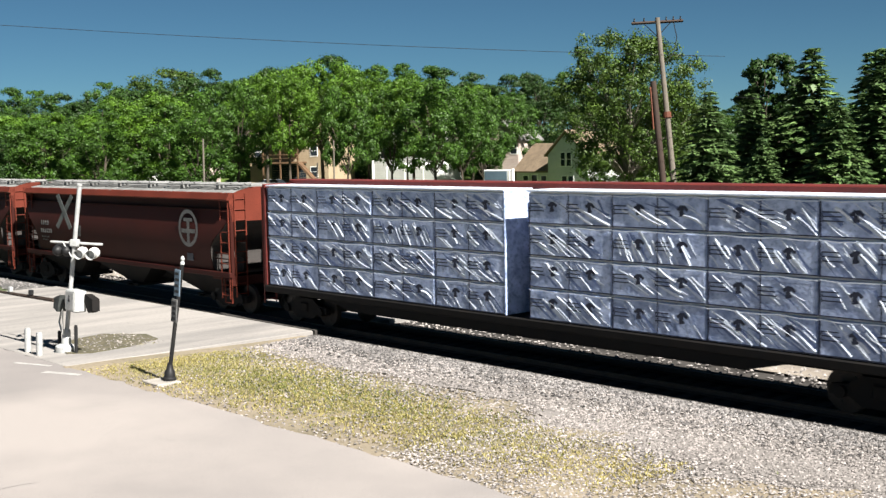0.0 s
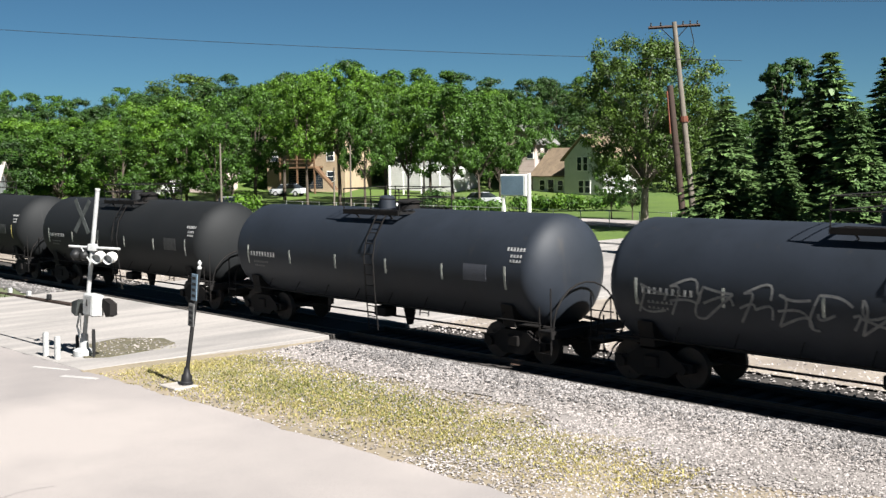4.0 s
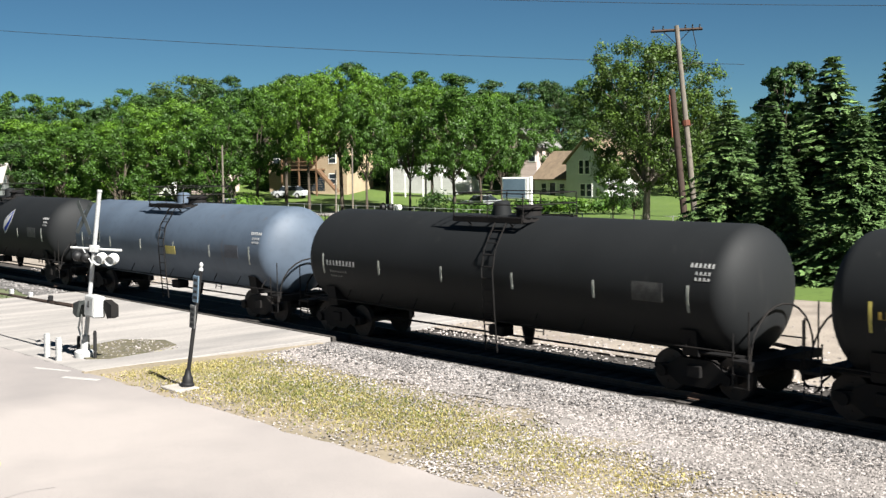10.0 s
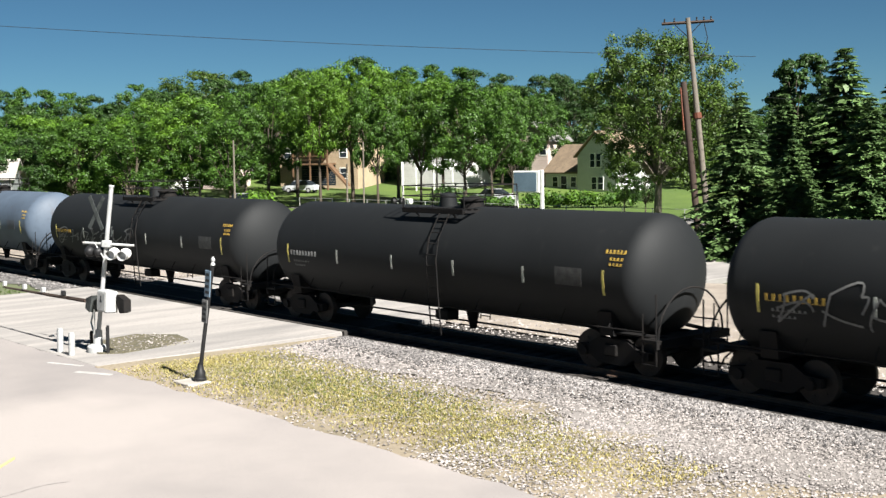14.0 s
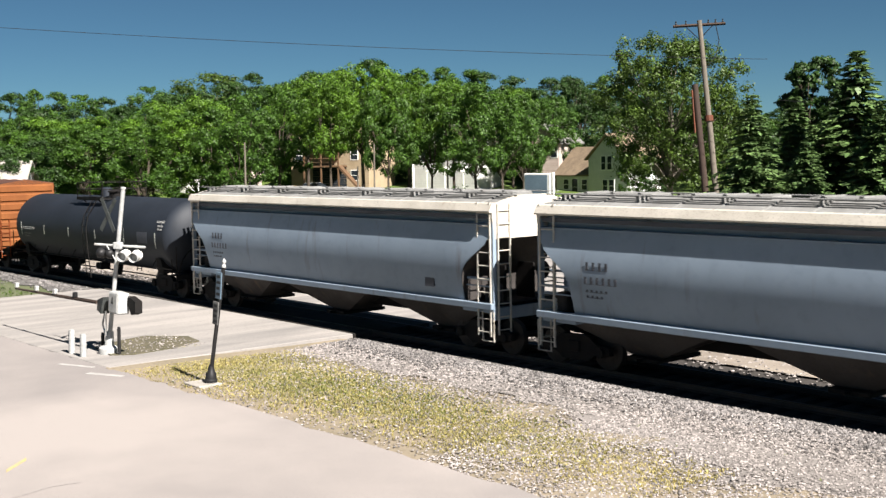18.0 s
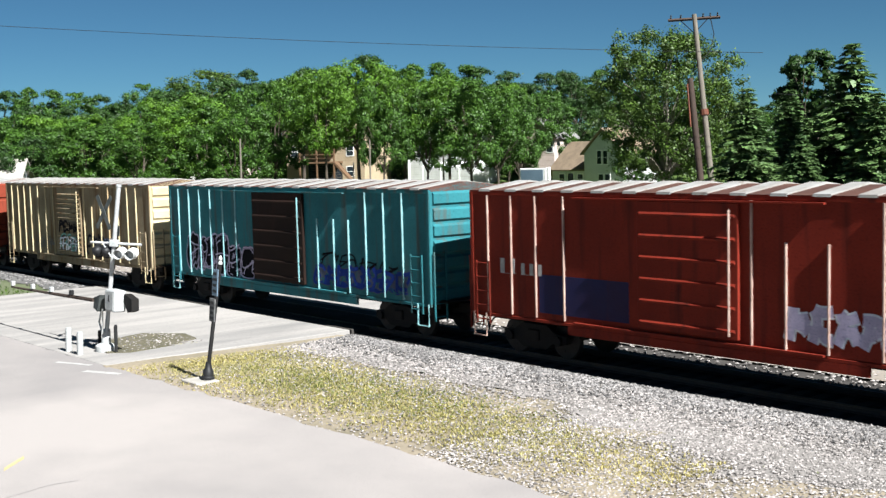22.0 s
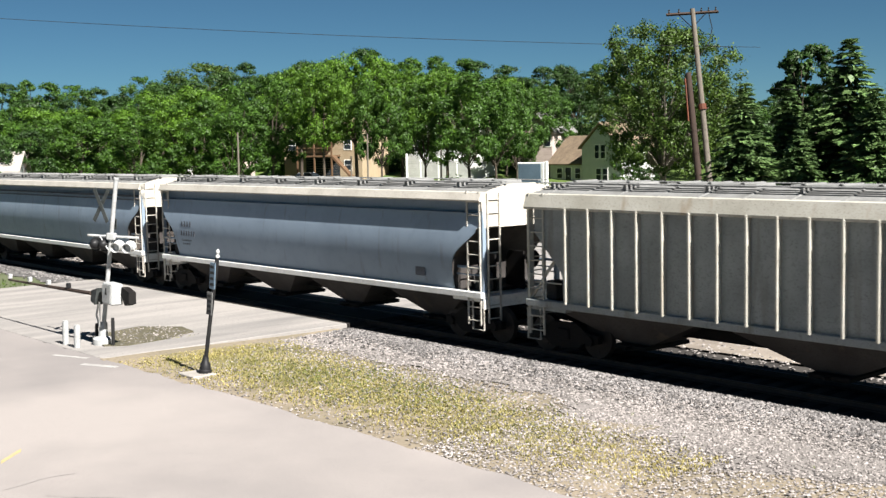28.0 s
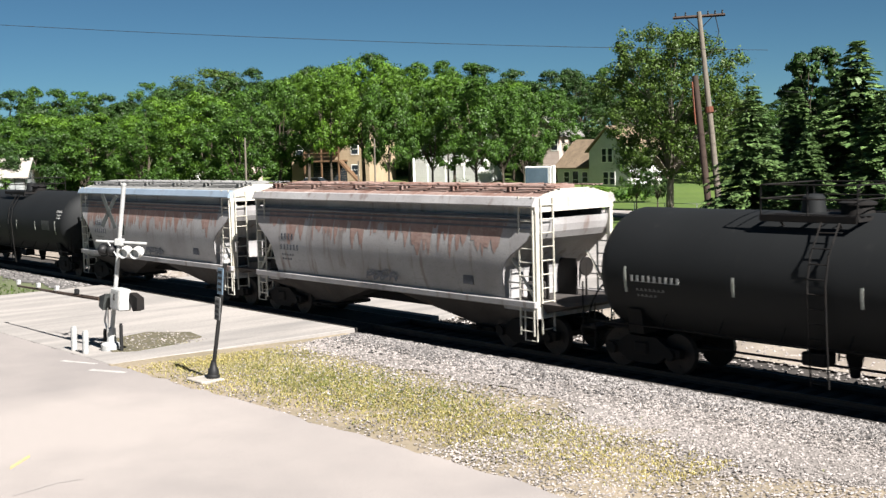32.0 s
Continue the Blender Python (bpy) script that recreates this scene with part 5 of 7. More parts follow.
def piece(car, x0, x1, z0, z1, fill, edge, low, seed, y, letters=6):
    """A large sprayed piece: bulging filled shapes with pale rims, a paler lower half and drips of line work."""
    rng = random.Random(seed)
    step = (x1 - x0) / letters
    for i in range(letters):
        cx, w = x0 + step * (i + 0.5), step * rng.uniform(0.5, 0.62)
        hi, lo = z1 - rng.uniform(0, 0.3) * (z1 - z0), z0 + rng.uniform(0, 0.08) * (z1 - z0)
        cz, h = (hi + lo) / 2, (hi - lo) / 2
        rows = []
        lean, knots = rng.uniform(-0.15, 0.15), [rng.uniform(0.72, 1.16) for _ in range(16)]
        for k in range(33):
            g = k * math.pi / 16
            n = (knots[int(k / 2) % 16] + knots[int((k + 1) / 2) % 16]) / 2
            c, s_ = math.cos(g), math.sin(g)
            sq = 1 / max(abs(c), abs(s_)) ** 0.75
            px, pz = w * c * sq * n, h * s_ * min(sq, 1.15) * min(n, 1.0)
            rows.append((px + lean * pz, pz))
        for name, mat, scale_, dy, label in (("painted_outline", edge, 1.0, 0.004, "pale sprayed rim"), ("painted_fill", fill, 0.91, 0.007, "sprayed fill")):
            fan = [(cx + p * scale_, y - dy - 0.0003 * i, cz + q * scale_) for p, q in rows[:-1]]
            part(name, Shape().add([(cx, y - dy - 0.0003 * i, cz)] + fan, [(0, k + 1, (k + 1) % 32 + 1) for k in range(32)]), mat, car, label)
        for m in range(4):
            ax, az = cx + rng.uniform(-0.7, 0.5) * w, cz + rng.uniform(-0.8, 0.6) * h
            bow = rng.uniform(-0.3, 0.3)
            length, turn = rng.uniform(0.3, 0.75) * w, rng.uniform(-0.9, 1.7)
            pts = [(ax + length * q / 6 * math.cos(turn) + bow * math.sin(q * 0.52) * 0.4, az + length * q / 6 * math.sin(turn) + bow * math.sin(q * 0.52) * 0.5) for q in range(7)]
            stroke = Shape()
            ribbon(stroke, pts, rng.uniform(0.03, 0.06), y - 0.0115 - 0.0003 * i - 0.0001 * m)
            part("painted_line", stroke, edge, car, "thin sprayed line")
        blobs_ = Shape()
        fan = [(cx + p * 0.85, y - 0.0095 - 0.0003 * i, cz + min(q * 0.85, h * (-0.42 + 0.2 * math.sin(p * 5 + i)))) for p, q in rows[:-1]]
        blobs_.add([(cx, y - 0.0095 - 0.0003 * i, cz - h * 0.5)] + fan, [(0, k + 1, (k + 1) % 32 + 1) for k in range(32)])
        part("painted_patch", blobs_, low, car, "paler sprayed patch")


def tank_car(left, right, paint=TANK_BLACK, label="black steel tank car with a top walkway", strips=REFLECT, ends=REFLECT, marks=LETTER,
             leaf=None, placard=None, band=None, wide=1.525, seed=0, sprayed=None, short=False, head_marks=None):
    """A tank on two trucks, with its saddles, platform, ladders, rails, strips and marks."""
    car, half = new_car("tank_car", label, "tank car", left, right)
    mid = (left + right) / 2
    r, zc = wide, 2.38
    a = half - 0.88
    bulge = 0.74
    prof = [(-a + bulge * (1 - math.cos(k * math.pi / 28)), max(0.02, r * math.sin(k * math.pi / 28))) for k in range(15)]
    body = Shape().lathe(prof + [(-x, q) for x, q in prof[::-1]], 48, "x", (0, 0, zc))
    part("tank", body, paint, car, smooth=25)
    for k in range(1, 7):
        x = -a + bulge + (2 * a - 2 * bulge) * k / 7
        part("weld_ring", Shape().lathe([(x - 0.03, r - 0.006), (x, r + 0.0025), (x + 0.03, r - 0.006)], 40, "x", (0, 0, zc)), paint, car, smooth=40)
    if band:
        s = Shape().lathe([(band[0] - mid, r), (band[0] - mid + 0.02, r + 0.03), (band[1] - mid - 0.02, r + 0.03), (band[1] - mid, r)], 48, "x", (0, 0, zc))
        part("jacket", s, TANK_GREY, car, "grey sheet jacket round the tank", smooth=30)
    for side in (-1, 1):
        x = side * (half - 2.3)
        part("saddle", Shape().prism([(-1.25, 0.95), (-1.35, 1.55), (-1.1, 1.42), (-0.6, 1.0), (0.6, 1.0), (1.1, 1.42), (1.35, 1.55), (1.25, 0.95)], "x", x - 0.22, x + 0.22), STEEL_DARK, car)
        e = side * (half - 0.62)
        lo, hi = sorted((x - side * 0.8, e))
        part("stub_sill", Shape().box(lo, hi, -0.25, 0.25, 0.68, 1.0, 0.03), STEEL_DARK, car)
        s = Shape().box(min(e, e - side * 0.5), max(e, e - side * 0.5), -1.4, 1.4, 0.94, 1.0)
        s.box(min(e, e - side * 0.06), max(e, e - side * 0.06), -1.42, 1.42, 0.8, 1.0)
        part("end_platform", s, STEEL_DARK, car)
        arch = [(e - side * 0.1, 1.25 * math.cos(k * math.pi / 12), 1.0 + 1.15 * math.sin(k * math.pi / 12)) for k in range(13)]
        s = Shape().tube(arch, 0.025, 6)
        for y in (-1.38, 1.38):
            s.tube([(e - side * 0.05, y, 0.4), (e - side * 0.05, y, 2.1)], 0.02, 6)
            s.tube([(e - side * 0.45, y, 0.4), (e - side * 0.45, y, 1.6)], 0.02, 6)
            for z in (0.42, 0.7):
                s.tube([(e - side * 0.05, y, z), (e - side * 0.45, y, z)], 0.018, 6)
        part("end_handrail", s, STEEL_DARK, car, "bent end handrail", smooth=40)
        for y in (-1, 1):
            part("head_brace", Shape().tube([(x, y * 1.2, 1.05), (e - side * 0.3, y * 0.9, 1.0), (e - side * 0.15, y * 0.3, 0.9)], 0.05, 6), STEEL_DARK, car)
    for y in (-1.42, 1.42):
        s = Shape().tube([(-half + 1.0, y, 1.18), (half - 1.0, y, 1.18)], 0.02, 6)
        k = -half + 1.6
        while k < half - 1.5:
            s.tube([(k, y, 1.18), (k, y * 0.86, 1.5)], 0.014, 5)
            k += 1.6
        part("side_handrail", s, STEEL_DARK, car, smooth=40)
    part("brake_rod", Shape().tube([(-half + 3.2, -0.35, 0.62), (half - 3.2, -0.35, 0.62)], 0.03, 6).box(-0.35, 0.25, -0.75, -0.3, 0.62, 0.92, 0.04), STEEL_DARK, car)
    part("outlet_valve", Shape().lathe([(0.35, 0.1), (0.55, 0.14), (0.86, 0.2), (0.95, 0.3)], 14, "z", (0.5, 0, 0)), STEEL_DARK, car, smooth=30)
    # the platform round the manway, on the top
    p = 1.15 if short else 1.35
    key = (p, r)
    if key not in DECKS:
        frame_bars = Shape()
        for x in (-p, p, 0):
            frame_bars.box(x - 0.03, x + 0.03, -1.05, 1.05, -0.13, -0.06)
        for y in (-1.05, 1.05):
            frame_bars.box(-p, p, y - 0.03, y + 0.03, -0.16, -0.02)
            for x in (-p * 0.6, p * 0.6):
                frame_bars.tube([(x, y * 0.98, -0.12), (x, y * 0.78, -0.3)], 0.025, 5)
        DECKS[key] = (frame_bars.mesh("platform", STEEL_DARK), Shape().box(-p, p, -0.04, 0.04, -0.06, -0.03).mesh("grating_bar", STEEL_DARK), Shape().tube([(0, 0, -0.05), (0, 0, 0.62)], 0.018, 5).mesh("rail_post", STEEL_DARK),
                      Shape().tube([(-p, 0, 0), (p, 0, 0)], 0.016, 5).mesh("rail_bar", STEEL_DARK), Shape().tube([(0, -1.03, 0), (0, 1.03, 0)], 0.016, 5).mesh("rail_bar", STEEL_DARK))
    base, grate, stand, long_bar, cross_bar = DECKS[key]
    deck = part("platform", base, None, car, "grated platform round the manway", (0, 0, zc + r))
    for k in range(9):
        y = -0.95 + 1.9 * k / 8
        if abs(y) > 0.34:
            part("grating_bar", grate, None, deck, at=(0, y, 0))
    for y in (-1.03, 1.03):
        for x in (-p, 0, p):
            part("rail_post", stand, None, deck, at=(x, y, 0))
        for z in (0.32, 0.62):
            part("rail_bar", long_bar, None, deck, at=(0, y, z))
    for x in (-p, p):
        for z in (0.32, 0.62):
            part("rail_bar", cross_bar, None, deck, at=(x, 0, z))
    part("manway", Shape().lathe([(zc + r - 0.1, 0.36), (zc + r + 0.16, 0.34), (zc + r + 0.17, 0.4), (zc + r + 0.22, 0.4), (zc + r + 0.28, 0.2), (zc + r + 0.3, 0.02)], 18, "z", (0.55, 0, 0)), STEEL_DARK, car, smooth=35)
    part("valve_housing", Shape().lathe([(zc + r - 0.1, 0.28), (zc + r + 0.32, 0.24), (zc + r + 0.37, 0.18), (zc + r + 0.39, 0.02)], 16, "z", (-0.5, 0, 0)), paint, car, smooth=35)
    for side in (-1, 1):
        s = Shape()
        for x in (0.36, 0.78) if side < 0 else (-0.78, -0.36):
            rail = [(x, side * 1.47, 0.35), (x, side * 1.57, 1.5), (x, side * 1.62, 2.5), (x, side * 1.5, 3.1), (x, side * 1.08, 3.75)]
            s.tube(rail, 0.022, 5)
        for k in range(11):
            z = 0.45 + 0.31 * k
            y = side * np.interp(z, [0.35, 1.5, 2.5, 3.1, 3.75], [1.47, 1.57, 1.62, 1.5, 1.08])
            s.tube([(0.36 if side < 0 else -0.78, y, z), (0.78 if side < 0 else -0.36, y, z)], 0.016, 5)
        part("ladder", s, STEEL_DARK, car, smooth=40)
    n = 6 if half > 8 else 4
    for k in range(n):
        x = -a + 1.3 + (2 * a - 2.6) * k / (n - 1)
        edge = k in (0, n - 1)
        s = plate(x - 0.035, x + 0.035, zc - (0.42 if edge else 0.3), zc + (0.2 if edge else 0.13))
        part("reflective_strip", wrapped(s, r, zc), ends if edge else strips, car)
    rows = ((9, 0.13, 0.15, -a + 1.45, zc - 0.14), (7, 0.1, 0.06, -a + 1.6, zc - 0.36), (5, 0.1, 0.055, -a + 1.6, zc - 0.5))
    for i, (m, w, h, x, z) in enumerate(rows):
        part("lettering", wrapped(bars(m, w, h, x, z, seed=seed + i), r, zc), marks if i == 0 else LETTER_DIM, car, "row of plain painted bars")
    for i, (m, w, h, x, z) in enumerate(((6, 0.1, 0.1, a - 1.32, zc + 0.62), (4, 0.1, 0.075, a - 1.15, zc + 0.45), (4, 0.1, 0.07, a - 1.15, zc + 0.32))):
        part("lettering", wrapped(bars(m, w, h, x, z, seed=seed + 9 + i, gap=0.15), r, zc), head_marks or marks, car, "plain painted bars by the head")
    part("stencil_panel", wrapped(plate(a - 2.9, a - 2.0, zc - 0.25, zc + 0.2, 0.006), r, zc), STENCIL if paint is TANK_BLACK else LETTER_DARK, car, "faded stencil panel")
    if leaf is not None:
        x, z = leaf[0] - mid, leaf[1]
        for k, (mat, w, h, dx) in enumerate(((LETTER, 0.86, 1.25, 0), (TAG_BLUE, 0.74, 1.1, 0), (LETTER, 0.46, 0.86, -0.1))):
            s = Shape()
            rows_ = []
            for j in range(13):
                u = j / 12
                half_w = w * (1 - abs(2 * u - 1) ** 1.7) * (0.46 if k else 0.5)
                cx = x + dx + 0.62 * (u - 0.5) * (1.25 if k == 2 else 0.9)
                rows_.append([(cx - half_w, -0.006 - 0.004 * k, z + h * (u - 0.5)), (cx + half_w, -0.006 - 0.004 * k, z + h * (u - 0.5))])
            s.sheet(rows_)
            part("emblem", wrapped(s, r, zc), mat, car, "blue and white leaf-shaped emblem")
    if placard is not None:
        x, z, w, h, mat = placard
        if w > 0.8:
            lozenge = Shape().sheet([[(x - mid + 0.2 * (u - 0.5) - w * (0.62 - abs(u - 0.5)), -0.034, z + h * (u - 0.5) * 1.25), (x - mid + 0.2 * (u - 0.5) + w * (0.62 - abs(u - 0.5)), -0.034, z + h * (u - 0.5) * 1.25)] for u in (0, 0.1, 0.2, 0.3, 0.4, 0.5, 0.6, 0.7, 0.8, 0.9, 1.0)])
            part("placard", wrapped(lozenge, r, zc), mat, car, "large white lozenge placard")
        else:
            part("placard", wrapped(plate(x - mid - w / 2, x - mid + w / 2, z - h / 2, z + h / 2, 0.012), r, zc), mat, car, "small coloured placard")
    if sprayed:
        tag(car, sprayed[0] - mid, sprayed[1] - mid, zc - 0.6, zc + 0.15, LETTER_DIM, LETTER_DARK if paint is not TANK_BLACK else TANK_BLACK, seed, 0, sprayed[2], 0.05, 0.02, (r, zc))
    running_gear(car, half, half - 2.3)
    return car


def hopper(left, right, side=HOPPER_GREY, eave=HOPPER_SUNLIT, roof=ROOF_GREY, label="grey curved-side covered hopper", stripes=None, marks=LETTER_DARK,
           emblem=None, sprayed=None, sill=None, ribs=0, rib_mat=None, belly=None, end_mat=None, outlets=3, seed=0, open_end=False, web=0.54, brow=1.605):
    """A covered hopper: curved or ribbed sides, sloped ends, hatches and walkways on the roof, outlets under the belly."""
    car, half = new_car("covered_hopper", label, "hopper car", left, right)
    a = half - 0.85
    top, low = 4.14, 1.42
    sill, end_mat, belly = sill or side, end_mat or eave, belly or BELLY_SHADED
    shut = top - 0.36 if ribs else top - web
    zs = [low + (shut - low) * k / 12 for k in range(13)]

    def reach(z):
        u = min(1, (z - low) / (shut - low))
        return 1.46 if ribs else 1.42 + 0.19 * math.sin(math.pi * u)

    def inset(z):
        u = min(1, (z - low) / (shut - low))
        if ribs:
            return 0.25 + 2.2 * max(0, 0.75 - u) if u > 0.3 else 1.24
        return 1.25 - 1.2 / (1 + math.exp(-(u - 0.62) * 11))

    for y in (-1, 1):
        rows = []
        for z in zs:
            e = a - inset(z)
            rows.append([(-e + 2 * e * k / 10, y * reach(z), z) for k in range(11)])
        inner = [[(x, yy - y * 0.04, z) for x, yy, z in row] for row in rows]
        part("side_sheet", Shape().sheet(rows).sheet(inner), side, car, smooth=35)
        # Added groove: its depth makes the dark shadow band below the eave.
        if not ribs:
            part("eave_web", Shape().box(-a + 0.1, a - 0.1, *sorted((y * 1.16, y * 1.2)), shut, top - 0.2).box(-a + 0.1, a - 0.1, *sorted((y * 1.2, y * 1.5)), shut - 0.02, shut), side, car, "groove added under the eave to deepen its shadow")
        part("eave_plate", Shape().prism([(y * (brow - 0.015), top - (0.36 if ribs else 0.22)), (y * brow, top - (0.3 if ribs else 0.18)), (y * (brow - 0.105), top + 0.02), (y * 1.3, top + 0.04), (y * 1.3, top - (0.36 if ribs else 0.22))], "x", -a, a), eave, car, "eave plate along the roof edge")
        part("side_sill", Shape().box(-a, a, min(y * 1.36, y * 1.57), max(y * 1.36, y * 1.57), low - 0.14, low + 0.04, 0.02), sill, car)
        for k in range(ribs):
            x = -a + 1.45 + (2 * a - 2.9) * k / (ribs - 1)
            part("side_post", Shape().box(x - 0.03, x + 0.03, min(y * 1.45, y * 1.63), max(y * 1.45, y * 1.63), low, top - 0.3, 0.008), rib_mat, car)
    # sloped ends and the upper end panels
    for d in (-1, 1):
        e = d * a
        s = Shape()
        rows = [[(d * (a - inset(z)), -reach(z) + 0.03, z), (d * (a - inset(z)), reach(z) - 0.03, z)] for z in zs]
        s.sheet(rows)
        # Closed ends take the darkened paint for the next car's shadow.
        part("end_slope", s, BELLY_SHADED if not open_end else side, car, "sloped end sheet")
        lo, hi = sorted((e, e - d * 0.1))
        outline = [(-1.5, top - 0.36), (-1.5, top - 0.02), (-0.6, top + 0.22), (0.6, top + 0.22), (1.5, top - 0.02), (1.5, top - 0.36), (1.4, 3.2), (-1.4, 3.2)]
        if open_end:
            outline = [(-1.5, top - 0.36), (-1.5, top - 0.02), (-0.6, top + 0.22), (0.6, top + 0.22), (1.5, top - 0.02), (1.5, top - 0.36)]
        part("end_panel", Shape().prism(outline, "x", lo, hi), end_mat, car)
        for y in (-1.42, 1.42):
            post = Shape()
            post.box(min(e, e - d * 0.12), max(e, e - d * 0.12), y - 0.06, y + 0.06, low - 0.2, 3.8)
            post.tube([(e, y, 1.35), (e - d * 1.5, y, 3.2)] if open_end else [(e - d * 0.1, y, 2.1), (e - d * 1.1, y, 2.1)], 0.04, 6)
            post.tube([(e - d * 0.15, y, 1.9), (e - d * 1.15, y, 1.9)], 0.02, 6)
            part("corner_post", post, end_mat if open_end else side, car)
        part("end_sill", Shape().box(min(e, e - d * 1.3), max(e, e - d * 1.3), -1.45, 1.45, low - 0.24, low - 0.16).box(min(e, e - d * 0.1), max(e, e - d * 0.1), -1.48, 1.48, low - 0.42, low - 0.1), sill, car)
        for y in (-0.55, 0.55):
            part("brake_bracket", Shape().box(min(e - d * 0.5, e - d * 1.2), max(e - d * 0.5, e - d * 1.2), y - 0.03, y + 0.03, low - 0.1, 2.4), STEEL_DARK, car)
        part("brake_cylinder", Shape().box(min(e - d * 0.35, e - d * 0.7), max(e - d * 0.35, e - d * 0.7), -1.2, -0.75, low, low + 0.5, 0.05), BELLY_SHADED, car)
        part("brake_wheel", Shape().tube([(e - d * 0.2, 0.6, low), (e - d * 0.2, 0.6, 2.3)], 0.03, 6).disc((e - d * 0.2, 0.6, 2.2), (1, 0, 0), 0.26, 0.04, 16), STEEL_DARK, car)
        for y in (-1.5, 1.5):
            part("ladder", ladder_shape(e - d * 0.35, y, 0.55, top + 0.05, 0.5, 0.36), end_mat, car)
        part("ladder", ladder_shape(e + d * 0.03, -1.1, 0.6, top, 0.44, 0.36, "y"), end_mat, car)
        for y in (-1.48, 1.48):
            part("step", Shape().tube([(e, y, low - 0.2), (e, y, 0.42), (e - d * 0.45, y, 0.42), (e - d * 0.45, y, low - 0.2)], 0.025, 6), end_mat, car)
    # roof
    outline = [(-1.5, top), (-0.45, top + 0.22), (0.45, top + 0.22), (1.5, top), (1.3, top - 0.05), (-1.3, top - 0.05)]
    part("roof", Shape().prism(outline, "x", -a + 0.05, a - 0.05), roof, car)
    n = int(2 * a / 1.15)
    for k in range(n):
        x = -a + 0.6 + (2 * a - 1.2) * k / (n - 1)
        part("roof_rib", Shape().add([(x - 0.03, -1.48, top + 0.01), (x + 0.03, -1.48, top + 0.01), (x + 0.03, -0.5, top + 0.24), (x - 0.03, -0.5, top + 0.24), (x - 0.03, -1.48, top - 0.02), (x + 0.03, -1.48, top - 0.02)], [(0, 1, 2, 3), (0, 3, 4), (1, 5, 2), (0, 4, 5, 1)]), roof, car)
    for y in (-0.78, 0.78):
        s = Shape()
        for j in range(3):
            yy = y - 0.16 + 0.16 * j
            s.box(-a - 0.1, a + 0.1, yy - 0.05, yy + 0.05, top + 0.27, top + 0.29)
        for k in range(0, n, 2):
            x = -a + 0.4 + (2 * a - 0.8) * k / (n - 1)
            s.box(x - 0.012, x + 0.012, y - 0.2, y + 0.2, top + 0.1, top + 0.27)
        part("running_board", s, roof, car, "grated walkway on the roof")
    for k in range(5):
        x = -a + 1.6 + (2 * a - 3.2) * k / 4
        s = Shape().box(x - 1.25, x + 1.25, -0.38, 0.38, top + 0.2, top + 0.3, 0.02)
        for q in (-0.9, 0, 0.9):
            s.box(x + q - 0.05, x + q + 0.05, -0.42, 0.42, top + 0.3, top + 0.33)
        part("hatch_cover", s, roof, car)
    # belly
    for k in range(outlets):
        x = -a + 2.9 + (2 * a - 5.8) * k / (outlets - 1)
        w = (2 * a - 5.8) / (outlets - 1) / 2 - 0.05
        s = Shape()
        base, mouth = [(x - w, -1.36), (x + w, -1.36), (x + w, 1.36), (x - w, 1.36)], [(x - 0.4, -0.6), (x + 0.4, -0.6), (x + 0.4, 0.6), (x - 0.4, 0.6)]
        v = [(p, q, low - 0.02) for p, q in base] + [(p, q, 0.45) for p, q in mouth]
        s.add(v, [(0, 1, 5, 4), (1, 2, 6, 5), (2, 3, 7, 6), (3, 0, 4, 7), (4, 5, 6, 7), (3, 2, 1, 0)])
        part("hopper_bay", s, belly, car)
        part("outlet_gate", Shape().box(x - 0.5, x + 0.5, -0.85, 0.85, 0.36, 0.47, 0.02).tube([(x, -1.05, 0.42), (x, 1.05, 0.42)], 0.04, 6), STEEL_DARK, car)
    part("centre_sill", Shape().box(-a, a, -0.16, 0.16, 0.72, 1.0), STEEL_DARK, car)
    if stripes:
        for z, h, mat in stripes:
            y = reach(z)
            part("painted_stripe", Shape().box(-a + 0.15, a - 0.15, -y - 0.03, -y - 0.012, z, z + h), mat, car)
    for i, (m, w, h, x, z) in enumerate(() if ribs else ((4, 0.16, 0.2, -a + 1.75, 2.6), (6, 0.15, 0.18, -a + 1.7, 2.26), (5, 0.12, 0.06, -a + 1.75, 2.06), (4, 0.12, 0.06, -a + 1.75, 1.92))):
        part("lettering", bars(m, w, h, x, z, -reach(z + h / 2) - 0.006, seed=seed + i), marks, car, "row of plain painted bars")
    part("data_panel", Shape().box(a - 2.8, a - 2.4, -reach(1.9) - 0.03, -reach(1.9), 1.75, 2.0), LETTER_DARK, car, "small dark data panel")
    if side is HOPPER_RUSTY:
        rng = random.Random(seed)
        for k in range(80):
            x, z1 = -a + 0.6 + (2 * a - 1.4) * (k + rng.random()) / 80, shut - 0.02
            z0 = z1 - rng.uniform(0.25, 1.15)
            w, n = rng.uniform(0.12, 0.5), 6
            rows = []
            for q in range(n + 1):
                z = z1 + (z0 - z1) * q / n
                half_w = w / 2 * (1 - (q / n) ** 2 * rng.uniform(0.7, 1.0))
                rows.append([(x - half_w, -reach(z) - 0.004 - 0.0002 * (k % 7), z), (x + half_w, -reach(z) - 0.004 - 0.0002 * (k % 7), z)])
            if abs(x) < a - 1.0:
                part("rust_run", Shape().sheet(rows), RUST_RUN, car)
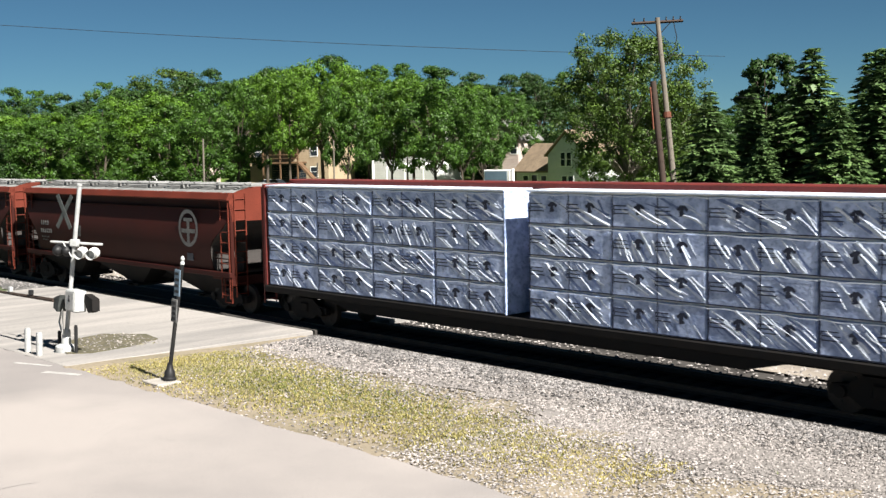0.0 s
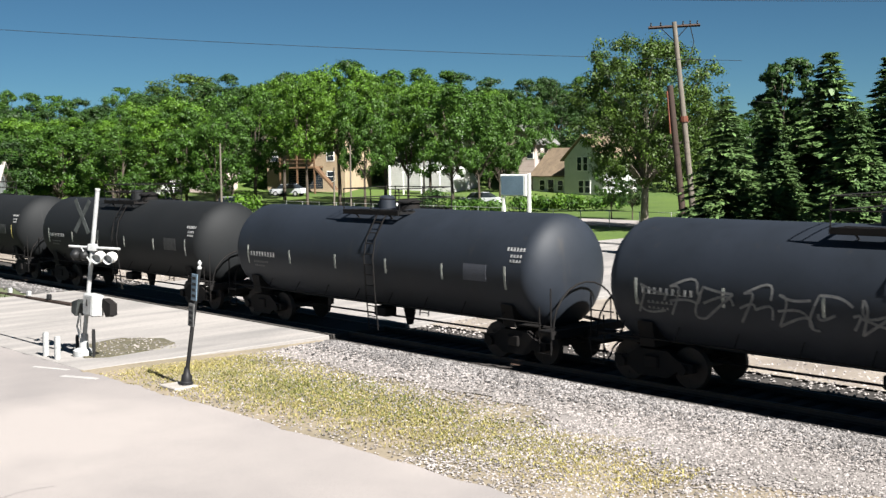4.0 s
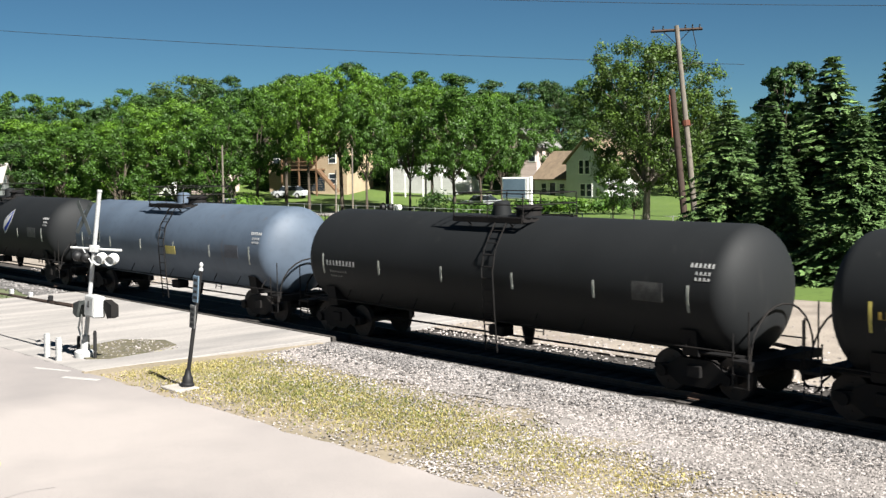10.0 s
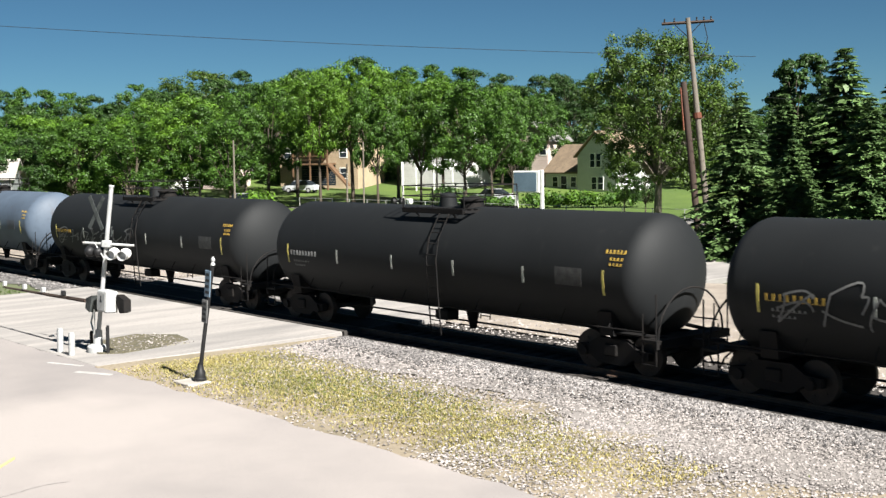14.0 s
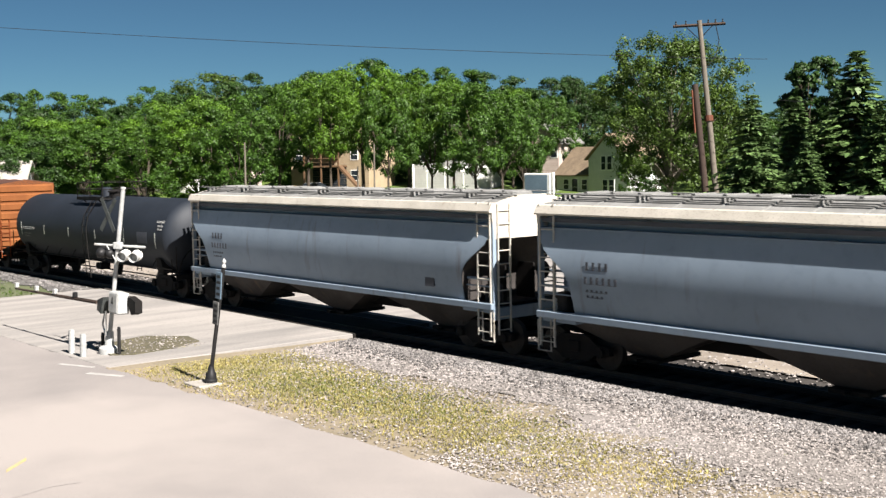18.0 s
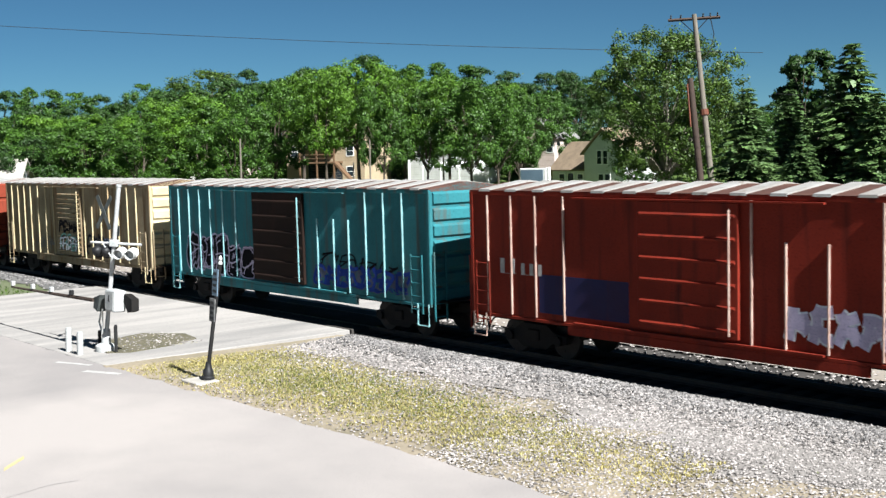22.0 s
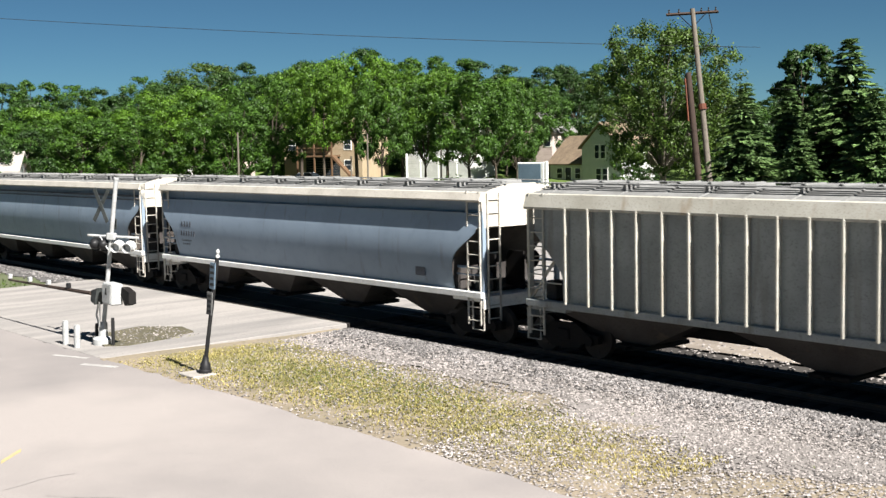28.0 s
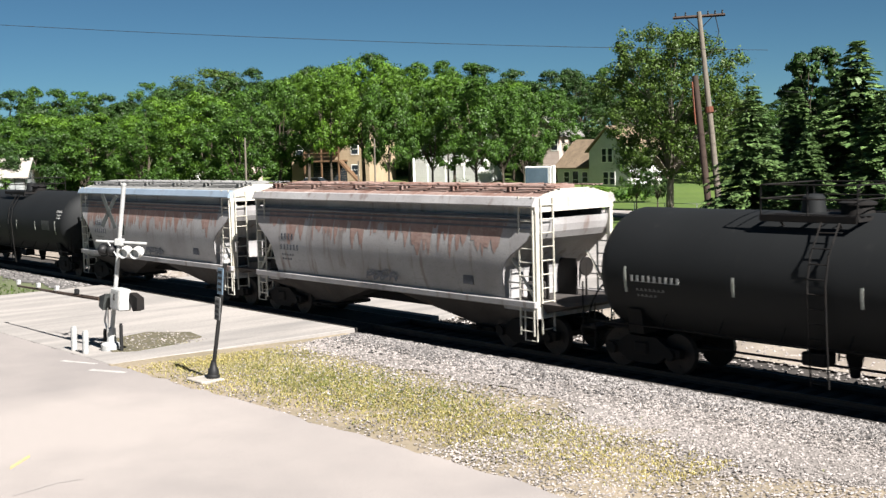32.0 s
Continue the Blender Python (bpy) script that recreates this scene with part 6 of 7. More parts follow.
    if emblem:
        for x, z, r in emblem:
            s, y = Shape(), -reach(z) - 0.03
            ring = [(x - a + r * math.cos(k * math.pi / 16), z + r * math.sin(k * math.pi / 16)) for k in range(33)]
            ribbon(s, ring, r * 0.22, y)
            ribbon(s, [(x - a, z - r), (x - a, z + r * 0.6)], r * 0.3, y)
            ribbon(s, [(x - a - r * 0.8, z - 0.1), (x - a + r * 0.8, z - 0.1)], r * 0.24, y)
            ribbon(s, [(x - a - r * 0.5, z + r * 0.5), (x - a + r * 0.5, z + r * 0.5)], r * 0.2, y)
            part("emblem", s, LETTER_DIM, car, "round pale emblem of plain shapes")
    if sprayed:
        for x0, x1, z0, z1, fill, edge, n, w in sprayed:
            tag(car, x0 - a, x1 - a, z0, z1, fill, edge, seed + n, -1.585 if not ribs else -1.49, n, w, w * 0.4)
    running_gear(car, half, half - 1.75)
    return car, a


def boxcar(left, right, body, label, door=(0, 2.9), door_mat=None, ribs=(), rib_mat=None, roof=GALVANISED, roof_base=ROOF_RUST, panels=True,
           end=None, marks=LETTER, tags=(), sill_drop=0.3, length=None, double=False, plug=False, seed=0, wall_marks=(), pieces=(), end_ribs=7, end_marks=()):
    """A boxcar: ribbed sides, a slatted door, a panelled roof, corrugated ends, ladders and sills."""
    car, half = new_car("boxcar", label, "boxcar", left, right)
    a = (length or 15.5) / 2
    low, top = 1.08, 4.36
    end, rib_mat, door_mat = end or body, rib_mat or body, door_mat or body
    s = Shape().box(-a + 0.05, a - 0.05, -1.47, 1.47, low, top, 0.02)
    part("body", s, body, car)
    part("underframe", Shape().box(-a + 0.3, a - 0.3, -0.9, 0.9, 0.85, low).box(-half + 0.5, half - 0.5, -0.2, 0.2, 0.7, 1.0), STEEL_DARK, car)
    for y in (-1, 1):
        part("top_chord", Shape().box(-a, a, *sorted((y * 1.46, y * 1.495)), top - 0.1, top + 0.03, 0.012), body if roof is not ROOF_RUST else ROOF_RUST, car)
        part("side_sill", Shape().box(-a, a, *sorted((y * 1.4, y * 1.49)), low - 0.08, low + 0.004, 0.01).box(-a + 3.6, a - 3.6, *sorted((y * 1.4, y * 1.49)), low - sill_drop, low - 0.08, 0.012), body, car)
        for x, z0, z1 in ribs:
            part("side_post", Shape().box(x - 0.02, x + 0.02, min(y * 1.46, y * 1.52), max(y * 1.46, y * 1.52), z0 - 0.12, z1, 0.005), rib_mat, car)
        for x in (-a + 0.06, a - 0.06):
            part("corner_post", Shape().box(x - 0.06, x + 0.06, *sorted((y * 1.47, y * 1.5)), low, top, 0.012), body, car)
        for c in ([door[0]] if not double else [door[0] - door[1] / 2, door[0] + door[1] / 2]):
            w = door[1] / 2 - 0.04
            panel = part("door", Shape().box(c - w, c + w, min(y * 1.47, y * 1.57), max(y * 1.47, y * 1.57), low + 0.12, top - 0.16, 0.015), door_mat, car)
            slats = 13 if not plug else 6
            for k in range(slats):
                z = low + 0.3 + (top - low - 0.75) * k / (slats - 1)
                part("door_slat", Shape().prism([(y * 1.57, z - 0.05), (y * 1.61, z), (y * 1.57, z + 0.05)], "x", c - w + 0.08, c + w - 0.08), door_mat, panel)
            part("lock_bar", Shape().tube([(c + w - 0.2, y * 1.63, low + 0.2), (c + w - 0.2, y * 1.63, top - 0.3)], 0.025, 6), rib_mat, panel)
        for z in (low + 0.03, top - 0.13):
            part("door_track", Shape().box(door[0] - door[1] * 1.2, door[0] + door[1] * 1.2, min(y * 1.46, y * 1.59), max(y * 1.46, y * 1.59), z - 0.02, z + 0.02), body, car)
        for x in (-a + 0.55, a - 0.55):
            part("ladder", ladder_shape(x, y * 1.56, 0.8, 2.5, 0.5, 0.38), body, car)
    # ends with horizontal corrugations
    for d in (-1, 1):
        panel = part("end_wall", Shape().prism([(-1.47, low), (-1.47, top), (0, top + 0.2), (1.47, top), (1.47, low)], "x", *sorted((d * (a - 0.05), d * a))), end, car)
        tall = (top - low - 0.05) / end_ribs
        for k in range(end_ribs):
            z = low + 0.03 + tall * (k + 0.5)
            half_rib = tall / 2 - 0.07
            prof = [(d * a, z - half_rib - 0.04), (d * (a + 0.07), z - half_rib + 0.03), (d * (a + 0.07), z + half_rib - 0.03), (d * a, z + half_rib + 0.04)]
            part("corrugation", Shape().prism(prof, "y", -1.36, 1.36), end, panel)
        part("ladder", ladder_shape(d * (a + 0.1), -1.2, 0.6, 2.6, 0.45, 0.38, "y"), body, car)
        part("end_walkway", Shape().box(*sorted((d * (a + 0.02), d * (a + 0.4))), -1.2, 1.2, 1.12, 1.16).tube([(d * (a + 0.1), 0.8, 1.2), (d * (a + 0.1), 0.8, 2.5)], 0.02, 6).disc((d * (a + 0.14), 0.8, 2.5), (1, 0, 0), 0.24, 0.04, 14), STEEL_DARK, car)
        part("step", Shape().tube([(d * (a - 0.1), -1.5, low), (d * (a - 0.1), -1.5, 0.45), (d * (a - 0.6), -1.5, 0.45), (d * (a - 0.6), -1.5, low)], 0.025, 6), rib_mat, car)
    part("roof", Shape().prism([(-1.5, top + 0.03), (0, top + 0.2), (1.5, top + 0.03), (1.4, top - 0.04), (-1.4, top - 0.04)], "x", -a, a), roof_base if panels else roof, car)
    n = int(2 * a / 1.02)
    for k in range(n if panels else 0):
        x = -a + 0.1 + (2 * a - 0.2) * (k + 0.5) / n
        w = a / n * 0.4
        part("roof_panel", Shape().add([(x - w, -1.5, top + 0.06), (x + w, -1.5, top + 0.06), (x + w, 0, top + 0.25), (x - w, 0, top + 0.25), (x + w, 1.5, top + 0.06), (x - w, 1.5, top + 0.06),
                                        (x - w, -1.51, top), (x + w, -1.51, top), (x - w, 1.51, top), (x + w, 1.51, top)], [(0, 1, 2, 3), (3, 2, 4, 5), (0, 6, 7, 1), (5, 4, 9, 8), (0, 3, 5, 8, 6), (1, 7, 9, 4, 2)]), roof, car)
    if not panels:
        for k in range(int(2 * a / 1.5) + 1):
            x = -a + 0.1 + (2 * a - 0.2) * k / int(2 * a / 1.5)
            part("roof_seam", Shape().prism([(-1.5, top + 0.04), (0, top + 0.24), (1.5, top + 0.04), (0, top + 0.18)], "x", x - 0.04, x + 0.04), roof, car)
    for i, (m, w, h, x, z) in enumerate(wall_marks):
        part("lettering", bars(m, w, h, x, z, -1.472, seed=seed + i), marks, car, "row of plain painted bars")
    for i, (m, w, h, across, z) in enumerate(end_marks):
        part("lettering", bars(m, w, h, across, z, -0.002, seed=seed + 20 + i), marks, car, "row of plain painted bars", pose(a + 0.07, 0, 0, 0, 0, 90))
    for i, (x0, x1, z0, z1, fill, edge, low_mat, n) in enumerate(pieces):
        piece(car, x0, x1, z0, z1, fill, edge, low_mat, seed + 50 + i, -1.614 if abs((x0 + x1) / 2 - door[0]) < door[1] / 2 else -1.474, n)
    for i, (x0, x1, z0, z1, fill, edge, n, w) in enumerate(tags):
        tag(car, x0, x1, z0, z1, fill, edge, seed + i, -1.616 if abs((x0 + x1) / 2 - door[0]) < door[1] / 2 and x1 - x0 < door[1] else -1.475, n, w, w * 0.45)
    running_gear(car, half, a - 2.0)
    return car


def gondola(left, right):
    car, half = new_car("gondola_car", "rust-brown open gondola loaded with pale gravel", "gondola car", left, right)
    a, low, top = 8.15, 0.78, 2.56
    for y in (-1, 1):
        lo, hi = sorted((y * 1.4, y * 1.47))
        part("side_wall", Shape().box(-a, a, lo, hi, low, top), GONDOLA, car)
        part("top_chord", Shape().box(-a, a, *sorted((y * 1.36, y * 1.56)), top, top + 0.11, 0.02), GONDOLA, car)
        part("side_sill", Shape().box(-a, a, *sorted((y * 1.38, y * 1.54)), low - 0.1, low + 0.08, 0.02), GONDOLA, car)
        for k in range(14):
            x = -a + 0.5 + (2 * a - 1.0) * k / 13
            part("side_post", Shape().prism([(x - 0.1, y * 1.46), (x - 0.06, y * 1.5), (x + 0.06, y * 1.5), (x + 0.1, y * 1.46)], "z", low, top), GONDOLA, car)
        for k in (1, 4, 6, 9, 10, 12):
            x = -a + 0.5 + (2 * a - 1.0) * k / 13 + 0.4
            part("reflective_strip", Shape().box(x - 0.05, x + 0.05, *sorted((y * 1.47, y * 1.485)), low + 0.5, low + 1.05), LETTER_DIM, car)
    for d in (-1, 1):
        part("end_wall", Shape().box(*sorted((d * a, d * (a - 0.07))), -1.42, 1.42, low, top).box(*sorted((d * (a + 0.07), d * (a - 0.1))), -1.5, 1.5, top, top + 0.11), GONDOLA, car)
        for z in (1.2, 1.65, 2.1):
            part("end_rib", Shape().box(*sorted((d * a, d * (a + 0.09))), -1.4, 1.4, z - 0.06, z + 0.06, 0.02), GONDOLA, car)
        part("ladder", ladder_shape(d * (a - 0.4), -1.6, 0.5, top, 0.45, 0.36), GONDOLA, car)
    part("floor_plate", Shape().box(-a, a, -1.4, 1.4, low - 0.06, low).box(-half + 0.5, half - 0.5, -0.2, 0.2, 0.55, low - 0.06), STEEL_DARK, car)
    rng = random.Random(5)
    rows = []
    for i in range(60):
        x = -a + 1.9 + (2 * a - 2.4) * i / 59
        fall = min(1, i / 5, (59 - i) / 4)
        rows.append([(x, -1.39 + 2.78 * j / 14, 1.5 + fall * 0.72 + 0.34 * fall * math.sin(math.pi * j / 14) + rng.uniform(-0.06, 0.06)) for j in range(15)])
    part("load", Shape().sheet(rows), LOAD, car, "heaped pale gravel load")
    part("load_bed", Shape().box(-a + 0.1, a - 0.1, -1.38, 1.38, low, 1.5), LOAD, car)
    s = Shape()
    for _ in range(1500):
        x, y = rng.uniform(-a + 2.2, a - 0.8), rng.uniform(-1.25, 1.25)
        z = 2.2 + 0.34 * math.sin(math.pi * (y + 1.39) / 2.78)
        p, q, r = rng.uniform(0.04, 0.12), rng.uniform(0.03, 0.08), rng.uniform(0.02, 0.055)
        k = rng.uniform(-0.03, 0.03)
        s.add([(x + p, y, z), (x - p, y + q * 0.3, z + k), (x + k, y + q, z + 0.02), (x, y - q, z), (x + 0.4 * p, y, z + r), (x, y, z - r)], [(0, 2, 4), (2, 1, 4), (1, 3, 4), (3, 0, 4), (2, 0, 5), (1, 2, 5), (3, 1, 5), (0, 3, 5)])
    tagged(part("stone_load", s, LOAD, car, "lumps of stone on the load"), kind="stuff")
    for i, (m, w, h, x, z) in enumerate(((4, 0.2, 0.28, -a + 1.15, 2.02), (4, 0.2, 0.28, -a + 1.15, 1.66))):
        part("lettering", bars(m, w, h, x, z, -1.475, seed=40 + i), LETTER, car, "row of plain painted bars")
    running_gear(car, half, a - 1.9)
    return car


def centerbeam(left, right):
    car, half = new_car("centerbeam_flatcar", "red centre-beam flatcar stacked with blue-grey wrapped lumber", "flatcar", left, right)
    a = half - 1.1
    part("deck", Shape().box(-a, a, -1.48, 1.48, 0.98, 1.2, 0.03).box(-half + 0.5, half - 0.5, -0.25, 0.25, 0.7, 0.98), STEEL_DARK, car)
    part("deep_sill", Shape().prism([(-a + 3.5, 0.98), (-a + 4.6, 0.72), (a - 4.6, 0.72), (a - 3.5, 0.98)], "y", -1.46, 1.46), STEEL_DARK, car)
    part("centre_beam", Shape().box(-a, a, -0.12, 0.12, 1.2, 4.42).box(-a, a, -0.38, 0.38, 4.44, 4.62, 0.03), CENTERBEAM, car)
    for d in (-1, 1):
        part("bulkhead", Shape().box(*sorted((d * a, d * (a - 0.16))), -1.45, 1.45, 1.2, 4.5, 0.02), CENTERBEAM, car)
        part("ladder", ladder_shape(d * (a + 0.05), -1.2, 0.6, 4.4, 0.45, 0.36, "y"), CENTERBEAM, car)
    part("centre_post", Shape().box(0.0, 0.5, -0.6, 0.6, 1.2, 4.42, 0.02), WHITE, car, "white post between the two stacks")
    rng = random.Random(3)
    for y in (-1, 1):
        for lo, hi in ((-a + 0.25, -0.35), (0.5, a - 0.25)):
            for level in range(4):
                z = 1.22 + 0.8 * level
                for k in range(4):
                    w = (hi - lo) / 4
                    x0 = lo + w * k + 0.015
                    x1 = lo + w * (k + 1) - 0.015
                    dy = rng.uniform(-0.012, 0.01)
                    pack = part("wrapped_lumber", Shape().box(x0, x1, *sorted((y * 0.14, y * (1.43 + dy))), z, z + 0.76, 0.035), WRAP, car, "")
                    if y < 0:
                        f = -(1.43 + dy)
                        for q in range(2):
                            cx = x0 + w * (0.3 + 0.45 * q)
                            s = Shape()
                            ribbon(s, [(cx - 0.13, z + 0.46), (cx - 0.03, z + 0.52), (cx + 0.05, z + 0.53), (cx + 0.15, z + 0.45)], 0.075, f - 0.0105)
                            ribbon(s, [(cx, z + 0.56), (cx - 0.02, z + 0.34)], 0.11, f - 0.011)
                            ribbon(s, [(cx - 0.07, z + 0.33), (cx + 0.07, z + 0.36)], 0.06, f - 0.0115)
                            part("printed_mark", s, WRAP_MARK, pack)
                            teeth = [(cx - 0.735, z + 0.3), (cx - 0.72, z + 0.3)]
                            for j in (2, 1, 0):
                                end, foot = cx - 0.36 + 0.04 * j, z + 0.5 - 0.09 * j
                                teeth += [(cx - 0.72, foot), (end, foot), (end, foot + 0.025), (cx - 0.72, foot + 0.025)]
                            s = Shape().prism(teeth + [(cx - 0.735, z + 0.525)], "y", f - 0.011, f)
                            part("printed_bars", s, WRAP_MARK, pack)
                        s = Shape()
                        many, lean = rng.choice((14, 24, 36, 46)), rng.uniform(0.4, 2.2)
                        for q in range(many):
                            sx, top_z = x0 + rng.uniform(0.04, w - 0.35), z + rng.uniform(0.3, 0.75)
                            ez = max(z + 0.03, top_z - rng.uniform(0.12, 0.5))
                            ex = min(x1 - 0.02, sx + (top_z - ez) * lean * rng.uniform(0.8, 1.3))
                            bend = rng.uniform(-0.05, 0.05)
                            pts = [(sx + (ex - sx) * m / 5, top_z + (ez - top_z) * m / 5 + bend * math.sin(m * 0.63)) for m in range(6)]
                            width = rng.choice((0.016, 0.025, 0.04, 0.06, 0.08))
                            # Three in four strips are white glints on raised folds, the rest painted shade.
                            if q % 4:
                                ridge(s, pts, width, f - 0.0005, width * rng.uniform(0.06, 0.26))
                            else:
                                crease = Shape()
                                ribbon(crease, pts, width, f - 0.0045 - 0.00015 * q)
                                part("wrap_crease", crease, WRAP_SHADE, pack, "darker blue shading of a wrap fold")
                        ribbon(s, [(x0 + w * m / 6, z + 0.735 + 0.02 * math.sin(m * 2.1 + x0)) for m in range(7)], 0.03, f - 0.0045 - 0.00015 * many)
                        part("wrap_fold", s, WRAP_WHITE, pack, "raised wrap fold in white, for its sun glint")
                        s = Shape().box(x0, x1, f - 0.008, f, z + 0.01, z + 0.035)
                        for sx in (x0 + 0.02, (x0 + x1) / 2):
                            s.box(sx, sx + 0.025, f - 0.008, f, z, z + 0.76)
                        part("strap", s, WRAP_MARK, pack)
                part("packing_strip", Shape().box(lo, hi, *sorted((y * 0.2, y * 1.35)), z + 0.76, z + 0.8), WHITE, car)
            part("top_sheet", Shape().box(lo - 0.02, hi + 0.02, *sorted((y * 0.14, y * 1.46)), 4.42, 4.47, 0.01), WRAP_WHITE, car, "white plastic top sheet")
    # White end sheets coloured blue-grey, so the gap's shade is in the colour.
    for x in (-0.36, a - 0.24):
        part("end_sheet", Shape().box(x, x + 0.03, -1.43, -0.14, 1.22, 4.42), WRAP, car, "plastic end sheet, blue-grey for shade")
    running_gear(car, half, a - 1.7)
    return car


# ---- the train, from its head to its tail; places are those at 23 s ----
centerbeam(464.9, 490.0)
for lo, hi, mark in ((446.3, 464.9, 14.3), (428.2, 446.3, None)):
    car, a = hopper(lo, hi, HOPPER_RED, HOPPER_RED_SUNLIT, ROOF_GREY, "red-brown covered hopper with a pale round emblem" if mark else "red-brown covered hopper with a wide pale lettered band", marks=LETTER_DIM, belly=STEEL_DARK, outlets=3, seed=int(lo),
                    emblem=[(mark, 2.9, 0.6)] if mark else None, end_mat=HOPPER_RED_SUNLIT)
    if not mark:
        for k in range(4):
            x = 2.0 + 1.0 * k
            part("wordmark", Shape().prism([(x + 0.08, 3.0), (x + 0.84, 3.0), (x + 0.9, 3.22), (x + 0.14, 3.22)], "y", -1.6, -1.57), LETTER, car, "pale slanted bar of a wordmark")
            part("wordmark", Shape().prism([(x, 2.72), (x + 0.78, 2.72), (x + 0.83, 2.92), (x + 0.05, 2.92)], "y", -1.612, -1.58), LETTER, car, "pale slanted bar of a wordmark")
        part("wordmark_line", Shape().box(1.7, 5.4, -1.625, -1.6, 2.54, 2.61), LETTER, car)
hopper(408.5, 428.2, HOPPER_PALE, label="pale grey covered hopper with grey stripes", stripes=[(3.74, 0.05, LETTER_DARK), (3.62, 0.08, LETTER_DARK)], seed=5, web=0.3, brow=1.5,
       sprayed=[(2.2, 5.2, 1.75, 2.3, TAG_BLACK, ROOF_RUST, 6, 0.05), (12.5, 15.4, 1.6, 2.15, TAG_BLACK, HOPPER_PALE, 5, 0.06)])
tank_car(392.1, 408.5, TANK_DARK, "dark grey tank car with a leaf emblem and spray marks", leaf=(403.7, 2.95), seed=11, sprayed=(394.2, 402.6, 9))
tank_car(375.3, 392.1, TANK_DARK, "dark grey tank car, rusty at its head", seed=12)
tank_car(358.7, 375.3, seed=13)
tank_car(340.3, 358.7, seed=14, ends=REFLECT_YELLOW)
tank_car(322.4, 340.3, label="black tank car with a leaf emblem", leaf=(334.2, 2.8), seed=15)
tank_car(304.4, 322.4, label="black tank car with a leaf emblem", leaf=(317.1, 3.0), seed=16)
for i, (lo, hi) in enumerate(((286.3, 304.4), (267.9, 286.3))):
    tank_car(lo, hi, seed=17 + i, label="black tank car with yellow end strips", ends=REFLECT_YELLOW, marks=LETTER_YELLOW if i else LETTER, head_marks=LETTER_YELLOW, sprayed=(lo + 3, lo + 9, 5), placard=(hi - 6.6, 2.05, 0.75, 0.28, REFLECT_YELLOW) if i else None)
tank_car(249.6, 267.9, seed=20)
tank_car(232.0, 249.6, TANK_GREY, "blue-grey tank car with a yellow placard", seed=21, placard=(241.9, 2.2, 0.75, 0.3, REFLECT_YELLOW), marks=LETTER_DARK, head_marks=LETTER)
tank_car(213.7, 232.0, seed=22, label="black tank car with a leaf emblem", leaf=(225.8, 2.8))
for i, (lo, hi) in enumerate(((196.2, 213.7), (178.4, 196.2), (160.3, 178.4), (141.3, 160.3))):
    tank_car(lo, hi, seed=23 + i, label="black tank car with yellow end strips", ends=REFLECT_YELLOW, marks=LETTER_YELLOW if i % 2 else LETTER, head_marks=LETTER_YELLOW, sprayed=(lo + 2.5, lo + 10, 7) if i in (1, 3) else None)
tank_car(123.9, 141.3, TANK_GREY, "blue-grey tank car with a top walkway", seed=28, ends=REFLECT_YELLOW, marks=LETTER_YELLOW)
for i, (lo, hi) in enumerate(((104.7, 123.5), (86.1, 104.7), (67.6, 86.1))):
    hopper(lo, hi, label="grey covered hopper with a sunlit cream eave band", seed=30 + i, stripes=[(3.74, 0.1, LETTER_DARK)] if i else None)
tank_car(48.9, 67.6, TANK_DARK, "slate-grey tank car with a top walkway", seed=33)

LONG, MIDDLE = (1.24, 4.26), (1.24, 3.4)
boxcar(31.5, 48.9, BOX_ORANGE, "rusty orange-brown boxcar with large blue and lilac spray paint", length=15.3, roof=ROOF_RUST, panels=False, seed=34, door=(0.4, 2.4), plug=True, end=END_ORANGE_SUNLIT,
       ribs=[(-7.0, *LONG), (-6.2, *LONG), (-5.2, *LONG), (-4.3, *LONG), (-3.3, *LONG), (-2.3, *LONG), (-1.3, *LONG), (2.2, *LONG), (3.0, *MIDDLE), (3.9, *MIDDLE), (4.9, *LONG), (5.6, *LONG), (6.5, *LONG)],
       pieces=[(-5.4, -0.7, 1.09, 2.6, TAG_SMOKE, TAG_LILAC, TAG_BLUE, 6), (-0.75, 1.0, 1.2, 2.4, TAG_BLUE, TAG_LILAC, CHROME_BLUE, 2), (1.3, 6.2, 1.1, 2.8, TAG_BLACK, TAG_WHITE, TAG_SMOKE, 4)],
       tags=[(-5.6, 6.2, 1.15, 2.6, TAG_WHITE, BOX_ORANGE, 18, 0.05), (-5.4, -0.8, 1.3, 2.5, TAG_BLUE, CHROME_BLUE, 6, 0.14), (1.3, 6.0, 1.2, 2.0, TAG_WHITE, TAG_BLACK, 6, 0.09), (6.6, 7.3, 1.3, 2.0, TAG_GREEN, BOX_ORANGE, 2, 0.16)], rib_mat=RIB_SUNLIT, marks=LETTER, wall_marks=[(3, 0.44, 0.46, -6.62, 3.0)])
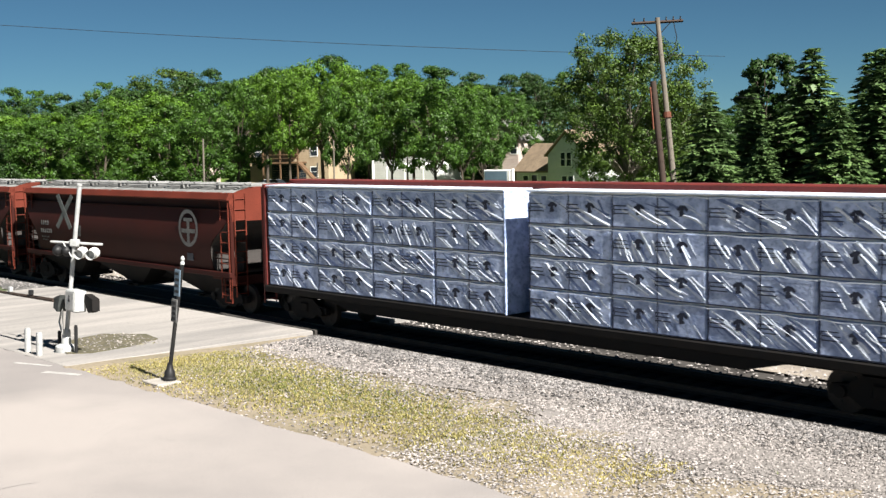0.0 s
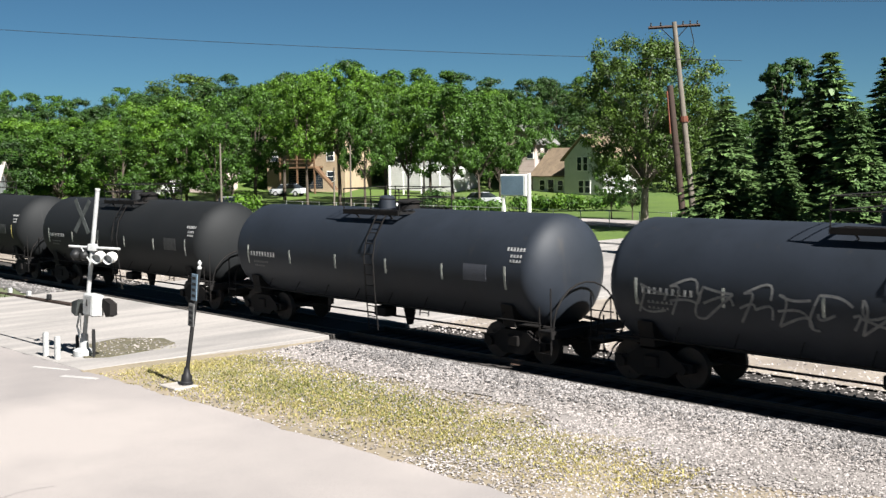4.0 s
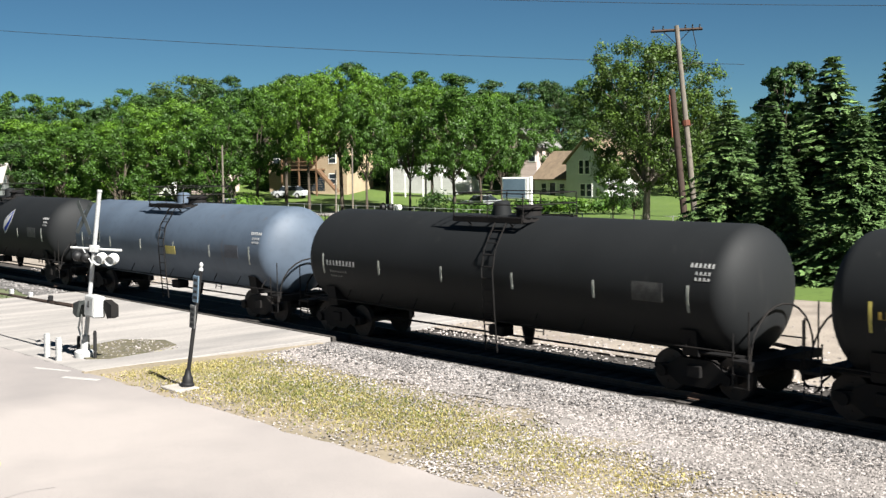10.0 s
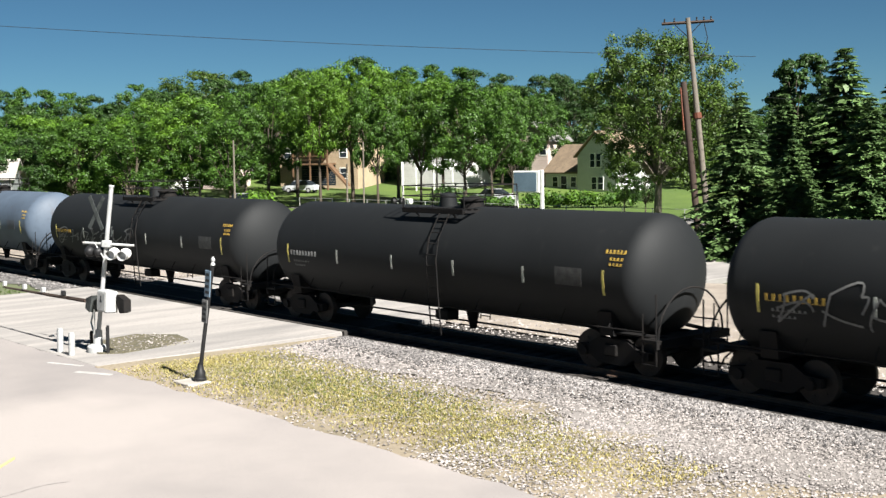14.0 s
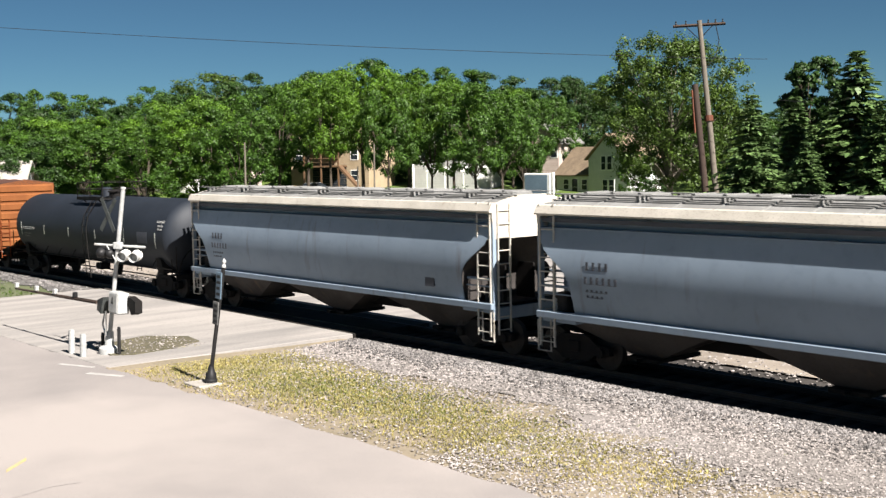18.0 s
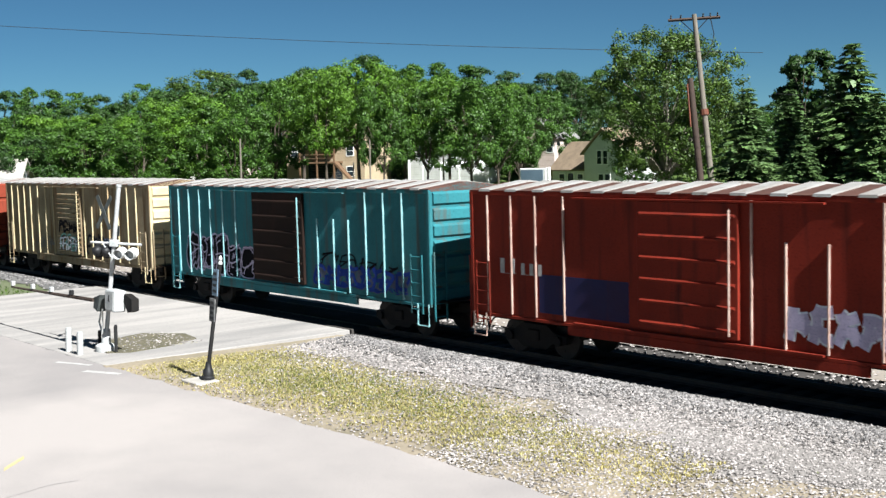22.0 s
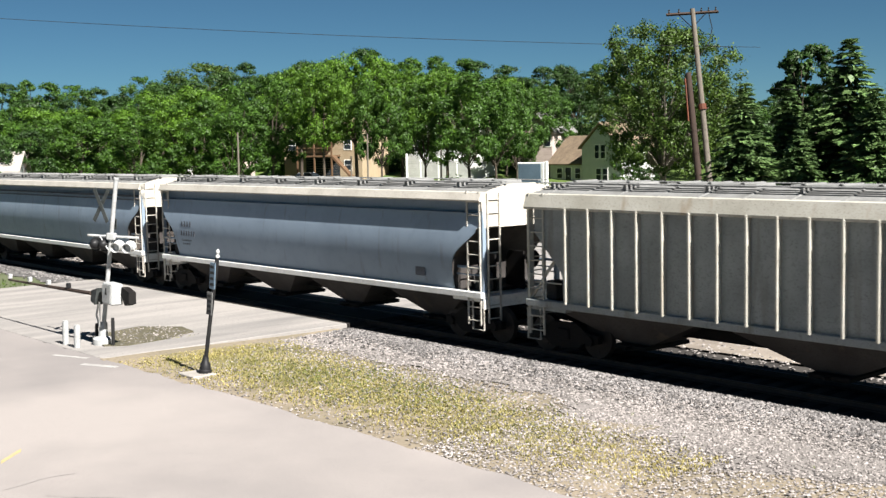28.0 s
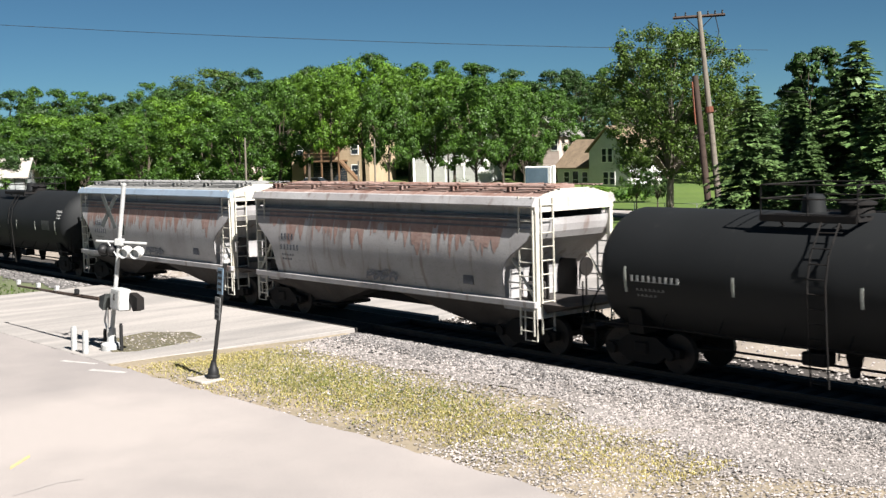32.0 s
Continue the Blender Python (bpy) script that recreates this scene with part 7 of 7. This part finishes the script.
boxcar(14.2, 31.5, BOX_BRICK, "brown boxcar with large blue spray paint", length=15.2, seed=35, door=(0.2, 2.8),
       ribs=[(-7.0, *LONG), (-6.2, *LONG), (-5.3, *LONG), (-4.4, *LONG), (-3.5, *LONG), (-2.6, *LONG), (1.9, *LONG), (2.8, *MIDDLE), (3.7, *MIDDLE), (4.6, *MIDDLE), (5.5, *LONG), (6.4, *LONG)],
       pieces=[(-5.0, -1.2, 1.05, 2.75, TAG_BLUE, TAG_WHITE, CHROME_BLUE, 3), (-1.3, 2.0, 1.05, 2.5, TAG_BLUE, TAG_WHITE, CHROME_BLUE, 3), (1.9, 5.2, 1.05, 2.5, TAG_BLUE, TAG_WHITE, CHROME_BLUE, 3)],
       tags=[(-4.6, 4.8, 1.1, 1.7, TAG_BLACK, CHROME_BLUE, 9, 0.05), (5.2, 7.0, 1.7, 2.4, TAG_WHITE, BOX_BRICK, 4, 0.05)], end=BOX_ORANGE, rib_mat=RIB_SUNLIT)
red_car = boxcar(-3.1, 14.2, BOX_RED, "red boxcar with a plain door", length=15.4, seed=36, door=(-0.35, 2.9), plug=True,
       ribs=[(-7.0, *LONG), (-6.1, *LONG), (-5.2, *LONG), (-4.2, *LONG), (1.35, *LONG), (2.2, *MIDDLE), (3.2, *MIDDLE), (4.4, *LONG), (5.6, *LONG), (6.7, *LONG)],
       tags=[(2.2, 5.0, 1.35, 2.1, TAG_LILAC, TAG_WHITE, 5, 0.2)], rib_mat=RIB_SUNLIT, wall_marks=[(2, 0.3, 0.4, -6.6, 2.2), (3, 0.24, 0.3, -5.8, 2.2)])
part("painted_patch", Shape().box(-5.1, -2.1, -1.476, -1.472, 1.26, 2.25), BLUE_DIM, red_car, "dark blue repainted panel low on the wall")
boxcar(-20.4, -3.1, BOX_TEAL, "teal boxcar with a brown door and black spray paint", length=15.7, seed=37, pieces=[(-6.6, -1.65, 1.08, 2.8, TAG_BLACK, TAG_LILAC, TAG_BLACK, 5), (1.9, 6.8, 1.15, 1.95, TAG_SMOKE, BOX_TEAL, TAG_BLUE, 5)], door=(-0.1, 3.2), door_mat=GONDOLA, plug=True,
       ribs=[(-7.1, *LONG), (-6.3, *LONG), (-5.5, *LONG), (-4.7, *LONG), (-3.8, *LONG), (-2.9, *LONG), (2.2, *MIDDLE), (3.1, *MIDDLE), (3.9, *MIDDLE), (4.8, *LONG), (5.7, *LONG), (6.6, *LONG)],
       tags=[(-6.4, -1.75, 1.3, 2.5, TAG_LILAC, TAG_BLACK, 5, 0.05), (2.0, 6.8, 1.3, 2.0, TAG_BLUE, TAG_SMOKE, 8, 0.12), (2.2, 6.4, 1.9, 2.25, TAG_BLACK, BOX_TEAL, 4, 0.05)], rib_mat=RIB_TEAL_SUNLIT)
boxcar(-37.8, -20.4, BOX_TAN, "dirty tan boxcar with a slatted door", length=15.6, seed=38, door=(0.0, 2.6), rib_mat=TRIM_SUNLIT,
       ribs=[(-7.0, *LONG), (-6.2, *LONG), (-5.4, *LONG), (-4.6, *LONG), (-3.7, *LONG), (-2.8, *LONG), (-1.9, *LONG), (1.5, *LONG), (2.3, *MIDDLE), (3.2, *MIDDLE), (4.0, *LONG), (4.9, *LONG), (5.8, *LONG), (6.6, *LONG)],
       tags=[(1.7, 3.3, 1.3, 2.3, TAG_BLACK, TAG_SMOKE, 3, 0.1), (-1.1, 1.1, 2.2, 2.7, TAG_BLACK, BOX_TAN, 4, 0.13), (-1.1, 1.1, 1.4, 2.05, TAG_WHITE, TAG_BLACK, 5, 0.06), (-0.9, 0.9, 1.5, 2.1, TAG_GREEN, TAG_SMOKE, 3, 0.07), (3.3, 4.2, 1.4, 2.1, TAG_SMOKE, CHROME_BLUE, 3, 0.12), (-4.2, -1.9, 1.3, 1.9, LETTER_DARK, BOX_TAN, 5, 0.05), (5.4, 6.4, 1.35, 2.0, RUST_RUN, BOX_TAN, 3, 0.07)], end=TRIM_SUNLIT)
boxcar(-58.0, -37.8, BOX_MAROON, "long maroon boxcar with a pale roof and low grey spray paint", length=18.5, seed=39, door=(-0.1, 2.45), double=True, plug=True, roof=GALVANISED, panels=False, end=END_RED_SUNLIT, end_ribs=4, end_marks=[(3, 0.2, 0.13, 0.1, 4.16), (3, 0.2, 0.13, 0.75, 4.16), (7, 0.12, 0.05, -0.3, 3.62), (7, 0.12, 0.05, -0.3, 3.7), (6, 0.12, 0.06, -0.2, 2.9), (6, 0.12, 0.06, -0.2, 3.0)],
       pieces=[(-8.6, -2.7, 1.1, 1.75, TAG_SMOKE, BOX_MAROON, TAG_BLACK, 9), (2.7, 8.9, 1.1, 2.1, TAG_BLACK, TAG_SMOKE, TAG_BLUE, 11), (-2.1, 2.3, 1.2, 2.2, TAG_BLACK, TAG_SMOKE, TAG_BLUE, 6)], rib_mat=RIB_SUNLIT,
       ribs=[(-8.6, *LONG), (-7.8, *LONG), (-6.9, *LONG), (-6.0, 1.24, 2.9), (-5.1, 1.24, 2.9), (-4.1, 1.24, 2.9), (2.7, *LONG), (3.4, 1.24, 2.9), (4.3, 1.24, 2.9), (5.2, *MIDDLE), (6.1, *LONG), (7.0, *LONG), (7.9, *LONG), (8.7, *LONG)],
       tags=[(-8.9, -2.6, 1.12, 2.1, LETTER, TAG_BLACK, 24, 0.035), (-8.0, -3.4, 1.15, 1.6, REFLECT_YELLOW, TAG_SMOKE, 11, 0.04), (-2.2, 0.0, 1.25, 2.2, CHROME_BLUE, TAG_BLACK, 8, 0.05), (0.1, 2.3, 1.25, 2.3, LETTER, TAG_BLACK, 9, 0.045), (2.7, 8.9, 1.12, 2.15, LETTER, TAG_BLACK, 26, 0.04), (3.0, 8.8, 1.15, 1.8, CHROME_BLUE, TAG_BLACK, 17, 0.05)], wall_marks=[(3, 0.3, 0.3, -8.0, 3.35), (6, 0.3, 0.3, -8.0, 2.85), (5, 0.14, 0.1, -8.0, 2.5)], marks=LETTER_DIM)
gondola(-75.6, -58.0)
tank_car(-95.0, -75.6, TANK_DARK, "slate-grey tank car with a top walkway", seed=41)
tank_car(-112.4, -95.0, TANK_DARK, "slate-grey tank car with a top walkway", seed=42)
hopper(-130.7, -112.4, RIB_GREY, RIB_CREAM, ROOF_GREY, "pale ribbed covered hopper with cream posts", ribs=19, rib_mat=RIB_CREAM, seed=43, end_mat=RIB_CREAM, open_end=True)
hopper(-150.9, -130.7, label="grey covered hopper with a pale sill", sill=WHITE, seed=44, outlets=4)
hopper(-171.9, -150.9, label="grey covered hopper with grey stripes", stripes=[(3.62, 0.08, LETTER_DARK), (3.48, 0.05, LETTER_DARK)], sill=WHITE, seed=45, outlets=4)
tank_car(-189.2, -171.9, seed=46, ends=REFLECT_YELLOW, placard=(-177.2, 2.2, 0.75, 0.3, REFLECT_YELLOW), label="black tank car with a yellow placard")
tank_car(-202.0, -189.2, seed=47, label="short black tank car with a grey band and a white diamond", band=(-197.3, -193.7), placard=(-193.1, 2.9, 0.82, 0.7, TAG_WHITE), short=True)
tank_car(-215.6, -202.0, seed=48, label="short black tank car with a top walkway", short=True)
for i, (lo, hi) in enumerate(((-231.1, -215.6), (-246.0, -231.1))):
    hopper(lo, hi, HOPPER_RUSTY, HOPPER_RUSTY if i == 0 else HOPPER_GREY, ROOF_PINK if i == 0 else ROOF_GREY, "rust-streaked grey covered hopper with dark stripes", stripes=[(3.62, 0.05, LETTER_DARK), (3.48, 0.05, LETTER_DARK), (3.34, 0.05, LETTER_DARK)], seed=49 + i, end_mat=RIB_CREAM, open_end=True, outlets=2,
           emblem=None, sprayed=[(6.5, 8.0, 1.6, 1.9, LETTER_DARK, LETTER_DIM, 4, 0.05)])
tank_car(-262.5, -246.0, seed=52)


# ---- what moves ----
def motions():
    """The whole train runs past at one speed; the wheels turn while their car is before the camera."""
    for car, middle in CARS:
        walk(car, [(t, pose(middle + SPEED * (t - 23), 0, 0)) for t in (0, 8, 16, 24, 32)])
    spots = {car: middle for car, middle in CARS}
    for ob, car, x in TURNING:
        enter, leave = 23 + (-85 - spots[car]) / SPEED, 23 + (-2 - spots[car]) / SPEED
        first, last = max(0, round(enter * FPS)), min(32 * FPS, round(leave * FPS))
        times = sorted({0, 32 * FPS, *range(first, last + 1)})
        rows = []
        for k in times:
            held = min(max(k, first), max(first, last)) - first
            rows.append((k / FPS, pose(x, 0, WHEEL) @ Matrix.Rotation((SPEED / WHEEL * held / FPS) % (2 * math.pi), 4, "Y")))
        walk(ob, rows)


motions()
